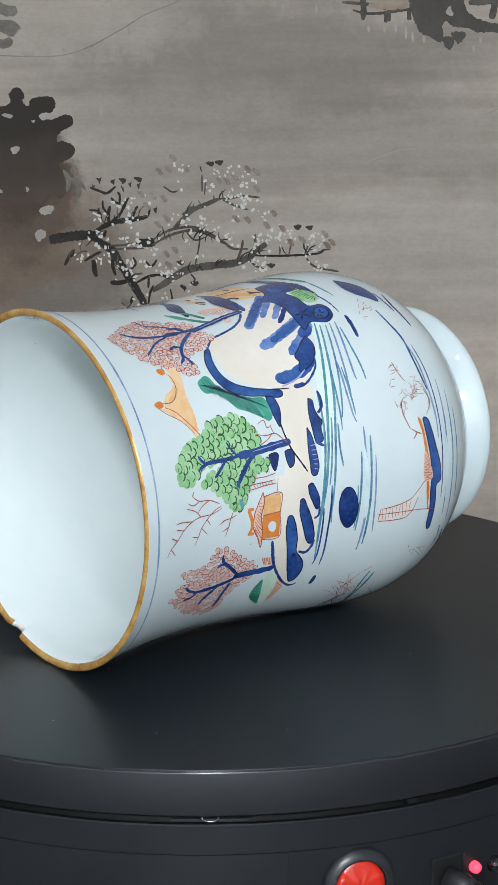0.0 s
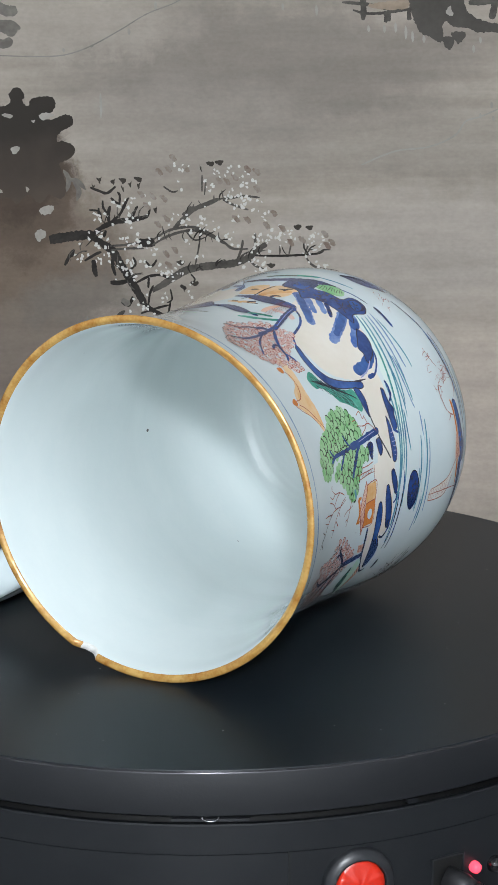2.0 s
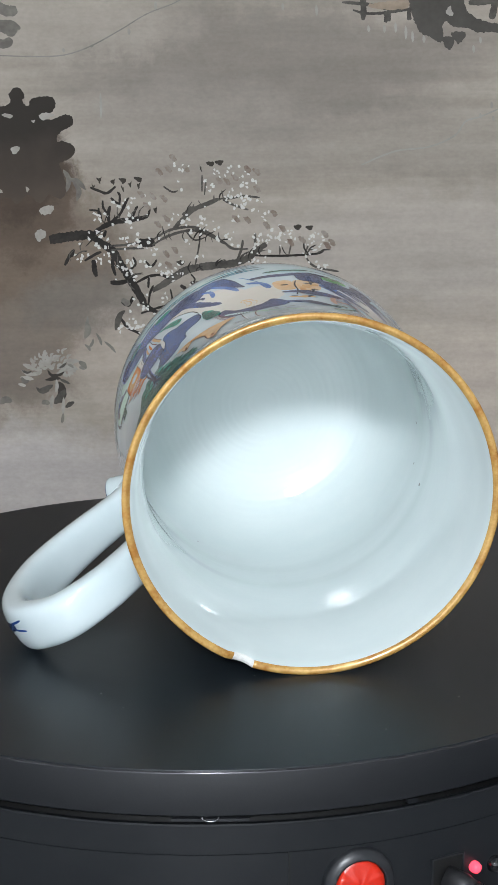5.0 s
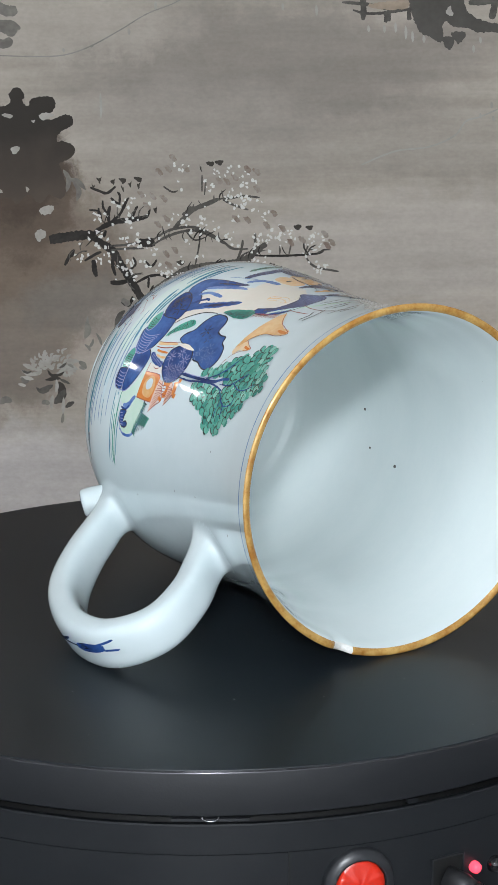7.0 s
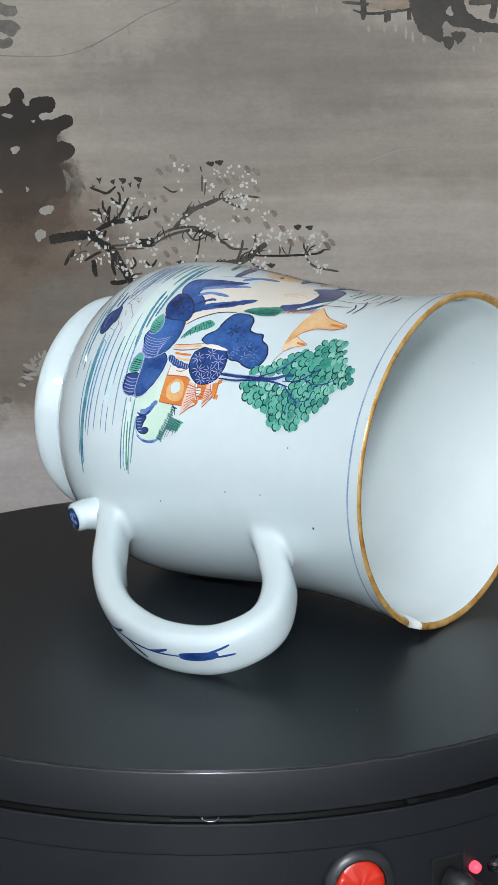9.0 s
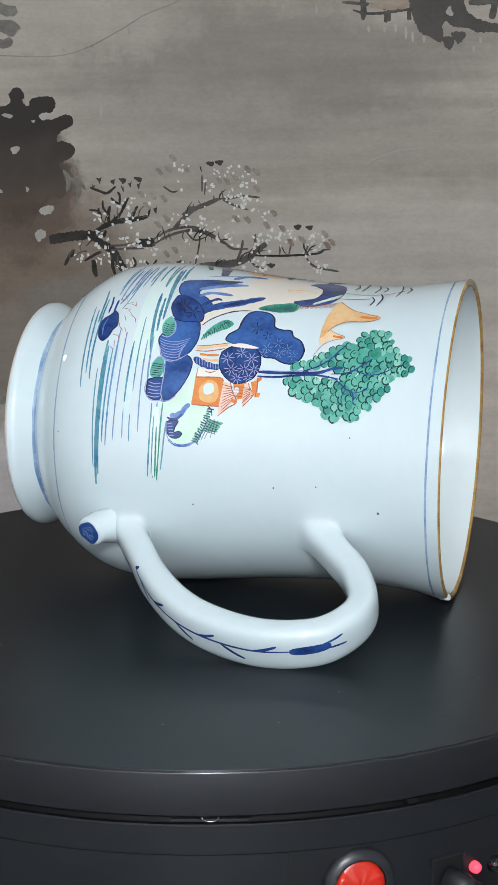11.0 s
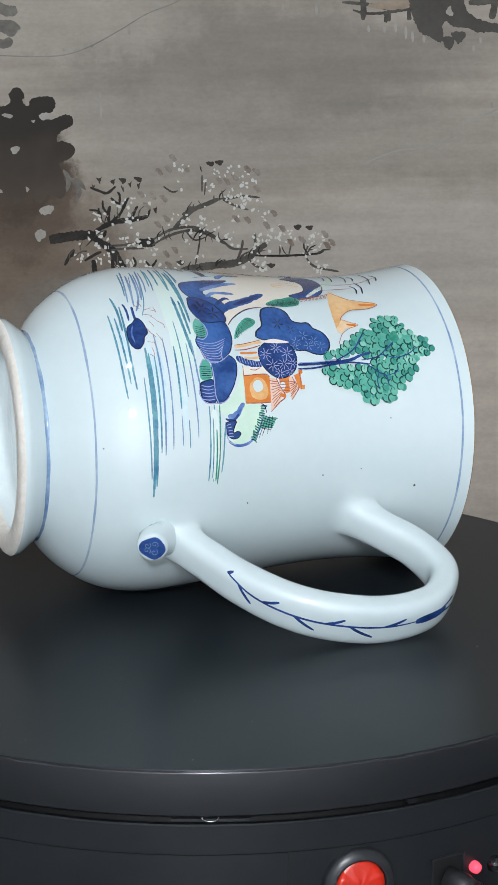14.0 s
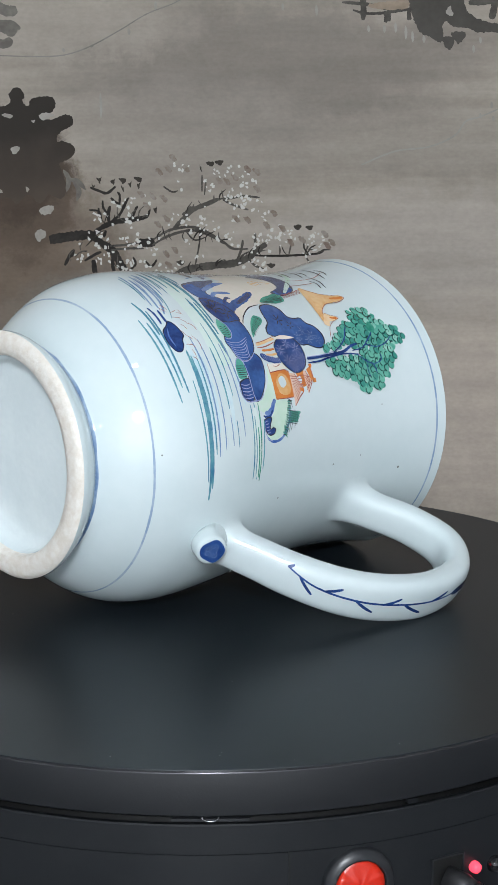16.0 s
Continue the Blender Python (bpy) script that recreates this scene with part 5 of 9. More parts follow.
motif.fill(ORANGE, (13.1, 41.4), (12.1, 40.2), (8.5, 39.7), (4.1, 39.0), (0.3, 38.5), (-4.2, 38.5), (-9.7, 38.0), (-12.2, 37.8), (-6.3, 39.3), (-1.0, 39.6), (4.2, 40.1), (8.6, 40.5))
motif.fill(PEACH_PINK, (4.3, 40.3), (2.9, 39.1), (-0.5, 37.8), (-2.9, 37.3), (-3.4, 40.3), (-0.0, 40.9))
motif.line(RED_LINE, 0.15, (3.6, 40.5), (1.9, 38.2))
motif.line(RED_LINE, 0.15, (2.8, 40.4), (1.4, 38.4))
motif.line(RED_LINE, 0.15, (2.0, 40.2), (0.8, 38.6))
motif.line(RED_LINE, 0.15, (1.3, 40.8), (0.2, 37.9))
motif.line(RED_LINE, 0.15, (0.5, 40.6), (-0.4, 38.1))
motif.line(RED_LINE, 0.15, (-0.3, 40.3), (-0.9, 38.2))
motif.line(RED_LINE, 0.15, (-1.0, 40.9), (-1.6, 37.5))
motif.line(RED_LINE, 0.15, (-1.9, 40.6), (-2.1, 37.6))
motif.line(RED_LINE, 0.15, (-2.7, 40.4), (-2.7, 37.8))
motif.line(RED_LINE, 0.15, (1.0, 40.8), (2.5, 37.8))
motif.line(RED_LINE, 0.15, (0.0, 40.5), (1.5, 37.9))
motif.line(RED_LINE, 0.15, (-0.9, 40.2), (0.5, 38.1))
motif.line(RED_LINE, 0.15, (-1.7, 40.7), (-0.6, 37.3))
motif.line(RED_LINE, 0.15, (-2.7, 40.3), (-1.6, 37.4))
motif.fill(PEACH_PALE, (-8.9, 54.9), (-8.7, 51.9), (-8.3, 48.1), (-7.5, 45.1), (-5.5, 42.6), (-3.4, 40.3), (-5.9, 41.7), (-8.4, 43.4), (-11.2, 44.0), (-12.5, 46.0), (-12.5, 50.1), (-12.1, 55.0))
motif.line(RED_LINE, 0.13, (-8.8, 54.3), (-12.2, 53.7))
motif.line(RED_LINE, 0.13, (-8.7, 53.0), (-12.1, 52.8))
motif.line(RED_LINE, 0.13, (-8.6, 51.6), (-12.0, 52.0))
motif.line(RED_LINE, 0.13, (-8.5, 51.0), (-12.0, 50.4))
motif.line(RED_LINE, 0.13, (-8.4, 49.6), (-11.9, 49.5))
motif.line(RED_LINE, 0.13, (-8.3, 48.3), (-11.9, 48.6))
motif.line(RED_LINE, 0.13, (-8.1, 47.7), (-11.9, 47.0))
motif.line(RED_LINE, 0.13, (-8.1, 46.3), (-11.8, 46.1))
motif.line(RED_LINE, 0.13, (-8.0, 44.9), (-11.8, 45.2))
motif.line(RED_LINE, 0.25, (-8.9, 54.9), (-8.6, 50.0), (-7.5, 45.1), (-5.5, 42.6), (-3.4, 40.3), (-3.0, 37.7))
motif.line(RED_LINE, 0.25, (-10.3, 55.7), (-10.6, 49.6), (-11.0, 41.6), (-12.0, 35.0))
motif.line(RED_LINE, 0.25, (-12.2, 55.3), (-12.7, 50.1), (-12.4, 45.7), (-10.6, 43.7), (-7.4, 42.3), taper=0.2)
motif.line(RED_LINE, 0.25, (-8.9, 54.9), (-12.2, 55.3))
motif.line(RED_LINE, 0.3, (10.6, 44.2), (9.5, 42.4), (9.0, 40.9))
motif.line(RED_LINE, 0.3, (9.5, 42.4), (8.0, 43.9))
motif.line(RED_LINE, 0.3, (-5.0, 38.4), (-6.4, 39.1))
motif.line(RED_LINE, 0.3, (10.7, 44.6), (14.5, 46.0), (17.4, 45.8), (18.8, 44.5))
motif.line(RED_LINE, 0.13, (19.5, 42.6), (19.1, 41.8), (18.7, 41.3))
motif.line(RED_LINE, 0.13, (19.4, 40.4), (18.4, 41.2), (17.6, 42.3))
motif.line(RED_LINE, 0.13, (22.2, 41.3), (21.5, 40.8), (20.9, 40.6))
motif.line(RED_LINE, 0.13, (19.6, 42.1), (19.3, 40.3), (19.1, 38.9))
motif.line(RED_LINE, 0.13, (24.0, 38.4), (23.3, 38.6), (22.7, 39.2))
motif.line(RED_LINE, 0.13, (17.8, 44.6), (16.7, 44.6), (15.6, 44.9))
motif.line(RED_LINE, 0.13, (21.2, 41.2), (20.2, 40.8), (19.3, 40.7))
motif.line(RED_LINE, 0.13, (20.8, 43.6), (20.4, 43.0), (19.9, 42.8))
motif.line(RED_LINE, 0.13, (21.9, 36.9), (21.2, 36.4), (20.6, 36.2))
motif.line(RED_LINE, 0.13, (21.9, 38.9), (20.9, 39.6), (19.9, 40.7))
motif.line(RED_LINE, 0.13, (21.1, 44.5), (20.2, 44.1), (19.5, 44.1))
motif.line(RED_LINE, 0.13, (18.8, 41.8), (18.3, 41.9), (17.8, 42.4))
motif.line(RED_LINE, 0.13, (19.2, 39.4), (18.9, 38.0), (18.6, 37.0))
motif.line(RED_LINE, 0.13, (20.5, 44.4), (20.0, 44.9), (19.6, 45.8))
motif.line(RED_LINE, 0.13, (20.0, 43.9), (19.3, 43.6), (18.6, 43.6))
motif.line(RED_LINE, 0.13, (18.0, 45.7), (17.5, 44.5), (17.1, 43.6))
motif.line(RED_LINE, 0.13, (21.1, 41.1), (21.2, 39.9), (21.4, 39.1))
motif.line(RED_LINE, 0.13, (23.7, 40.4), (23.5, 39.2), (23.4, 38.4))
motif.line(RED_LINE, 0.13, (18.2, 42.0), (18.4, 40.4), (18.8, 39.2))
motif.line(RED_LINE, 0.13, (23.5, 35.7), (22.3, 35.9), (21.1, 36.5))
motif.line(RED_LINE, 0.13, (20.1, 40.4), (19.3, 41.3), (18.5, 42.6))
motif.line(RED_LINE, 0.13, (18.4, 47.9), (17.3, 47.5), (16.3, 47.4))
motif.line(RED_LINE, 0.13, (19.2, 43.2), (18.8, 42.5), (18.3, 42.2))
motif.line(RED_LINE, 0.13, (17.3, 47.9), (17.0, 47.2), (16.8, 46.8))
motif.line(RED_LINE, 0.13, (20.0, 41.0), (19.2, 41.1), (18.5, 41.7))
motif.line(RED_LINE, 0.13, (19.6, 42.9), (19.0, 43.5), (18.5, 44.6))
motif.line(RED_LINE, 0.13, (26.1, 45.9), (26.2, 44.9), (26.3, 44.4))
motif.line(RED_LINE, 0.13, (27.3, 45.9), (27.5, 44.7), (27.7, 43.9))
motif.line(RED_LINE, 0.13, (22.0, 47.9), (22.0, 46.7), (22.1, 45.9))
motif.line(RED_LINE, 0.13, (27.9, 44.8), (27.3, 45.5), (26.8, 46.5))
motif.line(RED_LINE, 0.13, (25.2, 46.4), (25.4, 45.3), (25.6, 44.5))
motif.line(RED_LINE, 0.13, (23.8, 47.1), (23.1, 47.4), (22.4, 48.0))
motif.line(RED_LINE, 0.13, (26.1, 44.5), (25.9, 43.7), (25.8, 43.1))
motif.line(RED_LINE, 0.13, (23.8, 46.7), (23.8, 45.9), (23.9, 45.4))
motif.line(RED_LINE, 0.13, (27.0, 43.3), (26.4, 43.9), (26.0, 44.9))
motif.line(RED_LINE, 0.13, (27.3, 43.0), (26.4, 43.4), (25.5, 44.1))
motif.line(RED_LINE, 0.13, (20.3, 40.1), (20.1, 38.8), (20.0, 37.8))
motif.line(RED_LINE, 0.13, (22.3, 36.7), (22.0, 35.6), (21.7, 34.9))
motif.line(RED_LINE, 0.13, (22.6, 38.1), (21.9, 38.3), (21.3, 38.9))
motif.line(RED_LINE, 0.13, (22.5, 39.5), (22.2, 38.2), (22.0, 37.3))
motif.line(RED_LINE, 0.13, (20.4, 39.2), (19.7, 39.9), (19.1, 41.0))
motif.line(RED_LINE, 0.13, (20.7, 39.6), (20.3, 39.8), (20.0, 40.3))
motif.line(RED_LINE, 0.13, (20.6, 37.9), (20.7, 37.1), (20.8, 36.6))
motif.line(RED_LINE, 0.13, (22.0, 39.7), (21.2, 39.8), (20.4, 40.3))
motif.line(RED_LINE, 0.13, (20.1, 39.7), (19.8, 39.8), (19.5, 40.4))
motif.line(RED_LINE, 0.13, (20.8, 39.0), (20.0, 39.2), (19.3, 39.9))
motif.line(RED_LINE, 0.13, (17.8, 44.6), (17.4, 44.7), (17.1, 45.1))
motif.line(RED_LINE, 0.13, (17.8, 45.6), (17.2, 45.9), (16.8, 46.5))
motif.line(RED_LINE, 0.13, (16.5, 46.7), (16.5, 46.1), (16.7, 45.9))
motif.line(RED_LINE, 0.13, (17.7, 46.1), (17.1, 46.3), (16.7, 46.8))
motif.line(RED_LINE, 0.13, (15.6, 45.6), (15.0, 45.5), (14.6, 45.8))
motif.line(RED_LINE, 0.13, (16.2, 44.3), (15.9, 44.3), (15.6, 44.7))
motif.line(RED_LINE, 0.13, (17.1, 46.3), (16.7, 46.2), (16.3, 46.6))
motif.line(RED_LINE, 0.13, (15.0, 46.1), (14.7, 46.2), (14.5, 46.7))
motif.line(RED_LINE, 0.13, (-26.3, 33.5), (-27.4, 32.8), (-28.3, 32.7))
motif.line(RED_LINE, 0.13, (-24.0, 40.1), (-24.6, 39.5), (-25.2, 39.4))
motif.line(RED_LINE, 0.13, (-23.6, 36.2), (-24.5, 34.3), (-25.3, 32.8))
motif.line(RED_LINE, 0.13, (-24.2, 39.6), (-24.4, 38.1), (-24.6, 37.2))
motif.line(RED_LINE, 0.13, (-24.8, 35.9), (-25.9, 34.5), (-26.8, 33.6))
motif.line(RED_LINE, 0.13, (-22.0, 41.5), (-22.6, 41.0), (-23.0, 40.9))
motif.line(RED_LINE, 0.13, (-25.3, 37.0), (-26.6, 35.2), (-27.9, 33.9))
motif.line(RED_LINE, 0.13, (-23.7, 37.7), (-24.3, 36.1), (-24.8, 34.8))
motif.line(RED_LINE, 0.13, (-25.2, 38.1), (-26.0, 38.0), (-26.6, 38.4))
motif.line(RED_LINE, 0.13, (-32.4, 60.4), (-33.4, 58.2), (-34.4, 56.4))
motif.line(RED_LINE, 0.13, (-35.8, 63.8), (-36.9, 61.5), (-38.0, 59.6))
motif.line(RED_LINE, 0.13, (-32.8, 57.0), (-33.7, 55.6), (-34.6, 54.6))
motif.line(RED_LINE, 0.13, (-33.7, 57.1), (-35.1, 55.9), (-36.4, 55.0))
motif.line(RED_LINE, 0.13, (-37.8, 53.4), (-39.5, 52.2), (-41.4, 51.2))
motif.line(RED_LINE, 0.13, (-35.4, 53.8), (-37.2, 52.0), (-39.0, 50.4))
motif.line(RED_LINE, 0.13, (-35.1, 57.9), (-36.9, 55.2), (-38.9, 52.8))
motif.line(RED_LINE, 0.13, (-42.0, 50.1), (-43.3, 47.9), (-44.7, 46.2))
motif.line(RED_LINE, 0.13, (-36.6, 55.1), (-39.0, 54.1), (-41.6, 53.3))
motif.line(RED_LINE, 0.13, (-32.0, 56.6), (-33.0, 56.2), (-34.0, 56.2))
motif.line(RED_LINE, 0.13, (-33.8, 61.0), (-36.2, 58.6), (-38.9, 56.3))
motif.line(RED_LINE, 0.13, (-29.5, 59.2), (-29.3, 57.9), (-29.0, 57.0))
motif.line(RED_LINE, 0.13, (-31.6, 61.3), (-33.8, 59.3), (-36.1, 57.5))
motif.line(RED_LINE, 0.13, (-43.8, 53.8), (-46.7, 50.4), (-51.0, 46.1))
motif.line(RED_LINE, 0.13, (-34.7, 52.6), (-35.4, 51.1), (-36.1, 50.0))
motif.line(RED_LINE, 0.13, (-39.9, 56.1), (-42.7, 54.9), (-45.9, 53.8))
motif.line(RED_LINE, 0.13, (-37.5, 58.2), (-39.4, 56.9), (-41.4, 55.9))
motif.line(RED_LINE, 0.13, (-36.5, 56.4), (-36.7, 54.9), (-36.8, 53.8))
motif.line(RED_LINE, 0.13, (-32.3, 60.0), (-33.6, 57.7), (-35.0, 55.6))
motif.line(RED_LINE, 0.13, (-34.8, 58.4), (-34.1, 57.1), (-33.4, 56.3))
motif.line(RED_LINE, 0.13, (-38.4, 46.7), (-40.6, 44.4), (-43.3, 42.1))
motif.line(RED_LINE, 0.13, (-38.4, 52.4), (-39.2, 50.1), (-39.8, 48.3))
motif.line(RED_LINE, 0.13, (48.0, 35.6), (48.1, 34.6), (48.3, 34.0))
motif.line(RED_LINE, 0.13, (43.0, 45.0), (42.9, 43.9), (42.9, 43.1))
motif.line(RED_LINE, 0.13, (48.5, 40.0), (47.9, 40.6), (47.4, 41.6))
motif.line(RED_LINE, 0.13, (46.7, 41.7), (46.8, 40.9), (46.9, 40.6))
motif.line(RED_LINE, 0.13, (45.6, 41.6), (45.9, 40.1), (46.3, 39.0))
motif.line(RED_LINE, 0.13, (43.3, 44.2), (42.4, 44.5), (41.6, 45.1))
motif.line(RED_LINE, 0.13, (50.5, 40.5), (49.5, 41.4), (48.6, 42.6))
motif.line(RED_LINE, 0.13, (47.8, 42.8), (46.9, 43.2), (46.2, 44.0))
motif.line(RED_LINE, 0.13, (46.6, 41.8), (45.8, 42.3), (45.1, 43.2))
motif.line(RED_LINE, 0.13, (45.7, 39.6), (45.1, 40.1), (44.6, 40.9))
motif.line(RED_LINE, 0.13, (45.2, 44.3), (44.6, 44.7), (44.1, 45.5))
motif.line(RED_LINE, 0.13, (45.5, 43.2), (45.8, 41.8), (46.3, 40.7))
motif.line(RED_LINE, 0.13, (-42.6, 48.8), (-42.8, 47.7), (-42.7, 47.1))
motif.line(RED_LINE, 0.13, (-35.7, 56.3), (-36.2, 54.6), (-36.6, 53.3))
motif.line(RED_LINE, 0.13, (-39.4, 59.2), (-39.6, 57.3), (-39.8, 56.0))
motif.line(RED_LINE, 0.13, (-40.5, 52.2), (-44.1, 50.1), (-49.3, 47.1))
motif.line(RED_LINE, 0.13, (-43.5, 56.1), (-47.7, 53.1), (-49.8, 52.2))
motif.line(RED_LINE, 0.13, (-43.7, 50.9), (-46.7, 48.9), (-51.0, 46.1))
motif.line(RED_LINE, 0.13, (-34.1, 61.7), (-35.2, 60.6), (-36.4, 59.8))
motif.line(RED_LINE, 0.13, (-37.5, 58.3), (-40.0, 56.8), (-42.9, 55.4))
motif.line(RED_LINE, 0.13, (-47.7, 51.7), (-49.1, 50.3), (-50.4, 49.4))
motif.line(RED_LINE, 0.13, (-34.9, 56.8), (-37.3, 55.6), (-40.0, 54.6))
motif.line(RED_LINE, 0.22, (28.8, 44.6), (25.1, 43.8), (22.8, 42.5))
motif.line(RED_LINE, 0.22, (22.2, 38.1), (19.5, 36.2), (16.0, 36.3), (13.4, 38.1))
motif.line(INK_LINE, 0.2, (19.9, 37.0), (17.4, 35.8), (14.5, 36.4))
motif.line(RED_LINE, 0.2, (-42.1, 60.2), (-35.8, 58.3), (-30.0, 54.8), (-27.3, 51.3))
motif.line(RED_LINE, 0.18, (-37.6, 57.2), (-33.2, 57.5), (-29.6, 58.3))

# cobalt crag with green hollows beside the water
motif = Motif("painted_crag", "cobalt crag with green hollows beside the water")
motif.fill(CREAM, (83.6, 68.9), (75, 75.3), (75.8, 85.4), (84.1, 89.8), (89.8, 88.3), (92.7, 82.3), (93.7, 74.2), (98.8, 69.5), (99.1, 63.4), (93.5, 69.3), (90.7, 75.1), (90.7, 67.6))
motif.fill(CREAM, (95.0, 58.1), (89.8, 60.3), (85.0, 66.2), (80.2, 74.7), (78.7, 83.2), (81.4, 89.8), (85.2, 90.5), (89.3, 88.9), (91.3, 84.1), (93.7, 79.9), (96.8, 75.6), (98.2, 70.7), (99.9, 65.8), (103.5, 61.7), (106.1, 59.4), (102.7, 58.0))
motif.line(PEACH, 3.2, (85.4, 79.5), (83.4, 84.6), (84.7, 88.2))
motif.fill(COBALT, (91.1, 83.0), (89.7, 85.9), (87.9, 88.6), (83.9, 89.7), (79.9, 88.5), (77.4, 85.0), (73.6, 90.4), (75.7, 94.5), (80.6, 95.9), (85.6, 95.6), (89.9, 93.5), (92.2, 90.0), (93.2, 86.5), (93.0, 83.5))
motif.fill(BRIGHT_COBALT, (89.9, 49.0), (87.7, 50.0), (86.4, 53.0), (85.0, 57.3), (84.0, 62.1), (83.3, 65.7), (86.9, 62.0), (90.2, 57.0), (93.2, 55.4), (95.4, 58.6), (98.9, 61.0), (101.6, 59.3), (104.0, 57.4), (99.7, 54.8), (95.9, 51.3), (93.2, 49.4))
motif.line(COBALT_WASH, 1.7, (91.5, 54.9), (88.4, 60.3), (86.2, 64.8), (85.3, 68.2), taper=1)
motif.line(COBALT, 1, (87.9, 56.2), (85.5, 61.2), (83.4, 65.6), taper=1)
motif.line(COBALT_WASH, 1.4, (94.8, 55.8), (92.6, 58.6), (92.2, 62.4), (92.3, 65.2), taper=1)
motif.line(BRIGHT_COBALT, 2.6, (101.9, 57.1), (99.5, 60.2), (97.5, 63.4), (95.6, 67.5), (93.3, 71.2), (91.1, 74.6), taper=1)
motif.line(COBALT, 1.4, (97.8, 63.4), (95.6, 67.5), (93.3, 71.2), (91.5, 74.2), taper=1)
motif.line(COBALT, 1.1, (98.9, 57.4), (96.6, 59.4), (95.0, 61.4), (95.3, 62.8), taper=1)
motif.line(BLUE_LINE, 0.45, (83.4, 55.0), (80.9, 59.6), (78.0, 66.4), (77.6, 71.5))
motif.line(INK_LINE, 0.4, (106.1, 59.4), (103.3, 61.7), (100.1, 65.8), (98.7, 69.1), (98.1, 72.0))
motif.fill(COBALT, (95.8, 49.7), (95.3, 52.0), (96.3, 54.5), (98.2, 56.9), (101.7, 59.0), (104.7, 59.0), (105.5, 56.4), (105.4, 52.9), (103.8, 50.7), (100.2, 49.2))
motif.fill(BRIGHT_COBALT, (104.7, 50.0), (105.4, 53.7), (105.0, 58.0), (106.7, 59.1), (110.5, 59.4), (113.5, 58.6), (115.6, 57.3), (117.4, 54.8), (118.2, 52.3), (117.1, 50.1), (114.3, 49.1), (111.8, 48.3), (109.0, 49.4))
motif.fill(BRIGHT_COBALT, (118.2, 51.5), (117.8, 54.5), (116.1, 57.0), (117.6, 58.9), (120.0, 59.0), (122.8, 58.2), (125.3, 57.0), (127.5, 55.4), (129.1, 53.7), (129.4, 52.0), (126.5, 51.5))
motif.line(LILAC_LINE, 0.2, (111.6, 48.5), (112.3, 50.5), (112.3, 53.7), (110.8, 57.3))
motif.line(LILAC_LINE, 0.2, (112.4, 48.7), (113.1, 50.7), (113.1, 53.8), (111.5, 57.0))
motif.line(LILAC_LINE, 0.2, (113.2, 49.0), (113.9, 50.8), (113.9, 54.0), (112.2, 56.7))
motif.line(LILAC_LINE, 0.2, (113.9, 49.2), (114.7, 51.0), (114.6, 54.2), (112.9, 56.4))
motif.line(LILAC_LINE, 0.2, (114.7, 49.5), (115.5, 51.2), (115.4, 54.3), (113.5, 56.0))
motif.line(LILAC_LINE, 0.2, (115.5, 49.7), (116.2, 51.3), (116.2, 54.5), (114.2, 55.7))
motif.line(LILAC_LINE, 0.2, (116.2, 50.0), (117.0, 51.5), (116.9, 54.6), (114.8, 55.4))
motif.line(LILAC_LINE, 0.2, (117.0, 50.3), (117.8, 51.6), (117.7, 54.8), (115.4, 55.1))
motif.line(INK_LINE, 0.35, (99.9, 53.2), (100.2, 55.0))
motif.line(INK_LINE, 0.35, (100.3, 53.0), (102.3, 53.6))
motif.line(INK_LINE, 0.35, (100.2, 52.7), (102.0, 51.5))
motif.line(INK_LINE, 0.35, (99.8, 52.6), (99.5, 50.9))
motif.line(INK_LINE, 0.35, (99.4, 52.8), (97.3, 52.3))
motif.line(INK_LINE, 0.35, (99.5, 53.1), (97.6, 54.3))
motif.line(INK_LINE, 0.35, (102.1, 56.0), (103.7, 57.1))
motif.line(INK_LINE, 0.35, (102.2, 55.7), (104.2, 55.0))
motif.line(INK_LINE, 0.35, (101.9, 55.5), (102.4, 53.7))
motif.line(INK_LINE, 0.35, (101.5, 55.6), (99.9, 54.5))
motif.line(INK_LINE, 0.35, (101.4, 55.9), (99.3, 56.6))
motif.line(INK_LINE, 0.35, (101.7, 56.1), (101.2, 57.9))
motif.line(INK_LINE, 0.35, (98.6, 51.9), (99.1, 52.9))
motif.line(INK_LINE, 0.35, (98.8, 51.6), (100.2, 51.4))
motif.line(INK_LINE, 0.35, (98.5, 51.3), (98.8, 50.2))
motif.line(INK_LINE, 0.35, (97.9, 51.5), (96.6, 51.0))
motif.line(INK_LINE, 0.35, (98.0, 51.9), (96.9, 52.7))
motif.fill(SEA, (106.6, 48.5), (104.2, 50.0), (106.1, 51.8), (108.8, 52.1), (110.7, 51.0), (110.4, 49.4), (108.8, 48.5))
motif.line(INK_LINE, 0.2, (106.7, 48.9), (107.2, 50.5), (106.7, 51.8))
motif.line(INK_LINE, 0.2, (107.5, 48.9), (107.9, 50.5), (107.4, 51.8))
motif.line(INK_LINE, 0.2, (108.2, 48.9), (108.6, 50.5), (108.1, 51.8))
motif.line(INK_LINE, 0.2, (108.9, 48.9), (109.2, 50.5), (108.8, 51.8))
motif.line(INK_LINE, 0.2, (109.6, 48.9), (109.9, 50.5), (109.5, 51.8))
motif.line(INK_LINE, 0.2, (110.3, 48.9), (110.6, 50.5), (110.2, 51.8))
motif.fill(SEA, (119.3, 47.9), (117.3, 49.4), (118.2, 51.0), (121.9, 51.2), (123.4, 49.5), (122.5, 47.7))
motif.line(INK_LINE, 0.2, (119.3, 48.0), (119.5, 51.0))
motif.line(INK_LINE, 0.2, (120.0, 48.0), (120.1, 51.0))
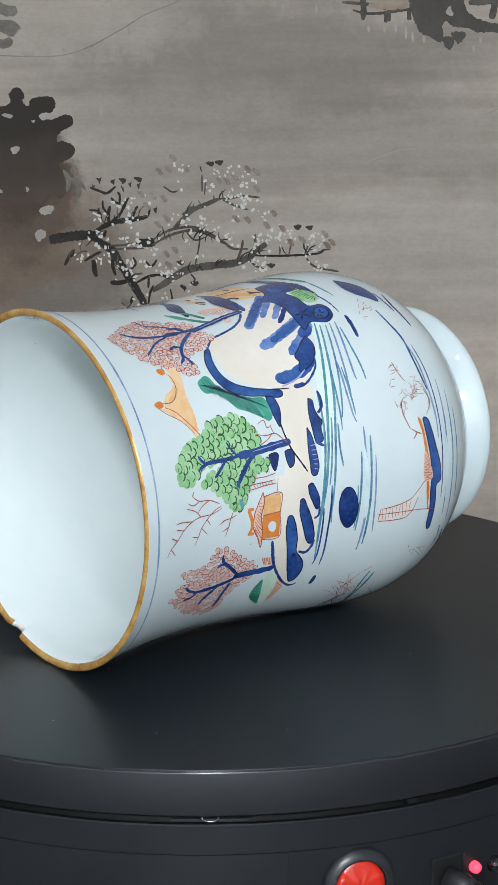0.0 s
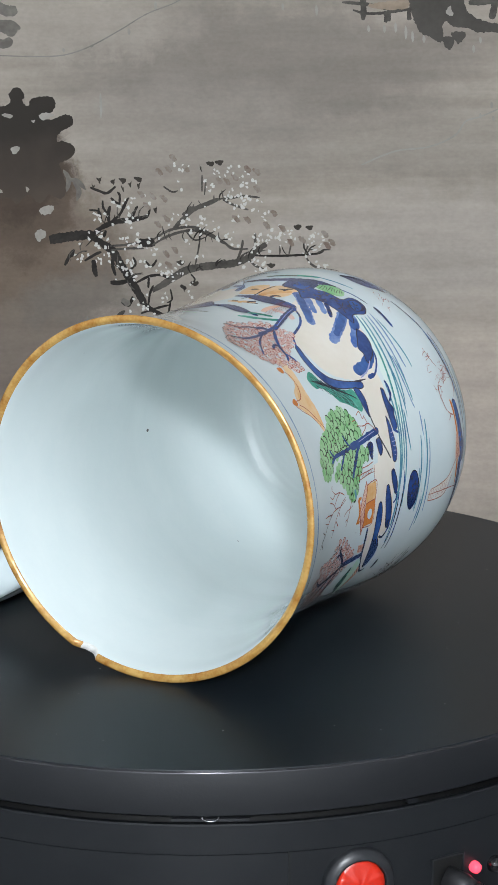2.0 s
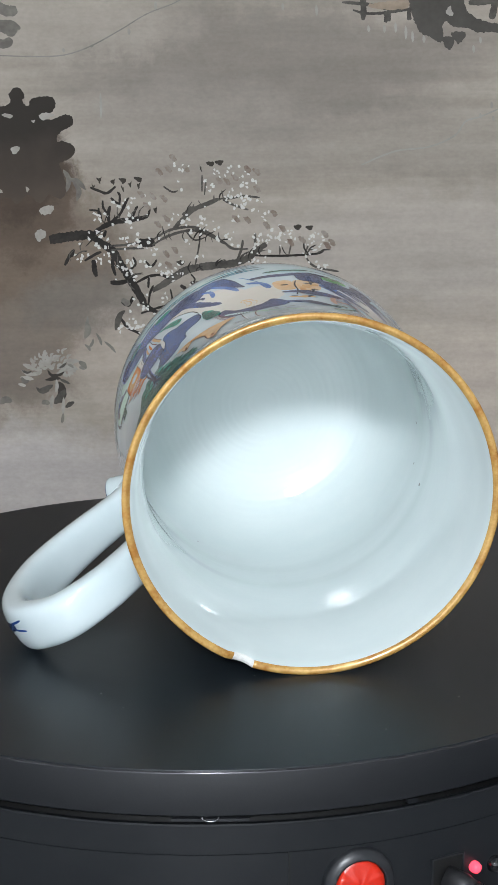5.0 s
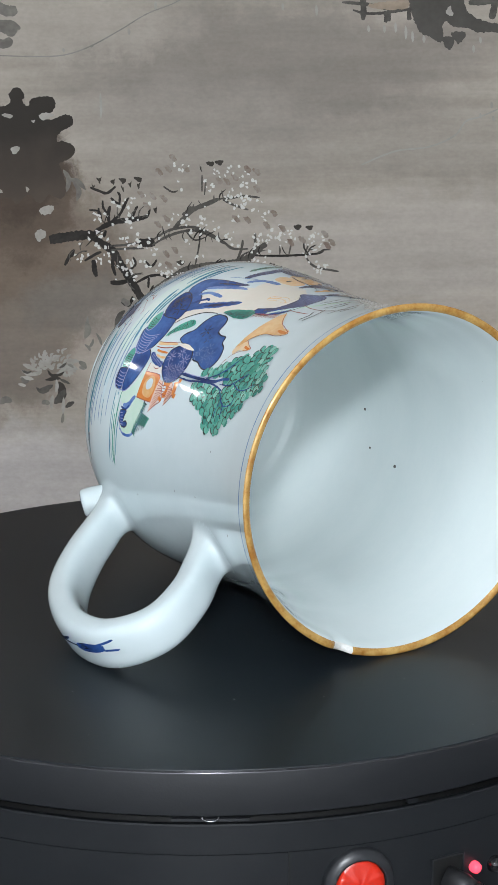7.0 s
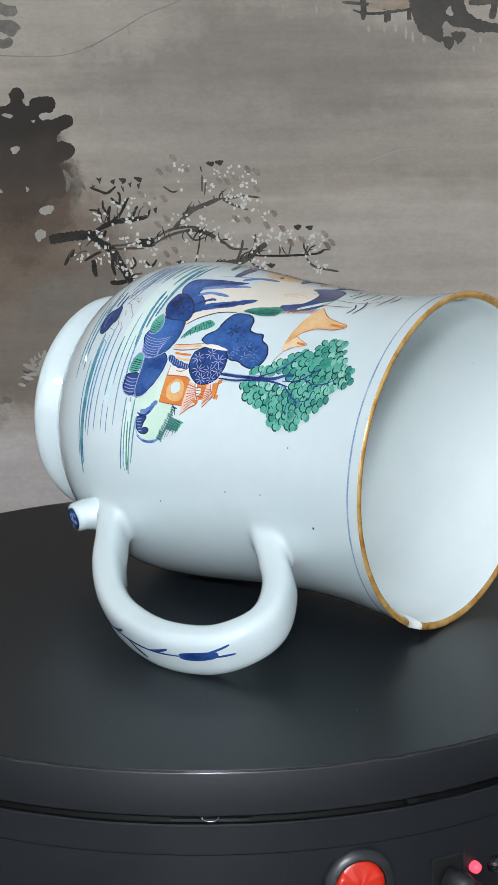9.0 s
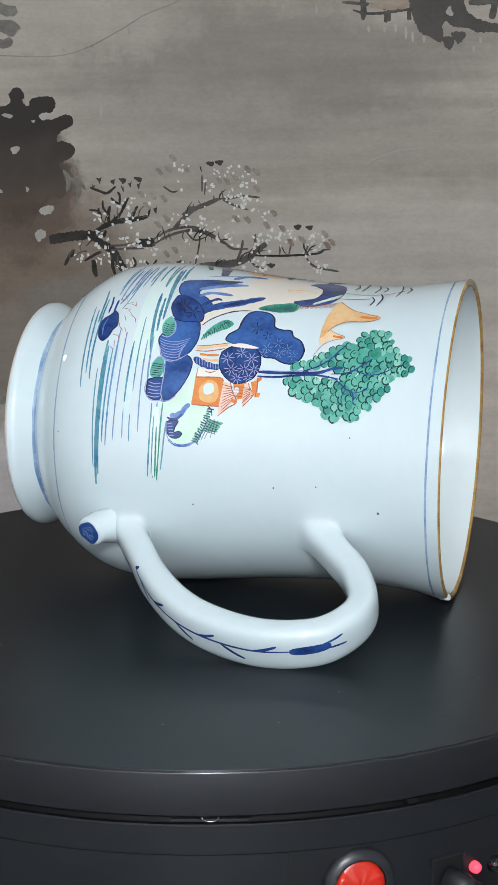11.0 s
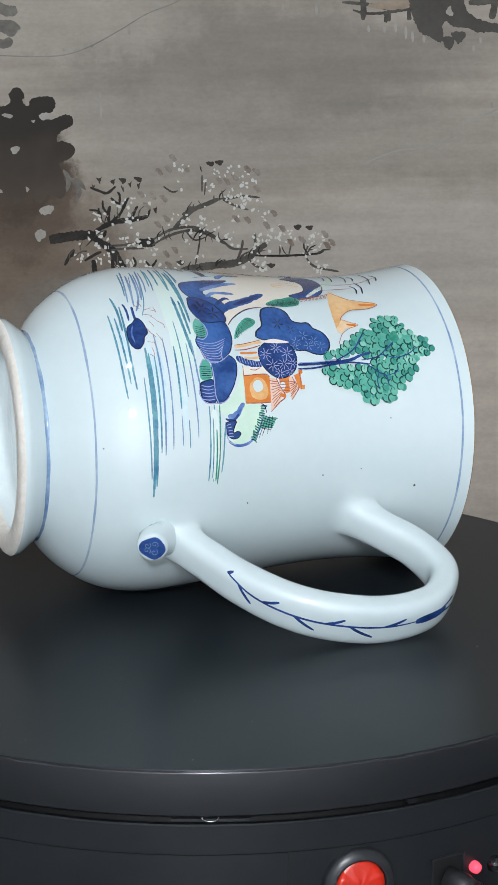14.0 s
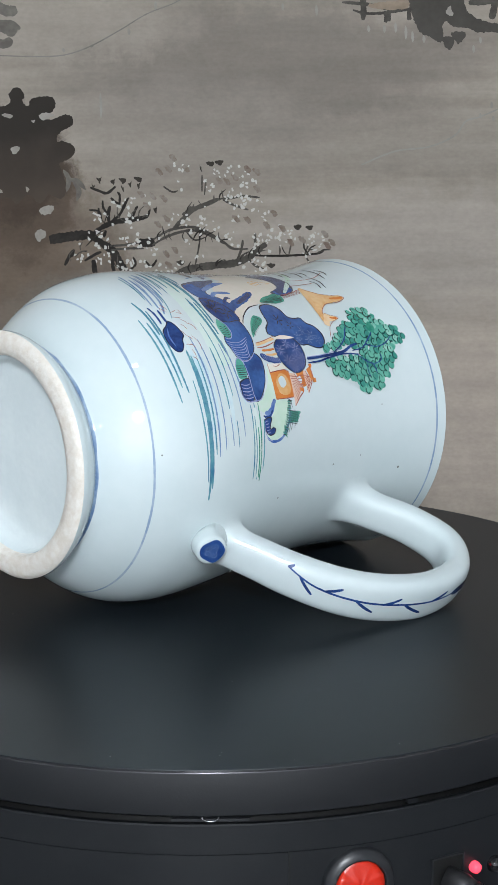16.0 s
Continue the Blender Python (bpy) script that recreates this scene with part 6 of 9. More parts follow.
motif.line(INK_LINE, 0.2, (120.6, 48.0), (120.7, 51.0))
motif.line(INK_LINE, 0.2, (121.2, 48.0), (121.4, 51.0))
motif.line(INK_LINE, 0.2, (121.8, 48.0), (121.9, 51.0))
motif.line(INK_LINE, 0.2, (122.5, 48.0), (122.5, 51.0))
motif.fill(COBALT, (124.0, 47.3), (123.2, 49.5), (123.3, 51.3), (126.5, 51.5), (129.1, 51.2), (129.0, 49.0), (127.7, 47.3))
motif.line(LILAC_LINE, 0.22, (124.5, 47.6), (124.9, 49.5), (124.6, 51.2))
motif.line(LILAC_LINE, 0.22, (125.4, 47.6), (125.8, 49.5), (125.5, 51.2))
motif.line(LILAC_LINE, 0.22, (126.4, 47.6), (126.7, 49.5), (126.5, 51.2))
motif.line(LILAC_LINE, 0.22, (127.3, 47.6), (127.6, 49.5), (127.4, 51.2))
motif.line(LILAC_LINE, 0.22, (128.2, 47.6), (128.5, 49.5), (128.3, 51.2))
motif.line(LILAC_LINE, 0.3, (104.0, 50.0), (106.3, 51.9), (109.2, 52.3), (111.1, 50.8), (110.8, 48.9), taper=0.3)
motif.line(LILAC_LINE, 0.3, (119.6, 47.7), (117.2, 49.4), (118.1, 51.3), (122.7, 51.6), (127.3, 51.5), (129.6, 52.3), taper=0.3)
motif.line(LILAC_LINE, 0.3, (124.3, 47.0), (126.9, 46.8), (129.2, 48.5), (129.4, 51.3), (129.2, 53.8), (127.7, 55.7), taper=0.3)
motif.line(LILAC_LINE, 0.28, (114.3, 49.1), (117.4, 50.4), (118.3, 52.6), (117.4, 55.2), (115.8, 57.3), taper=0.3)
motif.fill(JADE, (111.0, 60.2), (108.3, 61.0), (106.0, 62.5), (103.9, 64.4), (103.0, 66.5), (104.3, 68.3), (106.1, 67.0), (107.3, 65.0), (108.7, 62.8))
motif.line(INK_LINE, 0.17, (109.1, 60.5), (110.7, 61.4))
motif.line(INK_LINE, 0.17, (108.6, 61.1), (110.3, 61.7))
motif.line(INK_LINE, 0.17, (108.1, 61.8), (109.8, 62.0))
motif.line(INK_LINE, 0.17, (107.7, 61.9), (109.4, 62.9))
motif.line(INK_LINE, 0.17, (107.2, 62.5), (108.9, 63.3))
motif.line(INK_LINE, 0.17, (106.7, 63.2), (108.5, 63.6))
motif.line(INK_LINE, 0.17, (106.3, 63.3), (108.0, 64.5))
motif.line(INK_LINE, 0.17, (105.8, 63.9), (107.5, 64.9))
motif.line(INK_LINE, 0.17, (105.3, 64.6), (107.1, 65.2))
motif.line(INK_LINE, 0.17, (104.8, 64.7), (106.5, 66.1))
motif.line(INK_LINE, 0.17, (104.3, 65.4), (106.1, 66.5))
motif.line(INK_LINE, 0.17, (103.8, 65.4), (105.5, 67.4))
motif.line(INK_LINE, 0.17, (103.3, 66.1), (105.0, 67.7))
motif.line(INK_LINE, 0.17, (109.9, 60.8), (107.7, 61.8))
motif.line(INK_LINE, 0.17, (108.9, 62.1), (106.9, 62.3))
motif.line(INK_LINE, 0.17, (107.8, 63.5), (106.1, 62.8))
motif.line(INK_LINE, 0.17, (106.7, 64.2), (105.2, 63.9))
motif.line(INK_LINE, 0.17, (105.5, 65.6), (104.4, 64.3))
motif.line(INK_LINE, 0.17, (104.4, 67.0), (103.6, 64.8))
motif.fill(JADE, (96.8, 73.7), (94.5, 76.6), (93.4, 79.9), (92.4, 82.7), (93.4, 85.0), (96.3, 84.2), (97.5, 80.5), (97.4, 76.9))
motif.line(INK_LINE, 0.16, (96.0, 74.7), (97.6, 75.5))
motif.line(INK_LINE, 0.16, (95.8, 75.5), (97.6, 75.8))
motif.line(INK_LINE, 0.16, (95.6, 76.2), (97.6, 76.1))
motif.line(INK_LINE, 0.16, (95.4, 76.4), (97.5, 77.0))
motif.line(INK_LINE, 0.16, (95.2, 77.2), (97.4, 77.2))
motif.line(INK_LINE, 0.16, (95.0, 78.0), (97.4, 77.5))
motif.line(INK_LINE, 0.16, (94.8, 78.1), (97.3, 78.4))
motif.line(INK_LINE, 0.16, (94.6, 78.9), (97.3, 78.7))
motif.line(INK_LINE, 0.16, (94.4, 79.7), (97.3, 79.0))
motif.line(INK_LINE, 0.16, (94.2, 79.8), (97.2, 79.9))
motif.line(INK_LINE, 0.16, (94.0, 80.6), (97.2, 80.2))
motif.line(INK_LINE, 0.16, (93.9, 80.8), (97.1, 81.1))
motif.line(INK_LINE, 0.16, (93.6, 81.6), (97.1, 81.4))
motif.line(INK_LINE, 0.16, (93.4, 82.4), (97.1, 81.7))
motif.line(INK_LINE, 0.16, (93.2, 82.5), (97.0, 82.6))
motif.line(INK_LINE, 0.16, (93.0, 83.3), (97.0, 82.9))
motif.line(INK_LINE, 0.16, (92.8, 84.1), (97.0, 83.1))
motif.line(INK_LINE, 0.16, (92.6, 84.2), (96.9, 84.0))
motif.line(INK_LINE, 0.14, (97.2, 73.7), (94.7, 84.9))
motif.line(INK_LINE, 0.14, (97.4, 73.9), (95.6, 84.6))
motif.line(RED_LINE, 0.14, (93.0, 85.3), (95.1, 85.4))
motif.line(RED_LINE, 0.14, (92.8, 86.0), (95.0, 85.7))
motif.line(RED_LINE, 0.14, (92.7, 86.8), (94.9, 85.9))
motif.line(RED_LINE, 0.14, (92.6, 86.9), (94.7, 86.8))
motif.line(RED_LINE, 0.14, (92.4, 87.6), (94.6, 87.1))
motif.line(RED_LINE, 0.14, (92.3, 88.3), (94.6, 87.3))
motif.line(RED_LINE, 0.14, (92.2, 88.4), (94.4, 88.2))
motif.line(RED_LINE, 0.14, (92.0, 89.2), (94.3, 88.5))
motif.line(RED_LINE, 0.14, (91.8, 89.9), (94.2, 88.7))
motif.line(RED_LINE, 0.14, (91.7, 90.0), (94.1, 89.6))
motif.line(RED_LINE, 0.14, (91.6, 90.7), (94.0, 89.8))
motif.line(RED_LINE, 0.14, (91.5, 90.8), (93.8, 90.7))
motif.line(RED_LINE, 0.14, (91.3, 91.6), (93.7, 91.0))
motif.line(RED_LINE, 0.14, (91.2, 92.3), (93.7, 91.2))
motif.line(RED_LINE, 0.14, (91.1, 92.4), (93.5, 92.1))
motif.line(RED_LINE, 0.14, (90.9, 93.1), (93.4, 92.4))
motif.line(RED_LINE, 0.14, (90.8, 93.9), (93.3, 92.6))
motif.line(RED_LINE, 0.14, (90.7, 94.0), (93.2, 93.5))
motif.line(RED_LINE, 0.14, (90.5, 94.7), (93.1, 93.8))
motif.line(RED_LINE, 0.14, (90.4, 95.4), (93.0, 94.0))
motif.line(RED_LINE, 0.14, (90.3, 95.5), (92.9, 94.9))
motif.line(RED_LINE, 0.14, (90.2, 96.3), (92.8, 95.2))
motif.line(RED_LINE, 0.22, (93.3, 85.6), (92.2, 90.7), (90.2, 95.8))
motif.line(RED_LINE, 0.3, (83.2, 95.8), (84.1, 101.3), (83.6, 108.0), (81.0, 113.3), (80.5, 115.4))
motif.line(RED_LINE, 0.3, (87.7, 94.3), (87.5, 99.3), (87.2, 104.3))
motif.line(INK_LINE, 0.45, (72.9, 98.3), (76.3, 99.3), (79.8, 98.5), taper=1)
motif.line(INK_LINE, 0.45, (68.3, 101.0), (76.0, 101.6), (81.0, 100.6), taper=1)
motif.line(INK_LINE, 0.45, (73.4, 104.7), (78.0, 105.6), (82.3, 104.6), taper=1)
motif.line(INK_LINE, 0.45, (76.0, 107.0), (78.7, 108.0), (81.5, 107.2), taper=1)
motif.line(INK_LINE, 0.45, (74.5, 111.7), (80.3, 112.4), (85.4, 111.3), taper=1)
motif.line(INK_LINE, 0.45, (85.6, 104.5), (87.9, 105.6), (90.9, 104.8), taper=1)
motif.line(INK_LINE, 0.45, (83.0, 106.7), (86.7, 107.7), (91.0, 106.7), taper=1)
motif.line(INK_LINE, 0.45, (77.3, 114.1), (80.3, 115.1), (83.3, 114.2), taper=1)
motif.fill(PEACH_DEEP, (93.5, 94.5), (89.4, 96.1), (91.4, 98.3), (93.9, 101.2), (95.5, 104.4), (95.9, 107.6), (97.3, 108.8), (98.5, 106.2), (98.9, 102.4), (99.4, 99.2), (101.9, 96.2), (104.9, 94.7), (107.1, 93.3), (101.5, 93.3))
motif.fill(PEACH, (107.3, 93.0), (105.1, 94.4), (103.1, 95.8), (104.2, 97.4), (105.5, 100.0), (106.6, 98.2), (106.8, 95.9), (108.5, 94.5))
motif.line(ORANGE, 1.1, (96.8, 103.1), (97.2, 105.8), (97.3, 108.4), taper=1)
motif.line(ORANGE, 0.8, (105.1, 96.7), (105.5, 98.3), (105.5, 99.7), taper=1)
motif.line(RED_LINE, 0.2, (89.4, 96.1), (93.6, 100.4), (95.5, 105.2), (97.3, 108.9), (99.0, 105.2), (99.2, 100.0), (101.4, 96.6), (103.8, 95.1), taper=0.2)
motif.line(RED_LINE, 0.18, (103.1, 95.8), (104.2, 97.7), (105.5, 100.2), (106.8, 97.1), (108.7, 94.5), (110.8, 93.2), (112.4, 92.4), taper=0.2)

# cobalt pine with jade green crown
motif = Motif("painted_pine", "cobalt pine with jade green crown")
motif.fill(BRIGHT_COBALT, (109.9, 67.0), (107.9, 67.7), (105.6, 69.9), (102.3, 70.4), (99.1, 71.7), (98.0, 74.0), (98.2, 77.2), (100.2, 79.1), (103.4, 79.9), (104.3, 82.2), (104.3, 84.7), (106.4, 85.8), (107.8, 88.1), (110.7, 89.5), (113.8, 88.9), (115.6, 86.6), (115.3, 83.8), (114.3, 81.5), (114.3, 79.1), (113.3, 77.0), (111.2, 74.9), (110.6, 72.0), (110.8, 69.1))
motif.line(INK_LINE, 0.45, (109.9, 67.0), (107.9, 67.7), (105.6, 69.9), (102.3, 70.4), (99.1, 71.7), (98.0, 74.0), (98.2, 77.2), (100.2, 79.1), (103.4, 79.9), (104.3, 82.2), (104.3, 84.7), (106.4, 85.8), (107.8, 88.1), (110.7, 89.5), (113.8, 88.9), (115.6, 86.6), (115.3, 83.8), (114.3, 81.5), (114.3, 79.1), taper=0.2)
motif.line(INK_LINE, 0.3, (104.8, 75.3), (105.2, 76.9))
motif.line(INK_LINE, 0.3, (105.1, 75.1), (106.9, 75.4))
motif.line(INK_LINE, 0.3, (105.0, 74.8), (106.4, 73.6))
motif.line(INK_LINE, 0.3, (104.6, 74.7), (104.2, 73.2))
motif.line(INK_LINE, 0.3, (104.3, 75.0), (102.4, 74.7))
motif.line(INK_LINE, 0.3, (104.4, 75.3), (102.9, 76.5))
motif.line(INK_LINE, 0.25, (107.1, 78.8), (107.8, 79.7))
motif.line(INK_LINE, 0.25, (107.3, 78.4), (108.5, 78.0))
motif.line(INK_LINE, 0.25, (107.0, 78.2), (107.1, 77.1))
motif.line(INK_LINE, 0.25, (106.5, 78.4), (105.4, 78.1))
motif.line(INK_LINE, 0.25, (106.7, 78.8), (105.8, 79.7))
motif.line(BLUE_LINE, 0.14, (111.0, 78.9), (110.3, 77.9))
motif.line(BLUE_LINE, 0.14, (110.9, 79.2), (109.5, 79.5))
motif.line(BLUE_LINE, 0.14, (111.1, 79.5), (110.5, 80.7))
motif.line(BLUE_LINE, 0.14, (111.5, 79.4), (112.3, 80.4))
motif.line(BLUE_LINE, 0.14, (111.6, 79.1), (113.0, 78.9))
motif.line(BLUE_LINE, 0.14, (111.4, 78.9), (112.0, 77.7))
motif.line(BLUE_LINE, 0.14, (108.8, 81.8), (107.6, 81.2))
motif.line(BLUE_LINE, 0.14, (108.8, 82.1), (107.5, 82.8))
motif.line(BLUE_LINE, 0.14, (109.1, 82.3), (109.0, 83.6))
motif.line(BLUE_LINE, 0.14, (109.5, 82.1), (110.6, 82.8))
motif.line(BLUE_LINE, 0.14, (109.5, 81.8), (110.8, 81.2))
motif.line(BLUE_LINE, 0.14, (109.2, 81.6), (109.3, 80.4))
motif.line(BLUE_LINE, 0.14, (110.6, 84.7), (109.2, 84.5))
motif.line(BLUE_LINE, 0.14, (110.7, 85.0), (109.7, 86.0))
motif.line(BLUE_LINE, 0.14, (111.1, 85.1), (111.4, 86.3))
motif.line(BLUE_LINE, 0.14, (111.3, 84.8), (112.6, 85.0))
motif.line(BLUE_LINE, 0.14, (111.2, 84.5), (112.2, 83.5))
motif.line(BLUE_LINE, 0.14, (110.8, 84.5), (110.5, 83.3))
motif.line(BLUE_LINE, 0.14, (112.4, 86.7), (111.1, 86.8))
motif.line(BLUE_LINE, 0.14, (112.6, 86.9), (111.9, 88.1))
motif.line(BLUE_LINE, 0.14, (113.0, 86.9), (113.6, 88.0))
motif.line(BLUE_LINE, 0.14, (113.2, 86.6), (114.5, 86.5))
motif.line(BLUE_LINE, 0.14, (113.0, 86.4), (113.6, 85.2))
motif.line(BLUE_LINE, 0.14, (112.6, 86.4), (111.9, 85.3))
motif.line(BLUE_LINE, 0.14, (112.3, 82.7), (111.1, 82.2))
motif.line(BLUE_LINE, 0.14, (112.3, 83.0), (111.1, 83.8))
motif.line(BLUE_LINE, 0.14, (112.6, 83.1), (112.7, 84.4))
motif.line(BLUE_LINE, 0.14, (112.9, 82.9), (114.1, 83.4))
motif.line(BLUE_LINE, 0.14, (112.9, 82.6), (114.0, 81.9))
motif.line(BLUE_LINE, 0.14, (112.6, 82.5), (112.5, 81.2))
motif.line(BLUE_LINE, 0.14, (113.0, 78.1), (112.4, 77.0))
motif.line(BLUE_LINE, 0.14, (112.8, 78.3), (111.5, 78.4))
motif.line(BLUE_LINE, 0.14, (113.0, 78.6), (112.4, 79.8))
motif.line(BLUE_LINE, 0.14, (113.4, 78.6), (114.0, 79.6))
motif.line(BLUE_LINE, 0.14, (113.6, 78.3), (114.9, 78.2))
motif.line(BLUE_LINE, 0.14, (113.4, 78.0), (114.0, 76.9))
motif.fill(COBALT, (114.0, 66.8), (112.2, 68.8), (111.0, 71.7), (111.5, 75.2), (113.3, 77.4), (116.5, 78.1), (120.0, 77.2), (122.1, 75.0), (122.9, 71.8), (121.7, 69.3), (119.6, 67.4), (116.8, 66.5))
motif.line(LILAC_LINE, 0.21, (115.8, 69.0), (116.6, 70.2))
motif.line(LILAC_LINE, 0.21, (115.9, 68.7), (117.4, 69.0))
motif.line(LILAC_LINE, 0.21, (115.9, 68.5), (117.2, 67.6))
motif.line(LILAC_LINE, 0.21, (115.7, 68.4), (116.0, 66.8))
motif.line(LILAC_LINE, 0.21, (115.4, 68.4), (114.6, 67.2))
motif.line(LILAC_LINE, 0.21, (115.3, 68.7), (113.7, 68.4))
motif.line(LILAC_LINE, 0.21, (115.3, 68.9), (114.0, 69.9))
motif.line(LILAC_LINE, 0.21, (115.5, 69.0), (115.2, 70.6))
motif.line(LILAC_LINE, 0.21, (113.9, 72.3), (115.3, 72.7))
motif.line(LILAC_LINE, 0.21, (113.9, 72.1), (115.2, 71.4))
motif.line(LILAC_LINE, 0.21, (113.7, 71.9), (114.2, 70.5))
motif.line(LILAC_LINE, 0.21, (113.4, 72.0), (112.8, 70.7))
motif.line(LILAC_LINE, 0.21, (113.2, 72.2), (111.8, 71.8))
motif.line(LILAC_LINE, 0.21, (113.2, 72.4), (111.9, 73.1))
motif.line(LILAC_LINE, 0.21, (113.5, 72.5), (113.0, 73.9))
motif.line(LILAC_LINE, 0.21, (113.7, 72.5), (114.4, 73.8))
motif.line(LILAC_LINE, 0.21, (115.5, 75.3), (117.2, 74.7))
motif.line(LILAC_LINE, 0.21, (115.4, 75.1), (116.2, 73.5))
motif.line(LILAC_LINE, 0.21, (115.1, 75.1), (114.6, 73.4))
motif.line(LILAC_LINE, 0.21, (114.9, 75.3), (113.3, 74.5))
motif.line(LILAC_LINE, 0.21, (114.8, 75.5), (113.1, 76.1))
motif.line(LILAC_LINE, 0.21, (115.0, 75.7), (114.1, 77.3))
motif.line(LILAC_LINE, 0.21, (115.3, 75.7), (115.8, 77.3))
motif.line(LILAC_LINE, 0.21, (115.5, 75.5), (117.0, 76.3))
motif.line(LILAC_LINE, 0.21, (119.2, 70.4), (120.5, 71.4))
motif.line(LILAC_LINE, 0.21, (119.3, 70.2), (120.9, 69.9))
motif.line(LILAC_LINE, 0.21, (119.2, 70.0), (120.2, 68.6))
motif.line(LILAC_LINE, 0.21, (118.9, 69.9), (118.8, 68.2))
motif.line(LILAC_LINE, 0.21, (118.7, 70.1), (117.4, 69.0))
motif.line(LILAC_LINE, 0.21, (118.6, 70.3), (117.0, 70.6))
motif.line(LILAC_LINE, 0.21, (118.8, 70.5), (117.7, 71.9))
motif.line(LILAC_LINE, 0.21, (119.0, 70.6), (119.2, 72.3))
motif.line(LILAC_LINE, 0.21, (118.8, 73.7), (120.3, 73.7))
motif.line(LILAC_LINE, 0.21, (118.7, 73.5), (119.8, 72.3))
motif.line(LILAC_LINE, 0.21, (118.5, 73.4), (118.5, 71.8))
motif.line(LILAC_LINE, 0.21, (118.2, 73.5), (117.2, 72.4))
motif.line(LILAC_LINE, 0.21, (118.1, 73.8), (116.6, 73.8))
motif.line(LILAC_LINE, 0.21, (118.2, 74.0), (117.1, 75.1))
motif.line(LILAC_LINE, 0.21, (118.4, 74.1), (118.4, 75.6))
motif.line(LILAC_LINE, 0.21, (118.7, 74.0), (119.7, 75.0))
motif.line(LILAC_LINE, 0.21, (118.6, 76.4), (119.7, 75.7))
motif.line(LILAC_LINE, 0.21, (118.4, 76.3), (118.7, 75.0))
motif.line(LILAC_LINE, 0.21, (118.1, 76.3), (117.5, 75.3))
motif.line(LILAC_LINE, 0.21, (118.0, 76.5), (116.8, 76.3))
motif.line(LILAC_LINE, 0.21, (118.0, 76.8), (116.9, 77.5))
motif.line(LILAC_LINE, 0.21, (118.2, 76.9), (117.9, 78.2))
motif.line(LILAC_LINE, 0.21, (118.5, 76.9), (119.1, 77.9))
motif.line(LILAC_LINE, 0.21, (118.6, 76.7), (119.8, 76.9))
motif.line(LILAC_LINE, 0.21, (121.7, 72.2), (123.0, 72.6))
motif.line(LILAC_LINE, 0.21, (121.7, 72.0), (122.9, 71.2))
motif.line(LILAC_LINE, 0.21, (121.5, 71.8), (121.9, 70.4))
motif.line(LILAC_LINE, 0.21, (121.3, 71.8), (120.7, 70.6))
motif.line(LILAC_LINE, 0.21, (121.1, 72.0), (119.8, 71.7))
motif.line(LILAC_LINE, 0.21, (121.1, 72.3), (119.9, 73.0))
motif.line(LILAC_LINE, 0.21, (121.3, 72.4), (120.9, 73.8))
motif.line(LILAC_LINE, 0.21, (121.6, 72.4), (122.1, 73.6))
motif.line(LILAC_LINE, 0.21, (121.3, 75.2), (122.2, 74.8))
motif.line(LILAC_LINE, 0.21, (121.1, 75.0), (121.6, 74.0))
motif.line(LILAC_LINE, 0.21, (120.8, 75.0), (120.6, 73.9))
motif.line(LILAC_LINE, 0.21, (120.6, 75.2), (119.7, 74.7))
motif.line(LILAC_LINE, 0.21, (120.6, 75.4), (119.6, 75.8))
motif.line(LILAC_LINE, 0.21, (120.8, 75.6), (120.3, 76.6))
motif.line(LILAC_LINE, 0.21, (121.0, 75.6), (121.3, 76.6))
motif.line(LILAC_LINE, 0.21, (121.2, 75.4), (122.1, 75.9))
motif.fill(CREAM, (111.5, 68.1), (110.6, 72.0), (111.0, 74.9), (111.6, 76.8), (112.0, 73.6), (111.9, 69.6))
motif.line(PEACH, 0.8, (113.6, 59.4), (113.0, 62.4), (112.2, 65.6), (111.7, 68.1), taper=0.3)
motif.line(RED_LINE, 0.22, (113.0, 59.4), (112.5, 62.4), (111.7, 65.6), (110.9, 68.5))
motif.line(RED_LINE, 0.3, (114.5, 59.4), (114.3, 62.4), (113.5, 65.6), (112.8, 67.5))
motif.line(ORANGE, 0.7, (115.4, 60.8), (115.4, 63.2), (115.1, 66.2), taper=1)
motif.line(PEACH, 0.7, (116.7, 61.7), (116.9, 64.2), (116.6, 66.5), taper=1)
motif.line(COBALT, 1.9, (116.5, 59.3), (117.9, 61.5), (118.6, 64.2), (118.8, 67.1), taper=0.5)
motif.line(LILAC_LINE, 0.2, (116.3, 60.1), (118.3, 60.4))
motif.line(LILAC_LINE, 0.2, (116.5, 60.9), (118.5, 61.2))
motif.line(LILAC_LINE, 0.2, (116.8, 61.7), (118.7, 62.0))
motif.line(LILAC_LINE, 0.2, (117.0, 62.5), (118.8, 62.8))
motif.line(LILAC_LINE, 0.2, (117.2, 63.3), (119.0, 63.6))
motif.line(LILAC_LINE, 0.2, (117.4, 64.1), (119.2, 64.4))
motif.line(LILAC_LINE, 0.2, (117.7, 64.9), (119.4, 65.2))
motif.line(LILAC_LINE, 0.2, (117.9, 65.7), (119.5, 66.0))
motif.line(LILAC_LINE, 0.2, (118.1, 66.4), (119.7, 66.7))
motif.crown(60, 2.5, 11, (116.9, 86.7), (115.3, 89.4), (113.5, 92.7), (111.7, 95.7), (109.1, 98.4), (107.6, 101.0), (107.2, 103.5), (104.4, 104.8), (102.9, 107.8), (103.3, 111.0), (104.8, 113.4), (107.9, 114.1), (109.4, 116.1), (111.1, 118.0), (113.1, 119.8), (115.6, 120.8), (117.3, 119.5), (118.3, 115.5), (118.1, 110.0), (117.7, 105.3), (116.7, 100.6), (115.9, 95.8), (116.7, 91.0))
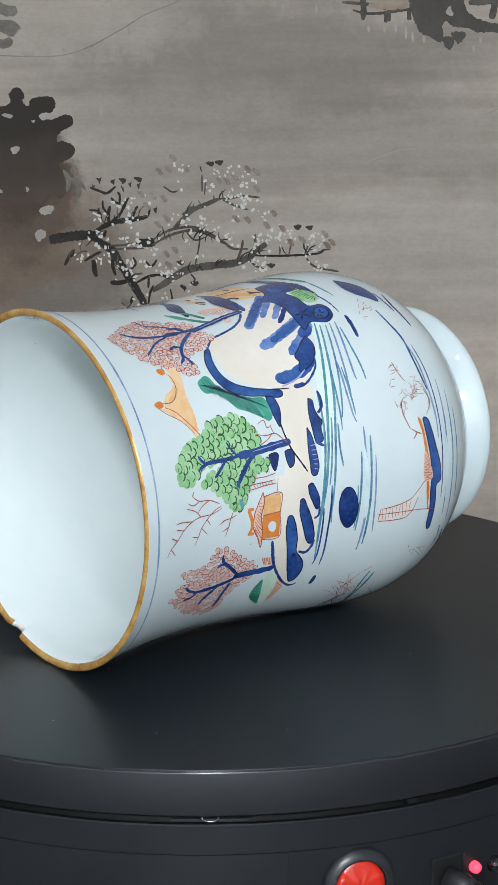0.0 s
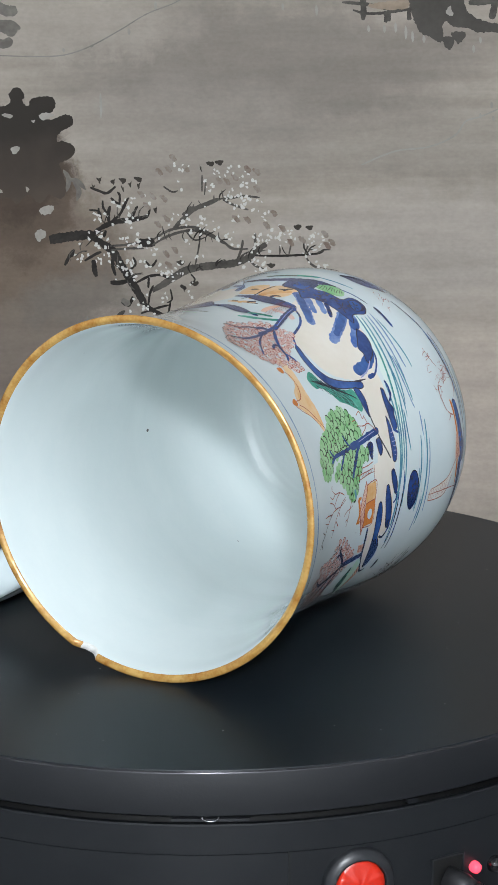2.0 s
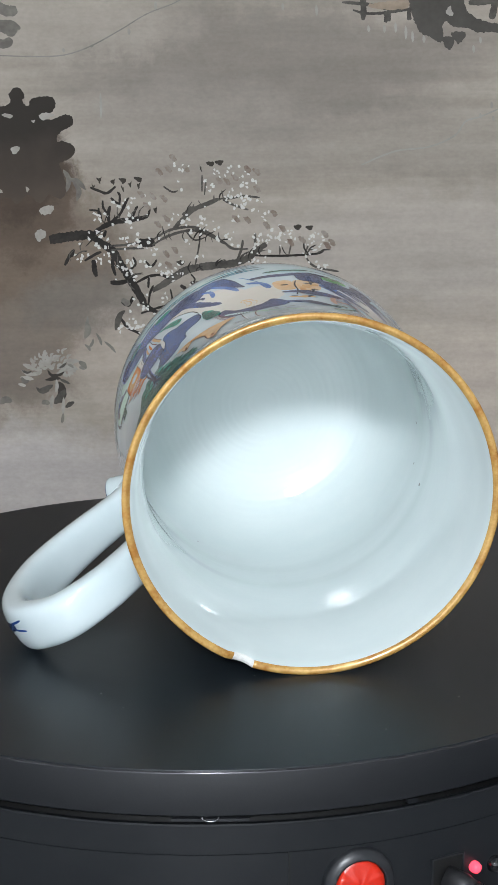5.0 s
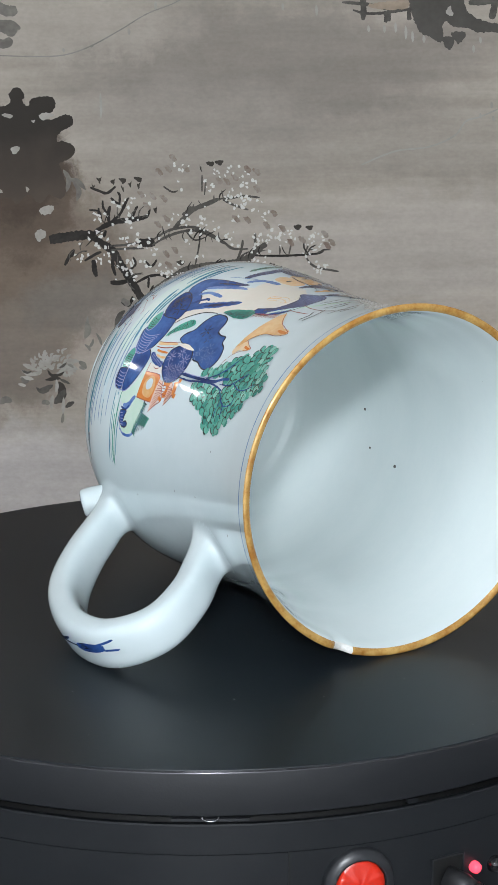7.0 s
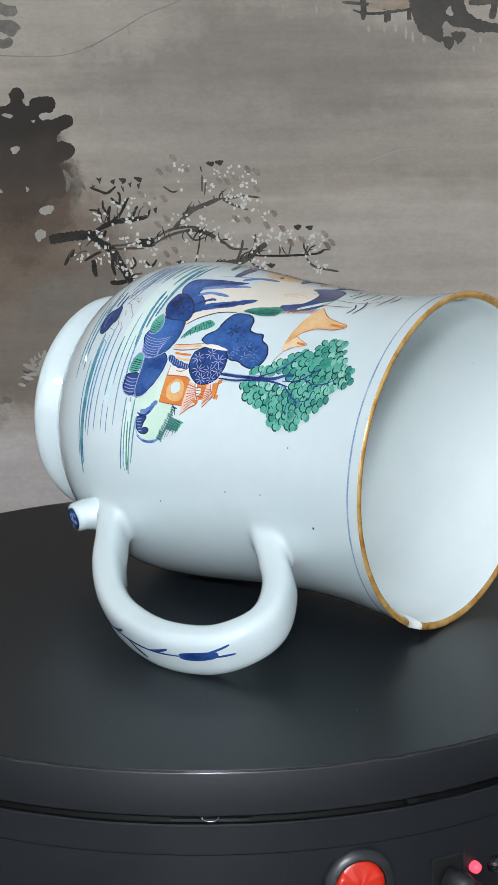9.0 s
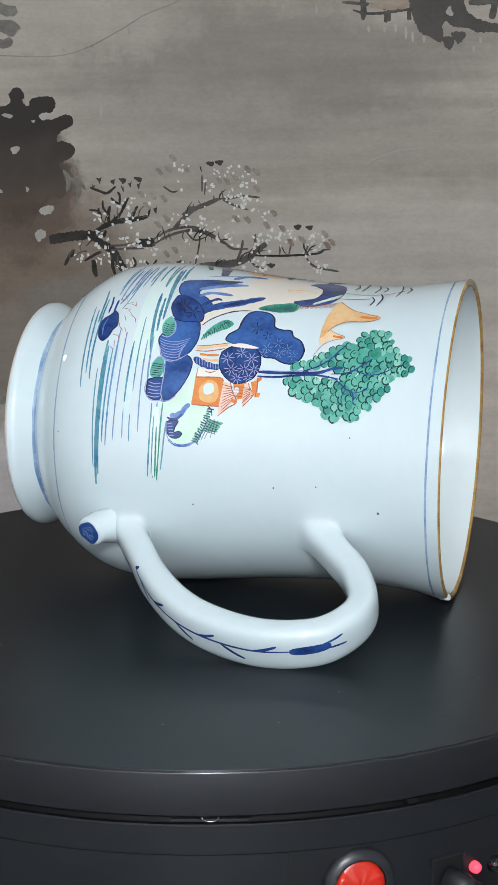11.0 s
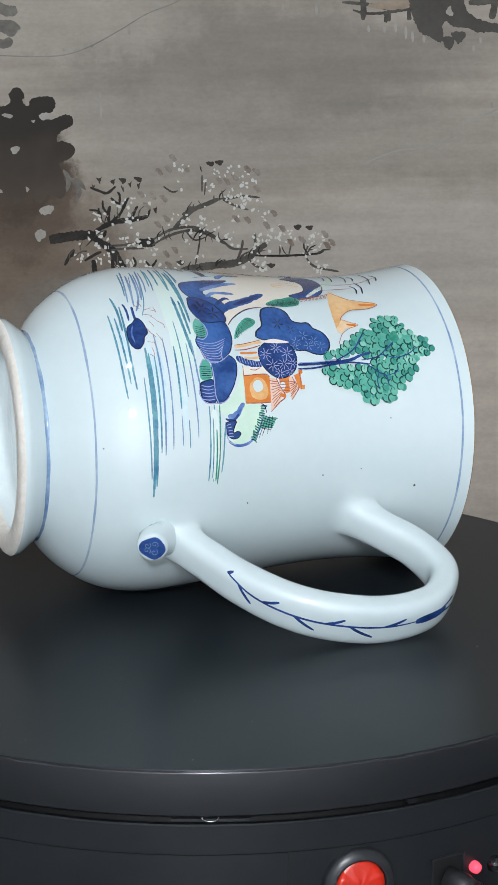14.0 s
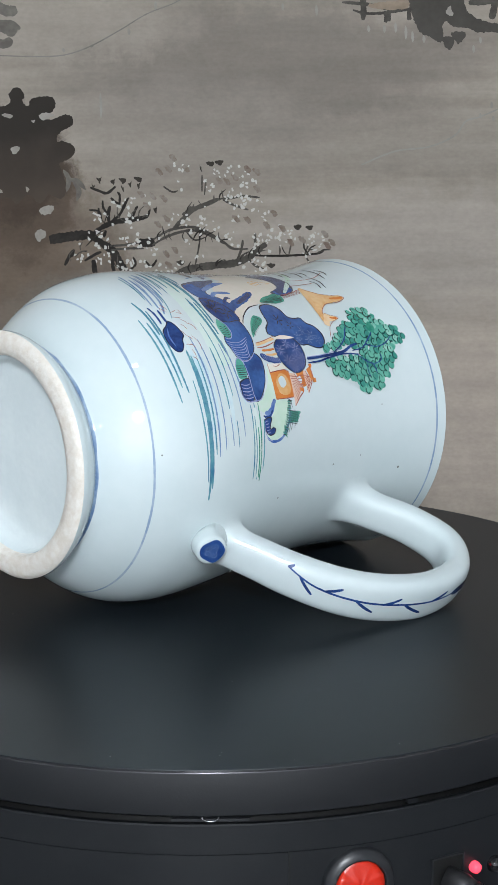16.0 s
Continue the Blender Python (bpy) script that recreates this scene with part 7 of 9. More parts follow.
motif.crown(60, 2.5, 17, (120.8, 85.5), (120.4, 87.7), (119.2, 90.9), (119.5, 94.9), (119.8, 99.2), (118.5, 102.9), (118.4, 107.6), (118.2, 112.4), (119.0, 115.5), (121.7, 114.6), (123.8, 112.2), (126.0, 110.7), (128.3, 108.9), (130.3, 106.5), (131.3, 103.7), (130.0, 102.6), (131.3, 100.2), (130.6, 98.0), (128.0, 96.8), (126.3, 94.3), (125.4, 90.8), (124.4, 87.9))
motif.line(COBALT, 0.9, (119.0, 77.9), (118.7, 84.6), (118.3, 90.1), (117.7, 95.0), (116.4, 98.2), (115.8, 101.4), taper=0.4)
motif.line(COBALT, 0.6, (120.3, 77.8), (120.1, 82.9), (119.3, 87.7), (118.6, 94.1), (119.4, 100.5))
motif.line(LILAC_LINE, 0.25, (118.4, 78.2), (118.2, 84.6), (117.4, 91.0), (117.0, 94.2))
motif.line(COBALT, 0.48, (117.8, 90.2), (115.9, 94.2), (113.6, 97.2), (110.9, 99.2), (108.5, 101.0))
motif.line(COBALT, 0.42, (118.0, 98.1), (117.3, 102.9), (115.1, 106.2), (113.1, 108.7), (111.1, 110.4))
motif.line(COBALT, 0.42, (119.1, 99.2), (120.8, 101.2), (122.2, 102.8), (123.3, 104.8), (126.3, 105.3))
motif.line(COBALT, 0.36, (117.3, 102.9), (116.6, 105.0), (117.7, 108.5), (117.1, 112.4), (115.1, 115.7))
motif.line(COBALT, 0.3, (122.2, 102.8), (124.6, 101.9), (127.3, 102.2))
motif.line(COBALT, 0.3, (123.3, 104.8), (122.3, 108.3), (120.2, 109.0))
motif.fill(JADE, (109.8, 108.9), (108.7, 110.6), (111.1, 111.4), (113.0, 110.0), (111.8, 108.5))

# orange pavilion with round window and tiled roof
motif = Motif("painted_pavilion", "orange pavilion with round window and tiled roof")
motif.slab(CREAM, (119.5, 60.6), (119.4, 68.6), (121.0, 69.6), (122.1, 60.6))
motif.line(RED_LINE, 0.25, (119.1, 60.9), (124.0, 60.7), (129.6, 60.4))
motif.line(RED_LINE, 0.2, (120.2, 63.0), (120.4, 64.5), (119.8, 66.1))
motif.slab(ORANGE, (121.9, 60.6), (121.5, 67.0), (122.4, 68.6), (129.7, 68.1), (129.7, 60.4))
motif.fill(PEACH_DEEP, (125.5, 62.0), (123.6, 63.1), (122.5, 64.8), (123.7, 67.0), (126.9, 67.6), (128.8, 66.1), (128.3, 62.9))
motif.fill(GLAZE, (125.0, 63.1), (123.9, 63.6), (123.3, 64.8), (123.9, 65.9), (125.2, 66.2), (126.3, 65.6), (126.7, 64.3), (126.1, 63.4))
motif.line(RED_LINE, 0.28, (122.1, 60.6), (121.6, 67.0), (122.4, 68.6), taper=0)
motif.line(RED_LINE, 0.28, (129.7, 60.4), (129.8, 64.2), (129.7, 68.1), taper=0)
motif.slab(PEACH_PINK, (122.7, 68.6), (123.0, 70.5), (127.4, 72.7), (132.4, 67.9), (128.8, 68.1))
motif.line(RED_LINE, 0.2, (123.5, 68.3), (124.1, 71.5))
motif.line(RED_LINE, 0.2, (124.4, 68.5), (124.6, 71.3))
motif.line(RED_LINE, 0.2, (125.4, 68.8), (125.0, 71.2))
motif.line(RED_LINE, 0.2, (126.3, 68.4), (125.4, 71.7))
motif.line(RED_LINE, 0.2, (127.2, 68.6), (125.8, 71.6))
motif.line(RED_LINE, 0.2, (128.1, 68.8), (126.3, 71.5))
motif.line(RED_LINE, 0.2, (129.0, 68.4), (126.7, 72.0))
motif.line(RED_LINE, 0.2, (129.9, 68.6), (127.1, 71.8))
motif.line(RED_LINE, 0.2, (130.8, 68.8), (127.6, 71.7))
motif.line(RED_LINE, 0.35, (122.6, 70.5), (125.2, 71.4), (128.1, 72.8), (130.0, 70.5), (132.4, 67.9))
motif.slab(ORANGE, (122.6, 71.3), (122.1, 75.0), (126.7, 75.2), (127.4, 73.0), (125.2, 71.8))
motif.fill(GLAZE, (124.2, 71.9), (123.9, 72.7), (124.8, 73.2), (126.0, 72.7), (125.7, 71.9))
motif.line(RED_LINE, 0.22, (124.0, 71.0), (123.6, 75.3))
motif.line(RED_LINE, 0.22, (124.8, 71.2), (124.6, 75.1))
motif.line(RED_LINE, 0.22, (125.6, 71.4), (125.6, 74.9))
motif.line(RED_LINE, 0.22, (126.4, 71.0), (126.5, 75.4))
motif.slab(PEACH_PINK, (122.8, 74.5), (122.4, 75.6), (125.4, 77.1), (129.3, 74.6), (126.7, 74.3))
motif.line(RED_LINE, 0.2, (123.9, 74.2), (123.9, 76.5))
motif.line(RED_LINE, 0.2, (124.6, 74.4), (124.2, 76.5))
motif.line(RED_LINE, 0.2, (125.3, 74.6), (124.4, 76.4))
motif.line(RED_LINE, 0.2, (126.1, 74.2), (124.7, 76.9))
motif.line(RED_LINE, 0.2, (126.8, 74.4), (125.0, 76.8))
motif.line(RED_LINE, 0.2, (127.6, 74.6), (125.3, 76.7))
motif.line(RED_LINE, 0.2, (128.3, 74.3), (125.5, 77.2))
motif.line(RED_LINE, 0.3, (122.4, 75.6), (124.1, 76.2), (125.5, 77.4), (129.3, 74.6))
motif.slab(ORANGE, (122.1, 76.2), (121.3, 78.1), (125.3, 78.1), (125.7, 77.1))
motif.slab(ORANGE, (120.7, 77.8), (120.3, 79.0), (121.3, 79.1), (122.0, 78.3), (125.0, 78.4), (125.0, 79.2), (126.3, 79.0), (126.3, 77.6))
motif.line(RED_LINE, 0.25, (120.7, 78.0), (123.4, 78.1), (126.2, 77.9))
motif.slab(ORANGE, (127.1, 71.4), (127.7, 73.0), (128.7, 72.7), (128.1, 71.1))

# mint green islet with blue shore
motif = Motif("painted_islet", "mint green islet with blue shore")
motif.fill(MINT, (129.7, 51.3), (129.4, 53.7), (127.8, 56.0), (125.6, 57.9), (123.4, 59.2), (120.0, 59.8), (122.4, 60.4), (129.4, 60.2), (129.9, 58.5), (131.5, 57.3), (132.7, 54.8), (132.1, 52.9))
motif.fill(MINT, (129.9, 59.5), (129.9, 62.3), (130.4, 64.8), (132.9, 65.1), (135.5, 63.9), (138.1, 62.0), (140.0, 59.8), (140.8, 57.0), (139.6, 54.8), (137.2, 55.4), (134.8, 57.0), (132.5, 58.2))
motif.line(COBALT_WASH, 1.6, (133.0, 54.5), (133.1, 56.0), (132.4, 57.6), (130.8, 58.7), (129.6, 59.9), taper=1)
motif.line(COBALT, 0.7, (133.6, 53.8), (134.0, 54.8), (133.9, 56.6), (132.5, 57.9), taper=1)
motif.fill(COBALT, (134.8, 53.8), (134.3, 55.4), (134.5, 57.0), (136.0, 56.3), (137.5, 56.0), (137.2, 57.3), (137.8, 58.2), (138.9, 57.3), (139.0, 55.4), (137.5, 54.0))
motif.line(LILAC_LINE, 0.2, (135.4, 54.0), (135.1, 55.4))
motif.line(LILAC_LINE, 0.2, (136.1, 54.1), (135.9, 55.6))
motif.line(LILAC_LINE, 0.2, (136.9, 54.3), (136.8, 55.7))
motif.line(LILAC_LINE, 0.2, (137.7, 54.5), (137.6, 55.9))
motif.line(LILAC_LINE, 0.2, (138.4, 54.6), (138.4, 56.0))
motif.line(COBALT_WASH, 0.7, (139.6, 54.5), (140.8, 56.3), (141.0, 58.9), (140.0, 61.4), (137.5, 63.5), (135.1, 64.8), (132.4, 65.1), taper=0.5)
motif.line(LILAC_LINE, 0.3, (134.5, 53.7), (137.5, 53.8), (139.8, 54.8), (140.8, 56.7))
motif.line(JADE, 0.45, (130.7, 64.7), (130.7, 66.8))
motif.line(JADE, 0.45, (131.3, 64.7), (131.5, 66.3))
motif.line(JADE, 0.45, (131.9, 64.6), (132.2, 65.8))
motif.line(JADE, 0.45, (132.5, 64.0), (132.9, 65.9))
motif.line(JADE, 0.45, (133.0, 64.0), (133.6, 65.4))
motif.line(JADE, 0.45, (133.6, 63.9), (134.3, 65.0))
motif.line(JADE, 0.45, (134.2, 63.3), (135.0, 65.1))
motif.line(JADE, 0.45, (134.8, 63.3), (135.7, 64.6))
motif.line(JADE, 0.45, (135.3, 63.2), (136.4, 64.1))
motif.line(JADE, 0.45, (135.9, 62.6), (137.1, 64.2))
motif.line(JADE, 0.45, (136.5, 62.6), (137.8, 63.7))
motif.line(JADE, 0.45, (137.1, 61.9), (138.5, 63.8))
motif.line(JADE, 0.45, (137.6, 61.9), (139.2, 63.3))
motif.line(JADE, 0.45, (138.2, 61.9), (139.9, 62.9))
motif.line(JADE, 0.45, (138.8, 61.3), (140.6, 63.0))
motif.line(JADE, 0.5, (133.7, 65.1), (134.3, 69.7))
motif.line(JADE, 0.5, (134.2, 65.1), (134.7, 69.2))
motif.line(JADE, 0.5, (134.6, 65.1), (135.1, 68.8))
motif.line(JADE, 0.5, (135.1, 64.6), (135.5, 68.9))
motif.line(JADE, 0.5, (135.5, 64.6), (135.9, 68.5))
motif.line(JADE, 0.5, (135.9, 64.7), (136.3, 68.1))
motif.line(JADE, 0.5, (136.4, 64.1), (136.7, 68.2))
motif.line(INK_LINE, 0.24, (130.4, 65.0), (130.7, 66.8))
motif.line(INK_LINE, 0.24, (131.1, 64.9), (131.4, 66.3))
motif.line(INK_LINE, 0.24, (131.7, 64.9), (132.1, 65.8))
motif.line(INK_LINE, 0.24, (132.4, 64.2), (132.7, 65.9))
motif.line(INK_LINE, 0.24, (133.0, 64.1), (133.4, 65.4))
motif.line(INK_LINE, 0.24, (133.6, 64.0), (134.1, 64.8))
motif.line(INK_LINE, 0.24, (134.3, 63.3), (134.7, 64.9))
motif.line(INK_LINE, 0.24, (134.9, 63.3), (135.4, 64.4))
motif.line(INK_LINE, 0.24, (135.6, 63.2), (136.0, 63.9))
motif.line(INK_LINE, 0.24, (136.2, 62.5), (136.7, 64.0))
motif.line(INK_LINE, 0.24, (136.8, 62.5), (137.3, 63.5))
motif.line(INK_LINE, 0.24, (137.5, 61.8), (138.0, 63.6))
motif.line(INK_LINE, 0.24, (138.1, 61.7), (138.7, 63.1))
motif.line(INK_LINE, 0.24, (138.7, 61.6), (139.3, 62.6))
motif.line(INK_LINE, 0.24, (139.4, 61.0), (140.0, 62.7))
motif.line(INK_LINE, 0.2, (133.2, 65.2), (134.7, 69.3))
motif.line(INK_LINE, 0.2, (133.9, 65.1), (135.2, 68.8))
motif.line(INK_LINE, 0.2, (134.6, 65.0), (135.7, 68.2))
motif.line(INK_LINE, 0.2, (135.2, 64.3), (136.2, 68.3))
motif.line(INK_LINE, 0.2, (135.9, 64.3), (136.8, 67.8))
motif.line(INK_LINE, 0.2, (136.6, 64.2), (137.3, 67.3))
motif.line(INK_LINE, 0.17, (133.2, 65.5), (140.0, 62.6))
motif.line(INK_LINE, 0.17, (133.3, 66.3), (139.5, 63.6))
motif.line(INK_LINE, 0.17, (133.3, 67.2), (138.9, 64.6))
motif.line(INK_LINE, 0.17, (133.4, 67.4), (138.4, 66.3))
motif.line(INK_LINE, 0.17, (133.5, 68.2), (137.8, 67.3))
motif.line(INK_LINE, 0.25, (129.8, 64.8), (130.7, 66.0), (132.6, 66.4))

# teal water lines on the handle side
motif = Motif("painted_water", "teal water lines on the handle side")
motif.fill(MINT_PALE, (85.8, 42.6), (81.2, 45.4), (99.3, 48.1), (116.6, 47.5), (118.3, 42.3), (111.6, 40.9), (99.6, 42.2))
motif.fill(MINT_PALE, (90.4, 41.5), (88.5, 44.8), (94.3, 46.8), (103.7, 46.5), (111.3, 46.6), (118.1, 45.1), (118.2, 42.7), (111.5, 41.5), (103.9, 40.8))
motif.line(AQUA_WASH, 2, (109.4, 34.3), (125.1, 34.8), (139.3, 34.9), taper=2)
motif.line(AQUA_WASH, 1.8, (111.4, 36.5), (124.4, 36.8), (136.3, 36.7), taper=2)
motif.line(AQUA_WASH, 1.6, (118.2, 41.9), (127.4, 42.2), (136.3, 42.0), taper=2)
motif.line(AQUA_WASH, 1.2, (119.7, 46.6), (125.1, 47.3), (130.4, 47.6), taper=2)
motif.line(AQUA_WASH, 1.4, (102.3, 27.3), (112.3, 28.1), (120.9, 28.5), taper=2)
motif.line(TEAL_LINE, 0.5, (99.9, 25.8), (110.1, 26.2), (120.7, 26.6), (126.8, 27.0))
motif.line(TEAL_LINE, 0.5, (101.6, 27.3), (112.3, 27.7), (122.8, 28.2))
motif.line(TEAL_LINE, 0.6, (93.0, 27.9), (99.2, 28.5), (106.7, 28.5))
motif.line(TEAL_LINE, 0.6, (97.7, 29.4), (108.8, 29.2), (117.7, 29.2), (124.5, 29.6))
motif.line(COBALT, 0.6, (96.8, 30.5), (99.8, 31.0), (103.5, 30.9))
motif.line(COBALT, 0.7, (98.5, 32.7), (102.3, 32.6), (104.5, 32.9))
motif.line(TEAL_LINE, 0.9, (112.9, 33.4), (124.3, 33.4), (136.3, 33.3), (145.4, 33.1), (153.6, 32.9))
motif.line(TEAL_LINE, 0.7, (114.7, 34.0), (127.4, 34.1), (139.3, 33.8), (150.5, 33.7))
motif.line(TEAL_LINE, 0.4, (121.4, 31.8), (130.4, 31.9), (139.3, 32.1), (148.5, 32.3))
motif.line(TEAL_LINE, 0.5, (115.6, 35.5), (124.4, 35.4), (133.4, 35.2), (141.5, 35.0))
motif.line(BLUE_LINE, 0.5, (109.2, 36.5), (121.3, 36.7), (133.4, 36.4), (142.2, 36.1))
motif.line(BLUE_LINE, 0.4, (110.4, 38.7), (121.3, 38.8), (131.9, 38.6), (140.7, 38.3))
motif.line(TEAL_LINE, 0.5, (113.2, 41.4), (122.9, 41.3), (130.4, 41.2))
motif.line(TEAL_LINE, 0.35, (105.1, 43.0), (116.5, 43.3), (127.4, 43.4))
motif.line(BLUE_LINE, 0.4, (112.4, 45.2), (122.8, 45.4), (131.9, 45.6), (138.1, 45.6))
motif.line(BLUE_LINE, 0.3, (131.9, 41.1), (140.0, 41.1))
motif.line(TEAL_LINE, 0.3, (133.4, 43.1), (140.7, 43.1))
motif.line(TEAL_LINE, 0.9, (95.3, 45.0), (103.7, 45.4), (111.3, 46.1), (116.4, 46.8))
motif.line(TEAL_LINE, 0.7, (97.2, 46.6), (103.7, 46.8), (109.5, 47.2))
motif.line(TEAL_LINE, 0.8, (80.5, 46.7), (91.4, 47.2), (99.2, 47.8), (105.6, 48.0))
motif.line(BLUE_LINE, 0.5, (111.3, 46.7), (118.1, 46.9), (122.8, 47.1), (125.9, 47.6))
motif.line(BLUE_LINE, 0.6, (82.2, 35.1), (91.3, 34.2), (97.9, 33.5))
motif.line(TEAL_LINE, 0.4, (79.8, 33.3), (89.3, 32.5), (93.7, 32.0))
motif.line(BLUE_LINE, 0.4, (81.2, 37.5), (90.2, 36.8), (95.8, 36.2))
motif.line(BLUE_LINE, 0.4, (80.2, 39.3), (88.0, 38.9), (93.0, 38.3))
motif.line(TEAL_LINE, 0.4, (79.1, 41.3), (87.7, 41.0), (92.5, 40.6))
motif.line(TEAL_LINE, 0.4, (77.6, 43.1), (85.7, 42.9), (89.7, 42.7))
motif.line(TEAL_LINE, 0.45, (77.1, 44.9), (86.7, 44.9), (92.0, 45.0))
motif.line(TEAL_LINE, 0.4, (75.8, 48.6), (83.9, 49.0), (87.1, 49.2))
motif.line(TEAL_LINE, 0.45, (130.1, 49.2), (136.3, 49.2), (143.8, 48.9), (150.0, 48.5))
motif.line(TEAL_LINE, 0.5, (129.7, 50.7), (136.3, 50.7), (143.8, 50.4), (150.3, 50.0))
motif.line(JADE, 0.5, (130.0, 52.3), (137.8, 52.0), (145.4, 51.5), (151.0, 51.1))
motif.line(TEAL_LINE, 0.45, (134.8, 53.7), (139.3, 53.2), (143.8, 52.8), (147.9, 52.3))
motif.fill(MINT_PALE, (132.6, 49.5), (131.8, 51.3), (139.3, 51.7), (146.9, 51.2), (150.0, 50.1), (145.3, 49.3))
motif.line(TEAL_LINE, 0.35, (133.3, 50.1), (142.3, 49.9), (149.2, 49.6))
motif.line(JADE, 0.45, (136.3, 51.0), (143.8, 50.9), (150.0, 50.6))
motif.line(BLUE_LINE, 0.6, (79.9, 36.9), (94.6, 35.6), (100.5, 33.7))
motif.line(TEAL_LINE, 0.3, (84, 38.4), (96.7, 36.7), (102.5, 34.9))
motif.line(BLUE_LINE, 0.5, (78.8, 38.8), (90.2, 37.4), (96.4, 36.1))
motif.line(TEAL_LINE, 0.4, (77.6, 41.1), (90.3, 40))
motif.line(TEAL_LINE, 0.4, (77, 43.4), (89.7, 42.8))
motif.line(TEAL_LINE, 0.5, (75.8, 45.9), (92.5, 45.2))
motif.line(TEAL_LINE, 0.6, (79.6, 47.5), (99.3, 48))
motif.line(TEAL_LINE, 0.5, (75.5, 48.6), (88.1, 48.7))
motif.line(BLUE_LINE, 0.5, (78.4, 34.4), (88, 33.2), (96.6, 32.2))
motif.line(BLUE_LINE, 0.3, (83, 35.9), (91, 34.5), (98.9, 33.4))
motif.fill(COBALT, (103.0, 33.0), (104.2, 34.1), (106.5, 34.8), (108.4, 35.0), (109.8, 33.9), (111.5, 33.4), (113.0, 32.1), (112.7, 30.7), (110.8, 29.7), (108.1, 29.5), (105.8, 30.0), (104.5, 31.6))
motif.line(COBALT_WASH, 0.5, (105.3, 31.6), (108.1, 30.7), (111.3, 31.1), taper=2)
motif.line(RED_LINE, 0.16, (97.9, 33.3), (99.0, 34.2), (100.0, 34.7))
motif.line(RED_LINE, 0.16, (96.8, 34.4), (98.2, 35.1), (99.4, 35.4))
motif.line(RED_LINE, 0.16, (100.5, 35.6), (100.2, 36.9), (99.8, 37.9))
motif.line(RED_LINE, 0.16, (102.0, 35.0), (102.5, 36.5), (102.8, 37.6))
motif.line(RED_LINE, 0.16, (103.0, 37.0), (103.9, 37.9), (104.7, 38.6))
motif.line(RED_LINE, 0.16, (104.7, 38.3), (105.5, 39.4), (106.3, 40.2))
motif.line(RED_LINE, 0.16, (104.8, 36.2), (105.8, 36.9), (106.8, 37.2))
motif.line(RED_LINE, 0.16, (99.6, 38.5), (100.7, 38.8), (101.8, 38.9))
motif.line(RED_LINE, 0.16, (106.7, 34.8), (107.7, 35.5), (108.7, 35.8))
motif.line(RED_LINE, 0.16, (108.7, 35.8), (109.4, 36.6), (110.2, 37.1))
motif.line(RED_LINE, 0.16, (111.3, 34.3), (111.5, 35.3), (111.7, 35.9))
motif.line(RED_LINE, 0.16, (113.1, 35.3), (114.3, 35.6), (115.5, 35.6))
motif.line(RED_LINE, 0.16, (115.1, 34.4), (115.6, 35.2), (116.2, 35.6))
motif.line(RED_LINE, 0.16, (111.4, 35.9), (112.1, 36.4), (112.8, 36.5))
motif.line(RED_LINE, 0.16, (100.7, 37.4), (101.1, 38.4), (101.6, 39.0))
motif.line(RED_LINE, 0.16, (105.5, 39.6), (106.5, 40.1), (107.4, 40.2))
motif.line(RED_LINE, 0.15, (108.9, 37.4), (111.5, 38.6), (113.5, 38.4))

for painted in MOTIFS:
    painted.finish()
MOTIFS.clear()


def painted_ring(name, s, width, off=0.04):
    n, verts, faces = N_ROUND, [], []
    for i in range(n):
        phi = 360 * i / n
        wobble = 0.12 * noise.noise((math.cos(radians(phi)) * 3, math.sin(radians(phi)) * 3, s))
        w = width * (1 + 0.35 * noise.noise((math.cos(radians(phi)) * 5, math.sin(radians(phi)) * 5, s + 9)))
        verts += [on_mug(phi, s + wobble + k * w / 2, off) for k in (-1, 0, 1)]
    for i in range(n):
        a, b = 3 * i, 3 * ((i + 1) % n)
        faces += [(a, a + 1, b + 1, b), (a + 1, a + 2, b + 2, b + 1)]
    mesh_object(name, verts, faces, FAINT_LINE if s == 18.2 else RING_LINE, mug_thing, "thin washed blue line round the mug")


painted_ring("painted_line", 126.7, 0.55)
painted_ring("painted_line", 18.2, 0.5)
painted_ring("painted_line", 7.3, 1.0, 0.06)


def kiln_specks():
    """Small dark iron spots fired into the glaze, in and outside."""
    rng = random.Random(17)
    verts, faces = [], []
    for u, v, r in ((-131.5, 113.4, 0.45), (-137.0, 84.0, 0.28), (158.0, 61.0, 0.3), (151.0, 96.0, 0.25), (-12.0, 96.0, 0.2), (-40.0, 30.0, 0.4), (140.0, 20.0, 0.25), (136.0, 105.0, 0.25)):
        b = len(verts)
        verts += [place(u + r * math.cos(k), v + r * 0.8 * math.sin(k), 0.03) for k in [2 * math.pi * i / 7 for i in range(7)]]
        faces.append(tuple(range(b, b + 7)))
    for k in range(15):
        phi, s, r = radians(rng.uniform(0, 360)), rng.uniform(30, 118), rng.uniform(0.25, 0.55)
        rad = float(np.interp(s, [20, 28, 36, 45, 55, 65, 75, 85, 95, 103, 111, 118], [38.5, 42.6, 44.3, 44.8, 44.3, 43.6, 42.7, 42.0, 41.6, 41.7, 42.2, 43.0])) - 0.06
        b = len(verts)
        for i in range(7):
            a = 2 * math.pi * i / 7
            q = phi + r * math.cos(a) / rad
            verts.append(Vector((rad * oval(s) * math.cos(q), rad * math.sin(q), s + r * 1.3 * math.sin(a))) / 1000)
        faces.append(tuple(range(b, b + 7))[::-1])
    # foot pits
    for k in range(26):
        a, r, size = rng.uniform(0, 6.28), rng.uniform(29.6, 33.2), rng.uniform(0.12, 0.36)
        b = len(verts)
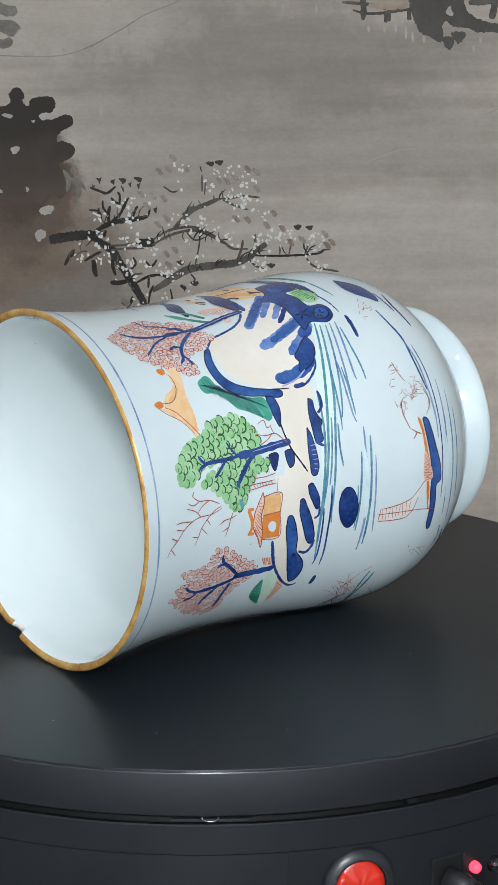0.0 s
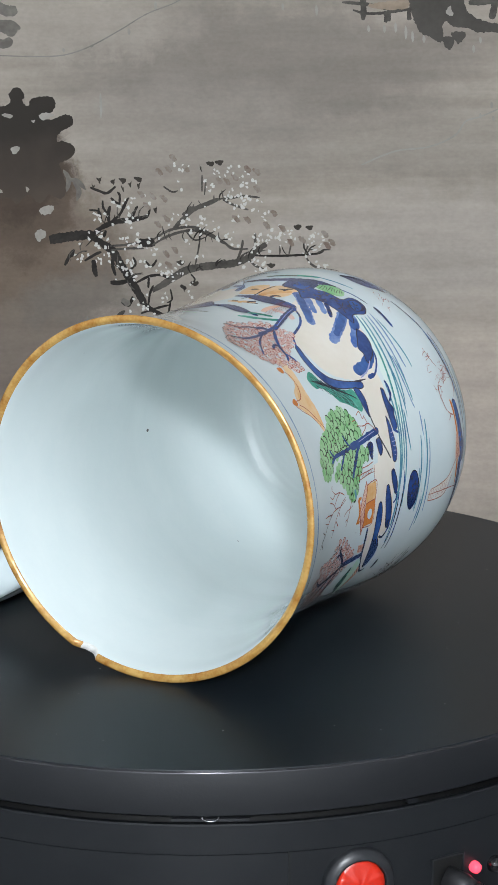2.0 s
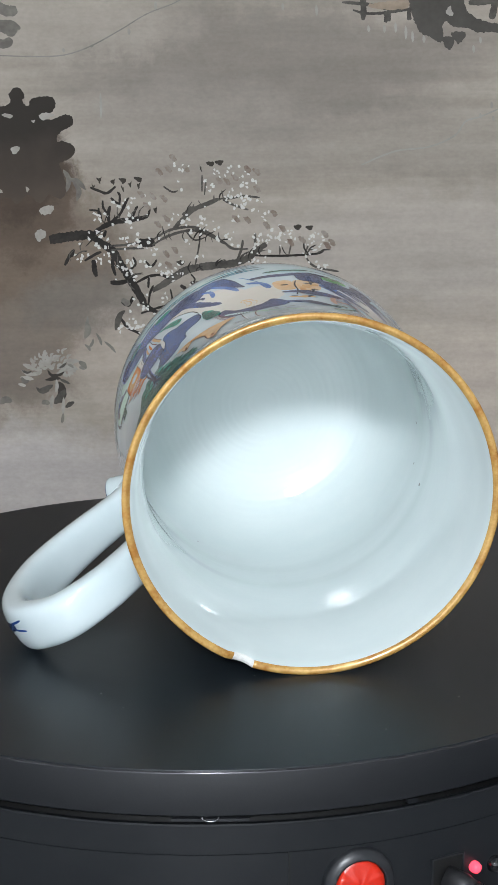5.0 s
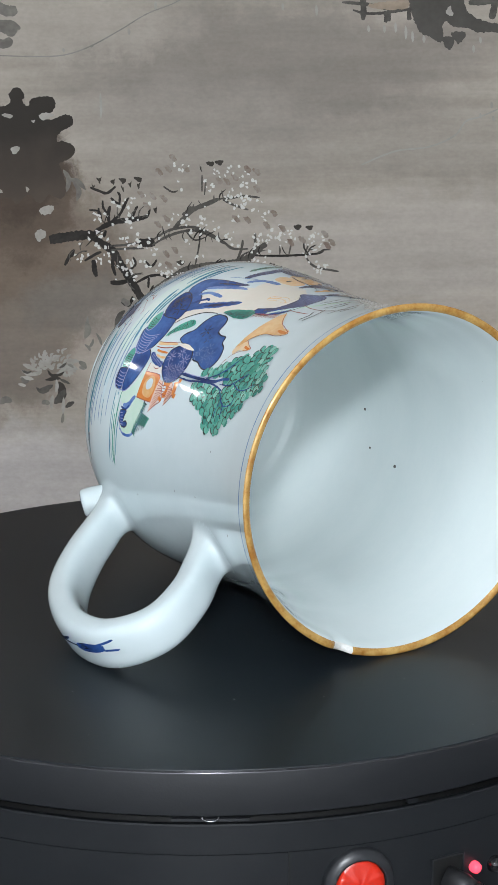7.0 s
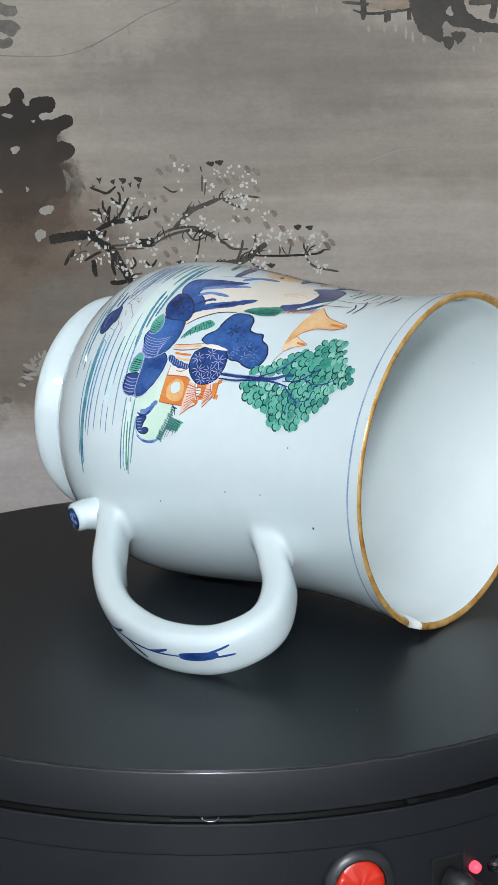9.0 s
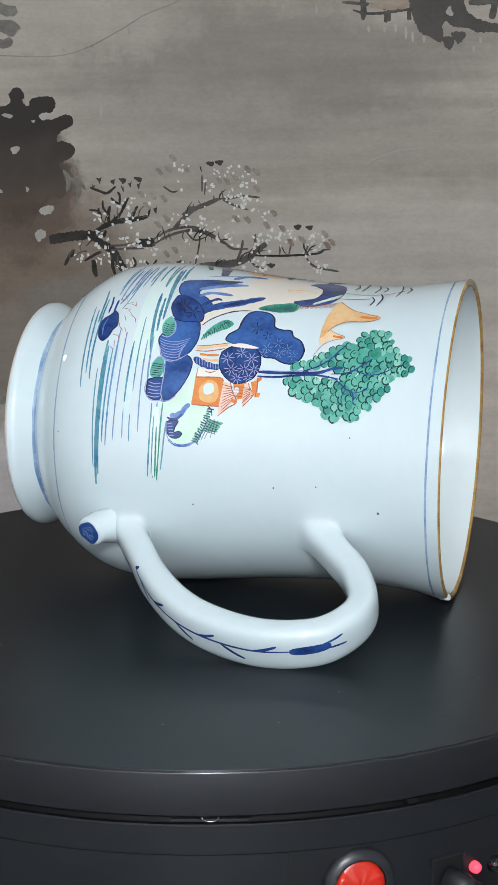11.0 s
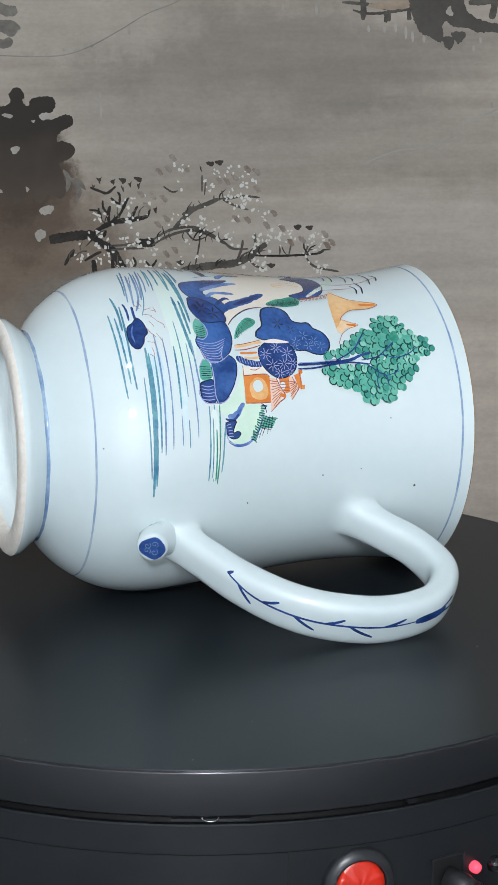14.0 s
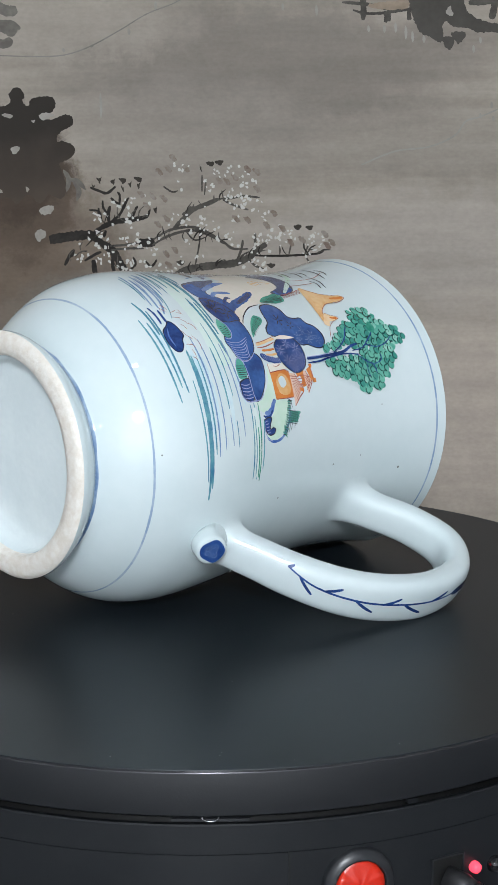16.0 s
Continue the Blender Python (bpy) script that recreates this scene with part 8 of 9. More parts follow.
        for i in range(6):
            c = 6.283 * i / 6
            verts.append(Vector(((r + size * 0.6 * math.cos(c)) * math.cos(a + size * math.sin(c) / r), (r + size * 0.6 * math.cos(c)) * math.sin(a + size * math.sin(c) / r), -0.27)) / 1000)
        faces.append(tuple(range(b, b + 6)))
    tagged(mesh_object("kiln_specks", verts, faces, SPECK, mug_thing, "scattered dark kiln specks"), kind="stuff")


kiln_specks()



# ---- backdrop: a printed cloth with an ink wash landscape, u and v in mm on the cloth ----
WASHES = (
    (23, 163, 130, 38, (0.205, 0.195, 0.176), 0.8, 0.45),
    (-63, 180, 65, 20, (0.335, 0.318, 0.288), 0.85, 0.45),
    (108, 126, 119, 22, (0.265, 0.252, 0.228), 0.6, 0.45),
    (104, 73, 130, 35, (0.39, 0.375, 0.352), 0.7, 0.45),
    (136, -13, 89, 70, (0.47, 0.435, 0.392), 0.85, 0.45),
    (-12, 132, 76, 30, (0.275, 0.262, 0.24), 0.7, 0.45),
    (-97, 64, 58, 64, (0.185, 0.158, 0.13), 0.95, 0.78),
    (-99, 75, 41, 30, (0.15, 0.122, 0.096), 0.8, 0.6),
    (-93, 101, 34, 32, (0.105, 0.085, 0.068), 0.92, 0.72),
    (-97, 117, 32, 30, (0.075, 0.06, 0.048), 0.95, 0.7),
    (-62, 50, 41, 20, (0.175, 0.165, 0.15), 0.8, 0.45),
    (-98, 20, 32, 30, (0.185, 0.165, 0.145), 0.85, 0.45),
    (-46, 22, 30, 30, (0.4, 0.37, 0.33), 0.7, 0.45),
    (-90, -37, 81, 32, (0.43, 0.425, 0.42), 0.9, 0.45),
)


def cloth_material():
    """Unpainted silk colour with soft-edged ink washes, brush streaks and a fine weave."""
    m = bpy.data.materials.new("ink_wash_cloth")
    m.use_nodes = True
    t = m.node_tree
    b = t.nodes["Principled BSDF"]
    b.inputs["Roughness"].default_value, b.inputs["Specular IOR Level"].default_value = 0.8, 0.15

    def node(kind, **values):
        n = t.nodes.new(kind)
        for k, v in values.items():
            n.inputs[k].default_value = v
        return n

    def link(a, c):
        t.links.new(a, c)

    co = node("ShaderNodeTexCoord")
    ripple = node("ShaderNodeTexNoise", Scale=42.0, Detail=8.0, Roughness=0.72)
    link(co.outputs["Object"], ripple.inputs["Vector"])
    drift = t.nodes.new("ShaderNodeVectorMath")
    drift.operation = "MULTIPLY_ADD"
    drift.inputs[1].default_value = (0.045, 0.0, 0.045)
    link(ripple.outputs["Color"], drift.inputs[0])
    link(co.outputs["Object"], drift.inputs[2])
    streak_map = t.nodes.new("ShaderNodeMapping")
    streak_map.inputs["Scale"].default_value = (4, 1, 42)
    streak_map.inputs["Rotation"].default_value = (0, radians(-3), 0)
    link(co.outputs["Object"], streak_map.inputs[0])
    streak = node("ShaderNodeTexNoise", Scale=2.2, Detail=5.0, Roughness=0.6)
    link(streak_map.outputs[0], streak.inputs["Vector"])
    base = t.nodes.new("ShaderNodeValToRGB")
    base.color_ramp.elements[0].position, base.color_ramp.elements[0].color = 0.3, (0.285, 0.268, 0.238, 1)
    base.color_ramp.elements[1].position, base.color_ramp.elements[1].color = 0.7, (0.365, 0.345, 0.308, 1)
    link(streak.outputs[0], base.inputs[0])
    colour = base.outputs[0]
    for u, v, ru, rv, tint, strength, soft in WASHES:
        mp = t.nodes.new("ShaderNodeMapping")
        mp.vector_type = "TEXTURE"
        mp.inputs["Location"].default_value, mp.inputs["Scale"].default_value = (u / 1000 + 0.0225, 0.3, v / 1000 + 0.0225), (ru / 1000, 10, rv / 1000)
        link(drift.outputs[0], mp.inputs[0])
        ln = t.nodes.new("ShaderNodeVectorMath")
        ln.operation = "LENGTH"
        link(mp.outputs[0], ln.inputs[0])
        fade = t.nodes.new("ShaderNodeMapRange")
        fade.interpolation_type = "SMOOTHSTEP"
        fade.inputs[1].default_value, fade.inputs[2].default_value, fade.inputs[3].default_value, fade.inputs[4].default_value = soft, 1.08, strength, 0.0
        link(ln.outputs["Value"], fade.inputs[0])
        mix = t.nodes.new("ShaderNodeMix")
        mix.data_type = "RGBA"
        mix.inputs[7].default_value = (*tint, 1)
        link(fade.outputs[0], mix.inputs[0])
        link(colour, mix.inputs[6])
        colour = mix.outputs[2]
    # mottling and weave
    mottle = node("ShaderNodeTexNoise", Scale=95.0, Detail=7.0, Roughness=0.7)
    link(co.outputs["Object"], mottle.inputs["Vector"])
    weave_map = t.nodes.new("ShaderNodeMapping")
    weave_map.inputs["Scale"].default_value = (420, 1, 700)
    link(co.outputs["Object"], weave_map.inputs[0])
    weave = node("ShaderNodeTexNoise", Scale=1.0, Detail=2.0)
    link(weave_map.outputs[0], weave.inputs["Vector"])
    gain = t.nodes.new("ShaderNodeMapRange")
    gain.inputs[1].default_value, gain.inputs[2].default_value, gain.inputs[3].default_value, gain.inputs[4].default_value = 0.25, 0.75, 0.87, 1.13
    blend = t.nodes.new("ShaderNodeMath")
    blend.operation = "MULTIPLY_ADD"
    blend.inputs[1].default_value = 0.4
    part_b = t.nodes.new("ShaderNodeMath")
    part_b.operation = "MULTIPLY"
    part_b.inputs[1].default_value = 0.6
    link(mottle.outputs[0], part_b.inputs[0])
    link(weave.outputs[0], blend.inputs[0])
    link(part_b.outputs[0], blend.inputs[2])
    link(blend.outputs[0], gain.inputs[0])
    brush = t.nodes.new("ShaderNodeMapRange")
    brush.inputs[1].default_value, brush.inputs[2].default_value, brush.inputs[3].default_value, brush.inputs[4].default_value = 0.3, 0.7, 0.91, 1.07
    link(streak.outputs[0], brush.inputs[0])
    both = t.nodes.new("ShaderNodeMath")
    both.operation = "MULTIPLY"
    link(gain.outputs[0], both.inputs[0])
    link(brush.outputs[0], both.inputs[1])
    warm = t.nodes.new("ShaderNodeVectorMath")
    warm.operation = "MULTIPLY"
    warm.inputs[1].default_value = (0.945, 0.875, 0.83)
    link(colour, warm.inputs[0])
    scale = t.nodes.new("ShaderNodeVectorMath")
    scale.operation = "SCALE"
    link(warm.outputs[0], scale.inputs[0])
    link(both.outputs[0], scale.inputs["Scale"])
    link(scale.outputs[0], b.inputs["Base Color"])
    bump = node("ShaderNodeBump", Strength=0.15, Distance=0.0004)
    link(weave.outputs[0], bump.inputs["Height"])
    link(bump.outputs[0], b.inputs["Normal"])
    return m


cloth = tagged(part("backdrop", box(-0.62, 0.65, 0.300, 0.303, -0.30, 0.62), cloth_material()), "grey printed cloth backdrop with ink wash plum tree", "backdrop", kind="structure")
INK_BLACK = material("black_ink", (0.022, 0.020, 0.018), 0.8, spec=0.08, vary=0.8, scale=90, second=(0.045, 0.040, 0.036))
INK_GREY = material("grey_ink", (0.055, 0.050, 0.044), 0.8, spec=0.08, vary=0.9, scale=90, second=(0.11, 0.10, 0.088))
INK_DARK = material("dark_ink_wash", (0.040, 0.035, 0.030), 0.8, spec=0.08, vary=0.8, scale=40, second=(0.062, 0.054, 0.046))
CROWN_INK = material("crown_ink_wash", (0.036, 0.031, 0.027), 0.8, spec=0.08)


def thinned(m, low, high, pale):
    """Ink that runs out into a browner, mottled wash from height high down to low."""
    t = m.node_tree
    co, cut, cloud, mix = (t.nodes.new("ShaderNode" + k) for k in ("TexCoord", "SeparateXYZ", "TexNoise", "Mix"))
    add, fade = t.nodes.new("ShaderNodeMath"), t.nodes.new("ShaderNodeMapRange")
    cloud.inputs["Scale"].default_value, cloud.inputs["Detail"].default_value = 60, 7
    add.operation, add.inputs[1].default_value, mix.data_type = "MULTIPLY_ADD", 0.03, "RGBA"
    fade.inputs[1].default_value, fade.inputs[2].default_value = high + 0.015, low + 0.015
    mix.inputs[6].default_value, mix.inputs[7].default_value = t.nodes["Principled BSDF"].inputs["Base Color"].default_value[:], (*pale, 1)
    t.links.new(co.outputs["Object"], cut.inputs[0])
    t.links.new(co.outputs["Object"], cloud.inputs["Vector"])
    t.links.new(cloud.outputs[0], add.inputs[0])
    t.links.new(cut.outputs[2], add.inputs[2])
    t.links.new(add.outputs[0], fade.inputs[0])
    t.links.new(fade.outputs[0], mix.inputs[0])
    t.links.new(mix.outputs[2], t.nodes["Principled BSDF"].inputs["Base Color"])


thinned(CROWN_INK, 0.092, 0.131, (0.088, 0.069, 0.055))
INK_ROCK = material("rock_ink_wash", (0.062, 0.057, 0.050), 0.8, spec=0.08, vary=0.8, scale=50, second=(0.085, 0.078, 0.070))
INK_WASH = material("soft_ink_wash", (0.115, 0.105, 0.092), 0.8, spec=0.08, vary=1.0, scale=60, second=(0.20, 0.185, 0.16))
WASH_THIN = material("thin_grey_wash", (0.235, 0.222, 0.196), 0.8, spec=0.08, vary=1.0, scale=60, second=(0.30, 0.285, 0.255))
WASH_LINE = material("grey_wash_line", (0.150, 0.140, 0.124), 0.8, spec=0.08, vary=1.0, scale=40, second=(0.22, 0.207, 0.185))
CLOTH_PALE = material("bare_pale_cloth", (0.345, 0.325, 0.29), 0.8, spec=0.08, vary=1.0, scale=70, second=(0.25, 0.232, 0.205))
LEAF_BROWN = material("faded_brown_leaf", (0.17, 0.122, 0.098), 0.8, spec=0.08, vary=1.0, scale=150, second=(0.27, 0.24, 0.21))
BLOSSOM = material("white_blossom_paint", (0.56, 0.545, 0.51), 0.8, spec=0.08, vary=0.9, scale=200, second=(0.46, 0.445, 0.41))
PAINT_TAN = material("tan_wash", (0.30, 0.235, 0.18), 0.8, spec=0.08, vary=0.8, scale=60)


def on_cloth(u, v, off):
    return Vector((u / 1000, 0.2999 - off / 1000, v / 1000))


motif = Motif("ink_foliage", "dark ink wash tree crown", on_cloth, cloth)
motif.fill(CROWN_INK, (-114.7, 143.3), (-104, 147.1), (-98.9, 143.7), (-94.1, 145.2), (-94.4, 149.4), (-90.6, 152.4), (-87.1, 148.8), (-88.3, 145.7), (-85.7, 143.6), (-84.3, 146.7), (-79, 148), (-74, 147.4), (-73.1, 143), (-75.3, 140.5), (-80.1, 138.7), (-75.4, 137.4), (-69.5, 139.4), (-65.5, 138.6), (-65.4, 134.7), (-69.7, 132.4), (-72.2, 130.1), (-72.8, 127.4), (-69.9, 127.4), (-65.7, 125.8), (-64.4, 122.9), (-66.4, 119.5), (-70.2, 118), (-71.8, 116.4), (-70.4, 111.7), (-69, 105.1), (-71.8, 100.6), (-77.1, 102.5), (-82, 98.6), (-87.2, 102.6), (-92.7, 98.1), (-97.9, 101.3), (-116.8, 97.5))
motif.fill(CLOTH_PALE, (-98.2, 139.8), (-95.3, 140.3), (-93, 139), (-95.4, 138.3))
motif.fill(CLOTH_PALE, (-94.4, 124.5), (-90.6, 125), (-91.3, 122.3), (-93.7, 121.8))
motif.fill(CLOTH_PALE, (-80.6, 139.7), (-76.8, 140.5), (-73.7, 139.7), (-76.9, 137.6), (-79.6, 137.4))
motif.fill(CLOTH_PALE, (-84.6, 136.9), (-82.8, 137.1), (-83.3, 135.9))
motif.fill(CLOTH_PALE, (-82.1, 95.4), (-78.8, 97.5), (-75.1, 96.9), (-76.8, 93.7), (-80.6, 93.2))
motif.fill(CLOTH_PALE, (-84.7, 83.9), (-82.4, 86.3), (-79.3, 85.2), (-79.9, 82.5), (-83.2, 80.4))
motif.fill(CLOTH_PALE, (-88.1, 106.5), (-86.6, 104.9), (-87.7, 103.9))
motif.fill(CLOTH_PALE, (-100.4, 105.3), (-99.2, 104), (-100.5, 103.5))
motif.line(INK_WASH, 4.87, (-99.6, 189.1), (-93.2, 186.6), (-89.3, 187.6))
motif.line(INK_WASH, 5.96, (-100, 180.3), (-94.3, 179.5), (-90.2, 176.4))
motif.line(INK_WASH, 4.33, (-100.3, 172.7), (-95.1, 171.9), (-92.4, 174.4))
motif.line(INK_WASH, 2.17, (-96.1, 180.3), (-92.1, 181.5), (-88.1, 178.5))
motif.line(INK_WASH, 2.44, (-70.3, 114.3), (-67.8, 109.6), (-69, 103.8), taper=2)
motif.line(INK_WASH, 2.44, (-68.8, 110.1), (-63.5, 108.5), (-59.9, 104.7), taper=2)
motif.line(INK_WASH, 2.44, (-65.7, 108.5), (-63.1, 104.2), (-64.3, 99.5), taper=2)

motif = Motif("ink_tree", "ink painted plum tree with dark branches", on_cloth, cloth)
motif.line(INK_BLACK, 4.6, (-77.8, 81.2), (-71.8, 82.2), (-63.7, 83.2), (-57, 83.4), taper=0.2)
motif.line(INK_BLACK, 3.79, (-58.4, 83.4), (-53.1, 79.6), (-47.8, 75.5), (-43.9, 68.8), (-40.5, 63.3), (-36.6, 56.5), (-33.2, 50.2), taper=0.5)
motif.line(INK_BLACK, 2.17, (-37.4, 57.9), (-33.2, 50.2), (-28.1, 46.3), (-22.2, 43.5))
motif.line(INK_BLACK, 2.44, (-57, 83.9), (-52.3, 87.1), (-46.1, 89.5), (-36.7, 90.7), (-30.7, 91.8))
motif.line(INK_BLACK, 1.35, (-48.8, 89.2), (-44.1, 92.9), (-41.3, 98.2), (-39.7, 100.9))
motif.line(INK_BLACK, 1.62, (-49.3, 88.7), (-49.5, 93), (-48.6, 97))
motif.line(INK_BLACK, 1.08, (-49.5, 93), (-51.8, 96.2), (-52, 99.6))
motif.line(INK_BLACK, 1.08, (-54.1, 93), (-54, 96.2))
motif.line(INK_BLACK, 0.95, (-58.6, 95.2), (-54, 94.6), (-53.3, 92.5))
motif.line(INK_BLACK, 1.08, (-38, 91.3), (-36.6, 95), (-35.5, 96.9))
motif.line(INK_BLACK, 1.08, (-30.7, 91.8), (-29.6, 95.5))
motif.line(INK_BLACK, 1.08, (-44, 97.7), (-43.9, 102), (-45, 103.6))
motif.line(INK_BLACK, 1.08, (-48.2, 100.9), (-45.9, 98.8), (-43.5, 97.7))
motif.line(INK_BLACK, 1.35, (-45.7, 106.2), (-49.8, 103.1), (-53.8, 104.2), (-57.7, 105.8))
motif.line(INK_GREY, 1.08, (-50.4, 78), (-42.3, 78.5), (-35.3, 79.5))
motif.line(INK_GREY, 1.08, (-48.9, 76.1), (-41, 76.8), (-32.9, 76.8))
motif.line(INK_BLACK, 4.06, (-35.3, 79.5), (-31, 79.4), (-27.7, 79.9), taper=0.3)
motif.line(INK_GREY, 1.35, (-28.3, 81), (-20.6, 85.3), (-11.2, 86.8), (-4.5, 85.1), (4.9, 79.7), (9.5, 76.4), (17, 76.1))
motif.line(INK_GREY, 1.35, (-28.9, 78.3), (-20.7, 82.8), (-9.9, 85.2), (-1.8, 82.9), (5.7, 78.6))
motif.line(INK_GREY, 2.17, (-18.5, 86), (-12.5, 92.1), (-8.4, 95.3), (-3, 97.4), (3.2, 100), taper=0.6)
motif.line(INK_GREY, 1.08, (3.2, 100), (9.1, 100.2), (14.5, 101.2), (22.6, 100.4))
motif.line(INK_GREY, 1.08, (5.1, 99.5), (9.6, 97.3), (17.2, 94.6))
motif.line(INK_GREY, 2.44, (-14.1, 92.2), (-11.4, 94), (-9.7, 96.4))
motif.line(INK_GREY, 3.52, (-29.3, 56.4), (-23.8, 59.6), (-18.3, 63.1), (-11.5, 66.6), (0.7, 68.4), (10.2, 69.4), (17, 72), (22.5, 76.3), (25.7, 78.4), taper=0.7)
motif.line(INK_BLACK, 1.35, (-37.4, 60), (-31.3, 63.2), (-25.1, 64), (-21, 62.1))
motif.line(INK_BLACK, 1.08, (20.3, 72.8), (33.3, 72.7), (44.1, 73.1), (51.7, 73.9), (53.1, 75.5))
motif.line(INK_GREY, 1.08, (17.5, 70.9), (20.2, 68.2), (24.6, 66.3))
motif.line(INK_GREY, 1.08, (44.7, 71.8), (49, 67.4), (60.5, 64.9))
motif.line(INK_GREY, 1.35, (11.6, 70.4), (13.8, 76.4), (14.4, 80.4))
motif.line(INK_GREY, 1.35, (20.5, 73.6), (20.3, 80.3), (20.3, 83.8))
motif.line(INK_GREY, 0.81, (-8.8, 67.1), (-6.8, 76.5), (-5.9, 82.4))
motif.line(INK_GREY, 0.81, (-12.6, 84.6), (-8.6, 80.6), (-3.2, 81.9))
motif.line(INK_GREY, 0.81, (36.5, 73.5), (37.6, 78.3))
motif.line(INK_GREY, 0.81, (44.1, 73.4), (45.7, 77.4))
motif.line(INK_GREY, 0.81, (8.9, 76.4), (6.2, 79.1))
motif.line(INK_GREY, 0.81, (-4.8, 103.3), (-4.7, 111.2))
motif.line(INK_GREY, 0.81, (-2.8, 109.1), (-3.7, 101.9))
motif.line(INK_GREY, 0.81, (-23, 106), (-19, 103.4), (-16.3, 103.9))
motif.line(INK_BLACK, 1.62, (-47.8, 74.7), (-48, 68.8), (-46.7, 63.9))
motif.line(INK_BLACK, 2.17, (-49.3, 60.7), (-45.5, 60.4), (-41.4, 61.2))
motif.line(INK_BLACK, 2.44, (-57.1, 71.6), (-56.7, 66.7), (-55.9, 63.5))
motif.line(INK_BLACK, 1.35, (-61.4, 71.1), (-55.9, 74.3), (-53.2, 75.3))
motif.line(INK_BLACK, 1.62, (-70.9, 69), (-68.3, 73.8), (-66.1, 76.5))
motif.line(INK_BLACK, 2.17, (-68.1, 73), (-66.7, 75.7))
motif.line(INK_BLACK, 1.35, (-51.9, 82.3), (-50.8, 85.5))
motif.line(INK_BLACK, 1.08, (-40.5, 66), (-37.1, 69.2), (-38.2, 72.8))
motif.line(INK_BLACK, 1.08, (-32.2, 70.8), (-29.6, 68.1), (-26.8, 71.3))
motif.line(INK_BLACK, 1.08, (-30.8, 63.2), (-31.2, 57.8))
motif.line(INK_BLACK, 0.81, (-20.6, 57.2), (-19.9, 52.2), (-22.3, 50.6))
motif.line(INK_BLACK, 1.62, (-15.7, 59), (-13, 57.1))
motif.line(INK_BLACK, 1.62, (-44.3, 51.1), (-40.8, 49.7), (-38.6, 53.8))
motif.line(INK_WASH, 2.71, (-44, 52.5), (-40.3, 49.7))
motif.line(INK_BLACK, 1.35, (-45.3, 44.3), (-41.9, 39.3), (-37.9, 36.8), (-31.4, 34))
motif.line(INK_BLACK, 1.08, (-46.8, 40.2), (-45.3, 43.7))
motif.line(INK_BLACK, 1.08, (-34.9, 45.6), (-26.7, 48.2), (-21.3, 49.5))
motif.line(INK_BLACK, 1.08, (-31.6, 48.3), (-30.4, 55.1), (-28.7, 59.1))
motif.line(INK_BLACK, 0.81, (-10.7, 64.4), (-8.8, 61.7), (-10.2, 59.8))
motif.line(INK_BLACK, 1.08, (-21.9, 44.1), (-20.7, 50.9))
motif.line(INK_BLACK, 0.62, (-46.9, 89), (-45.2, 90.4), (-43.1, 90.9), taper=2)
motif.line(INK_GREY, 0.46, (-35.6, 90.9), (-35, 93.2), (-33.9, 95.2), taper=2)
motif.line(INK_GREY, 0.59, (-42.3, 89.8), (-45, 92.6), (-45.1, 96.6), taper=2)
motif.line(INK_GREY, 0.54, (-38.5, 90.4), (-38.2, 93.4), (-35.5, 95.8), taper=2)
motif.line(INK_BLACK, 0.8, (-44.7, 89.4), (-46.5, 90.9), (-46.3, 93), taper=2)
motif.line(INK_BLACK, 0.44, (-51, 88.3), (-52.7, 91), (-52.8, 94.6), taper=2)
motif.line(INK_BLACK, 0.53, (-51.5, 88.2), (-50.7, 91.3), (-49.1, 94.1), taper=2)
motif.line(INK_GREY, 0.81, (-33.4, 91.3), (-32.3, 92.3), (-30.4, 92.4), taper=2)
motif.line(INK_GREY, 0.44, (-34.6, 91.1), (-34.8, 94.5), (-31.7, 97.4), taper=2)
motif.line(INK_BLACK, 0.74, (-47.6, 73), (-49.3, 76.5), (-48.9, 80.7), taper=2)
motif.line(INK_BLACK, 0.75, (-40.1, 60.9), (-38.2, 63.9), (-33.5, 65.2), taper=2)
motif.line(INK_BLACK, 0.45, (-44, 67.2), (-46.9, 69), (-47.5, 71.9), taper=2)
motif.line(INK_GREY, 0.68, (-43.9, 67.1), (-45.6, 70.2), (-45.3, 74.1), taper=2)
motif.line(INK_GREY, 0.75, (-40.8, 62.1), (-37.8, 64.4), (-33.3, 64.5), taper=2)
motif.line(INK_BLACK, 0.57, (-47.7, 73.2), (-49.1, 76), (-47.1, 78.9), taper=2)
motif.line(INK_BLACK, 0.63, (-36.8, 55.7), (-38.9, 57.6), (-39.4, 60.6), taper=2)
motif.line(INK_GREY, 0.81, (-37.7, 57), (-39.7, 58.7), (-41.4, 61.8), taper=2)
motif.line(INK_BLACK, 0.56, (-48.4, 74.3), (-50.1, 76.5), (-50, 79.5), taper=2)
motif.line(INK_BLACK, 0.56, (3.6, 79.2), (5.1, 80.7), (8.6, 80.7), taper=2)
motif.line(INK_BLACK, 0.72, (-9.7, 79.9), (-7.9, 83.4), (-5, 85.8), taper=2)
motif.line(INK_BLACK, 0.57, (-3.5, 79.6), (-2.7, 82.7), (1.2, 84.7), taper=2)
motif.line(INK_BLACK, 0.46, (-19.4, 80.4), (-20.8, 82.5), (-20.6, 85.2), taper=2)
motif.line(INK_GREY, 0.47, (-0.1, 79.4), (-0.4, 81), (-0.6, 82.9), taper=2)
motif.line(INK_BLACK, 0.66, (-21.7, 80.5), (-23.1, 83.4), (-23.9, 87.3), taper=2)
motif.line(INK_GREY, 0.75, (-25.4, 80.7), (-22.6, 82.3), (-19.6, 82.2), taper=2)
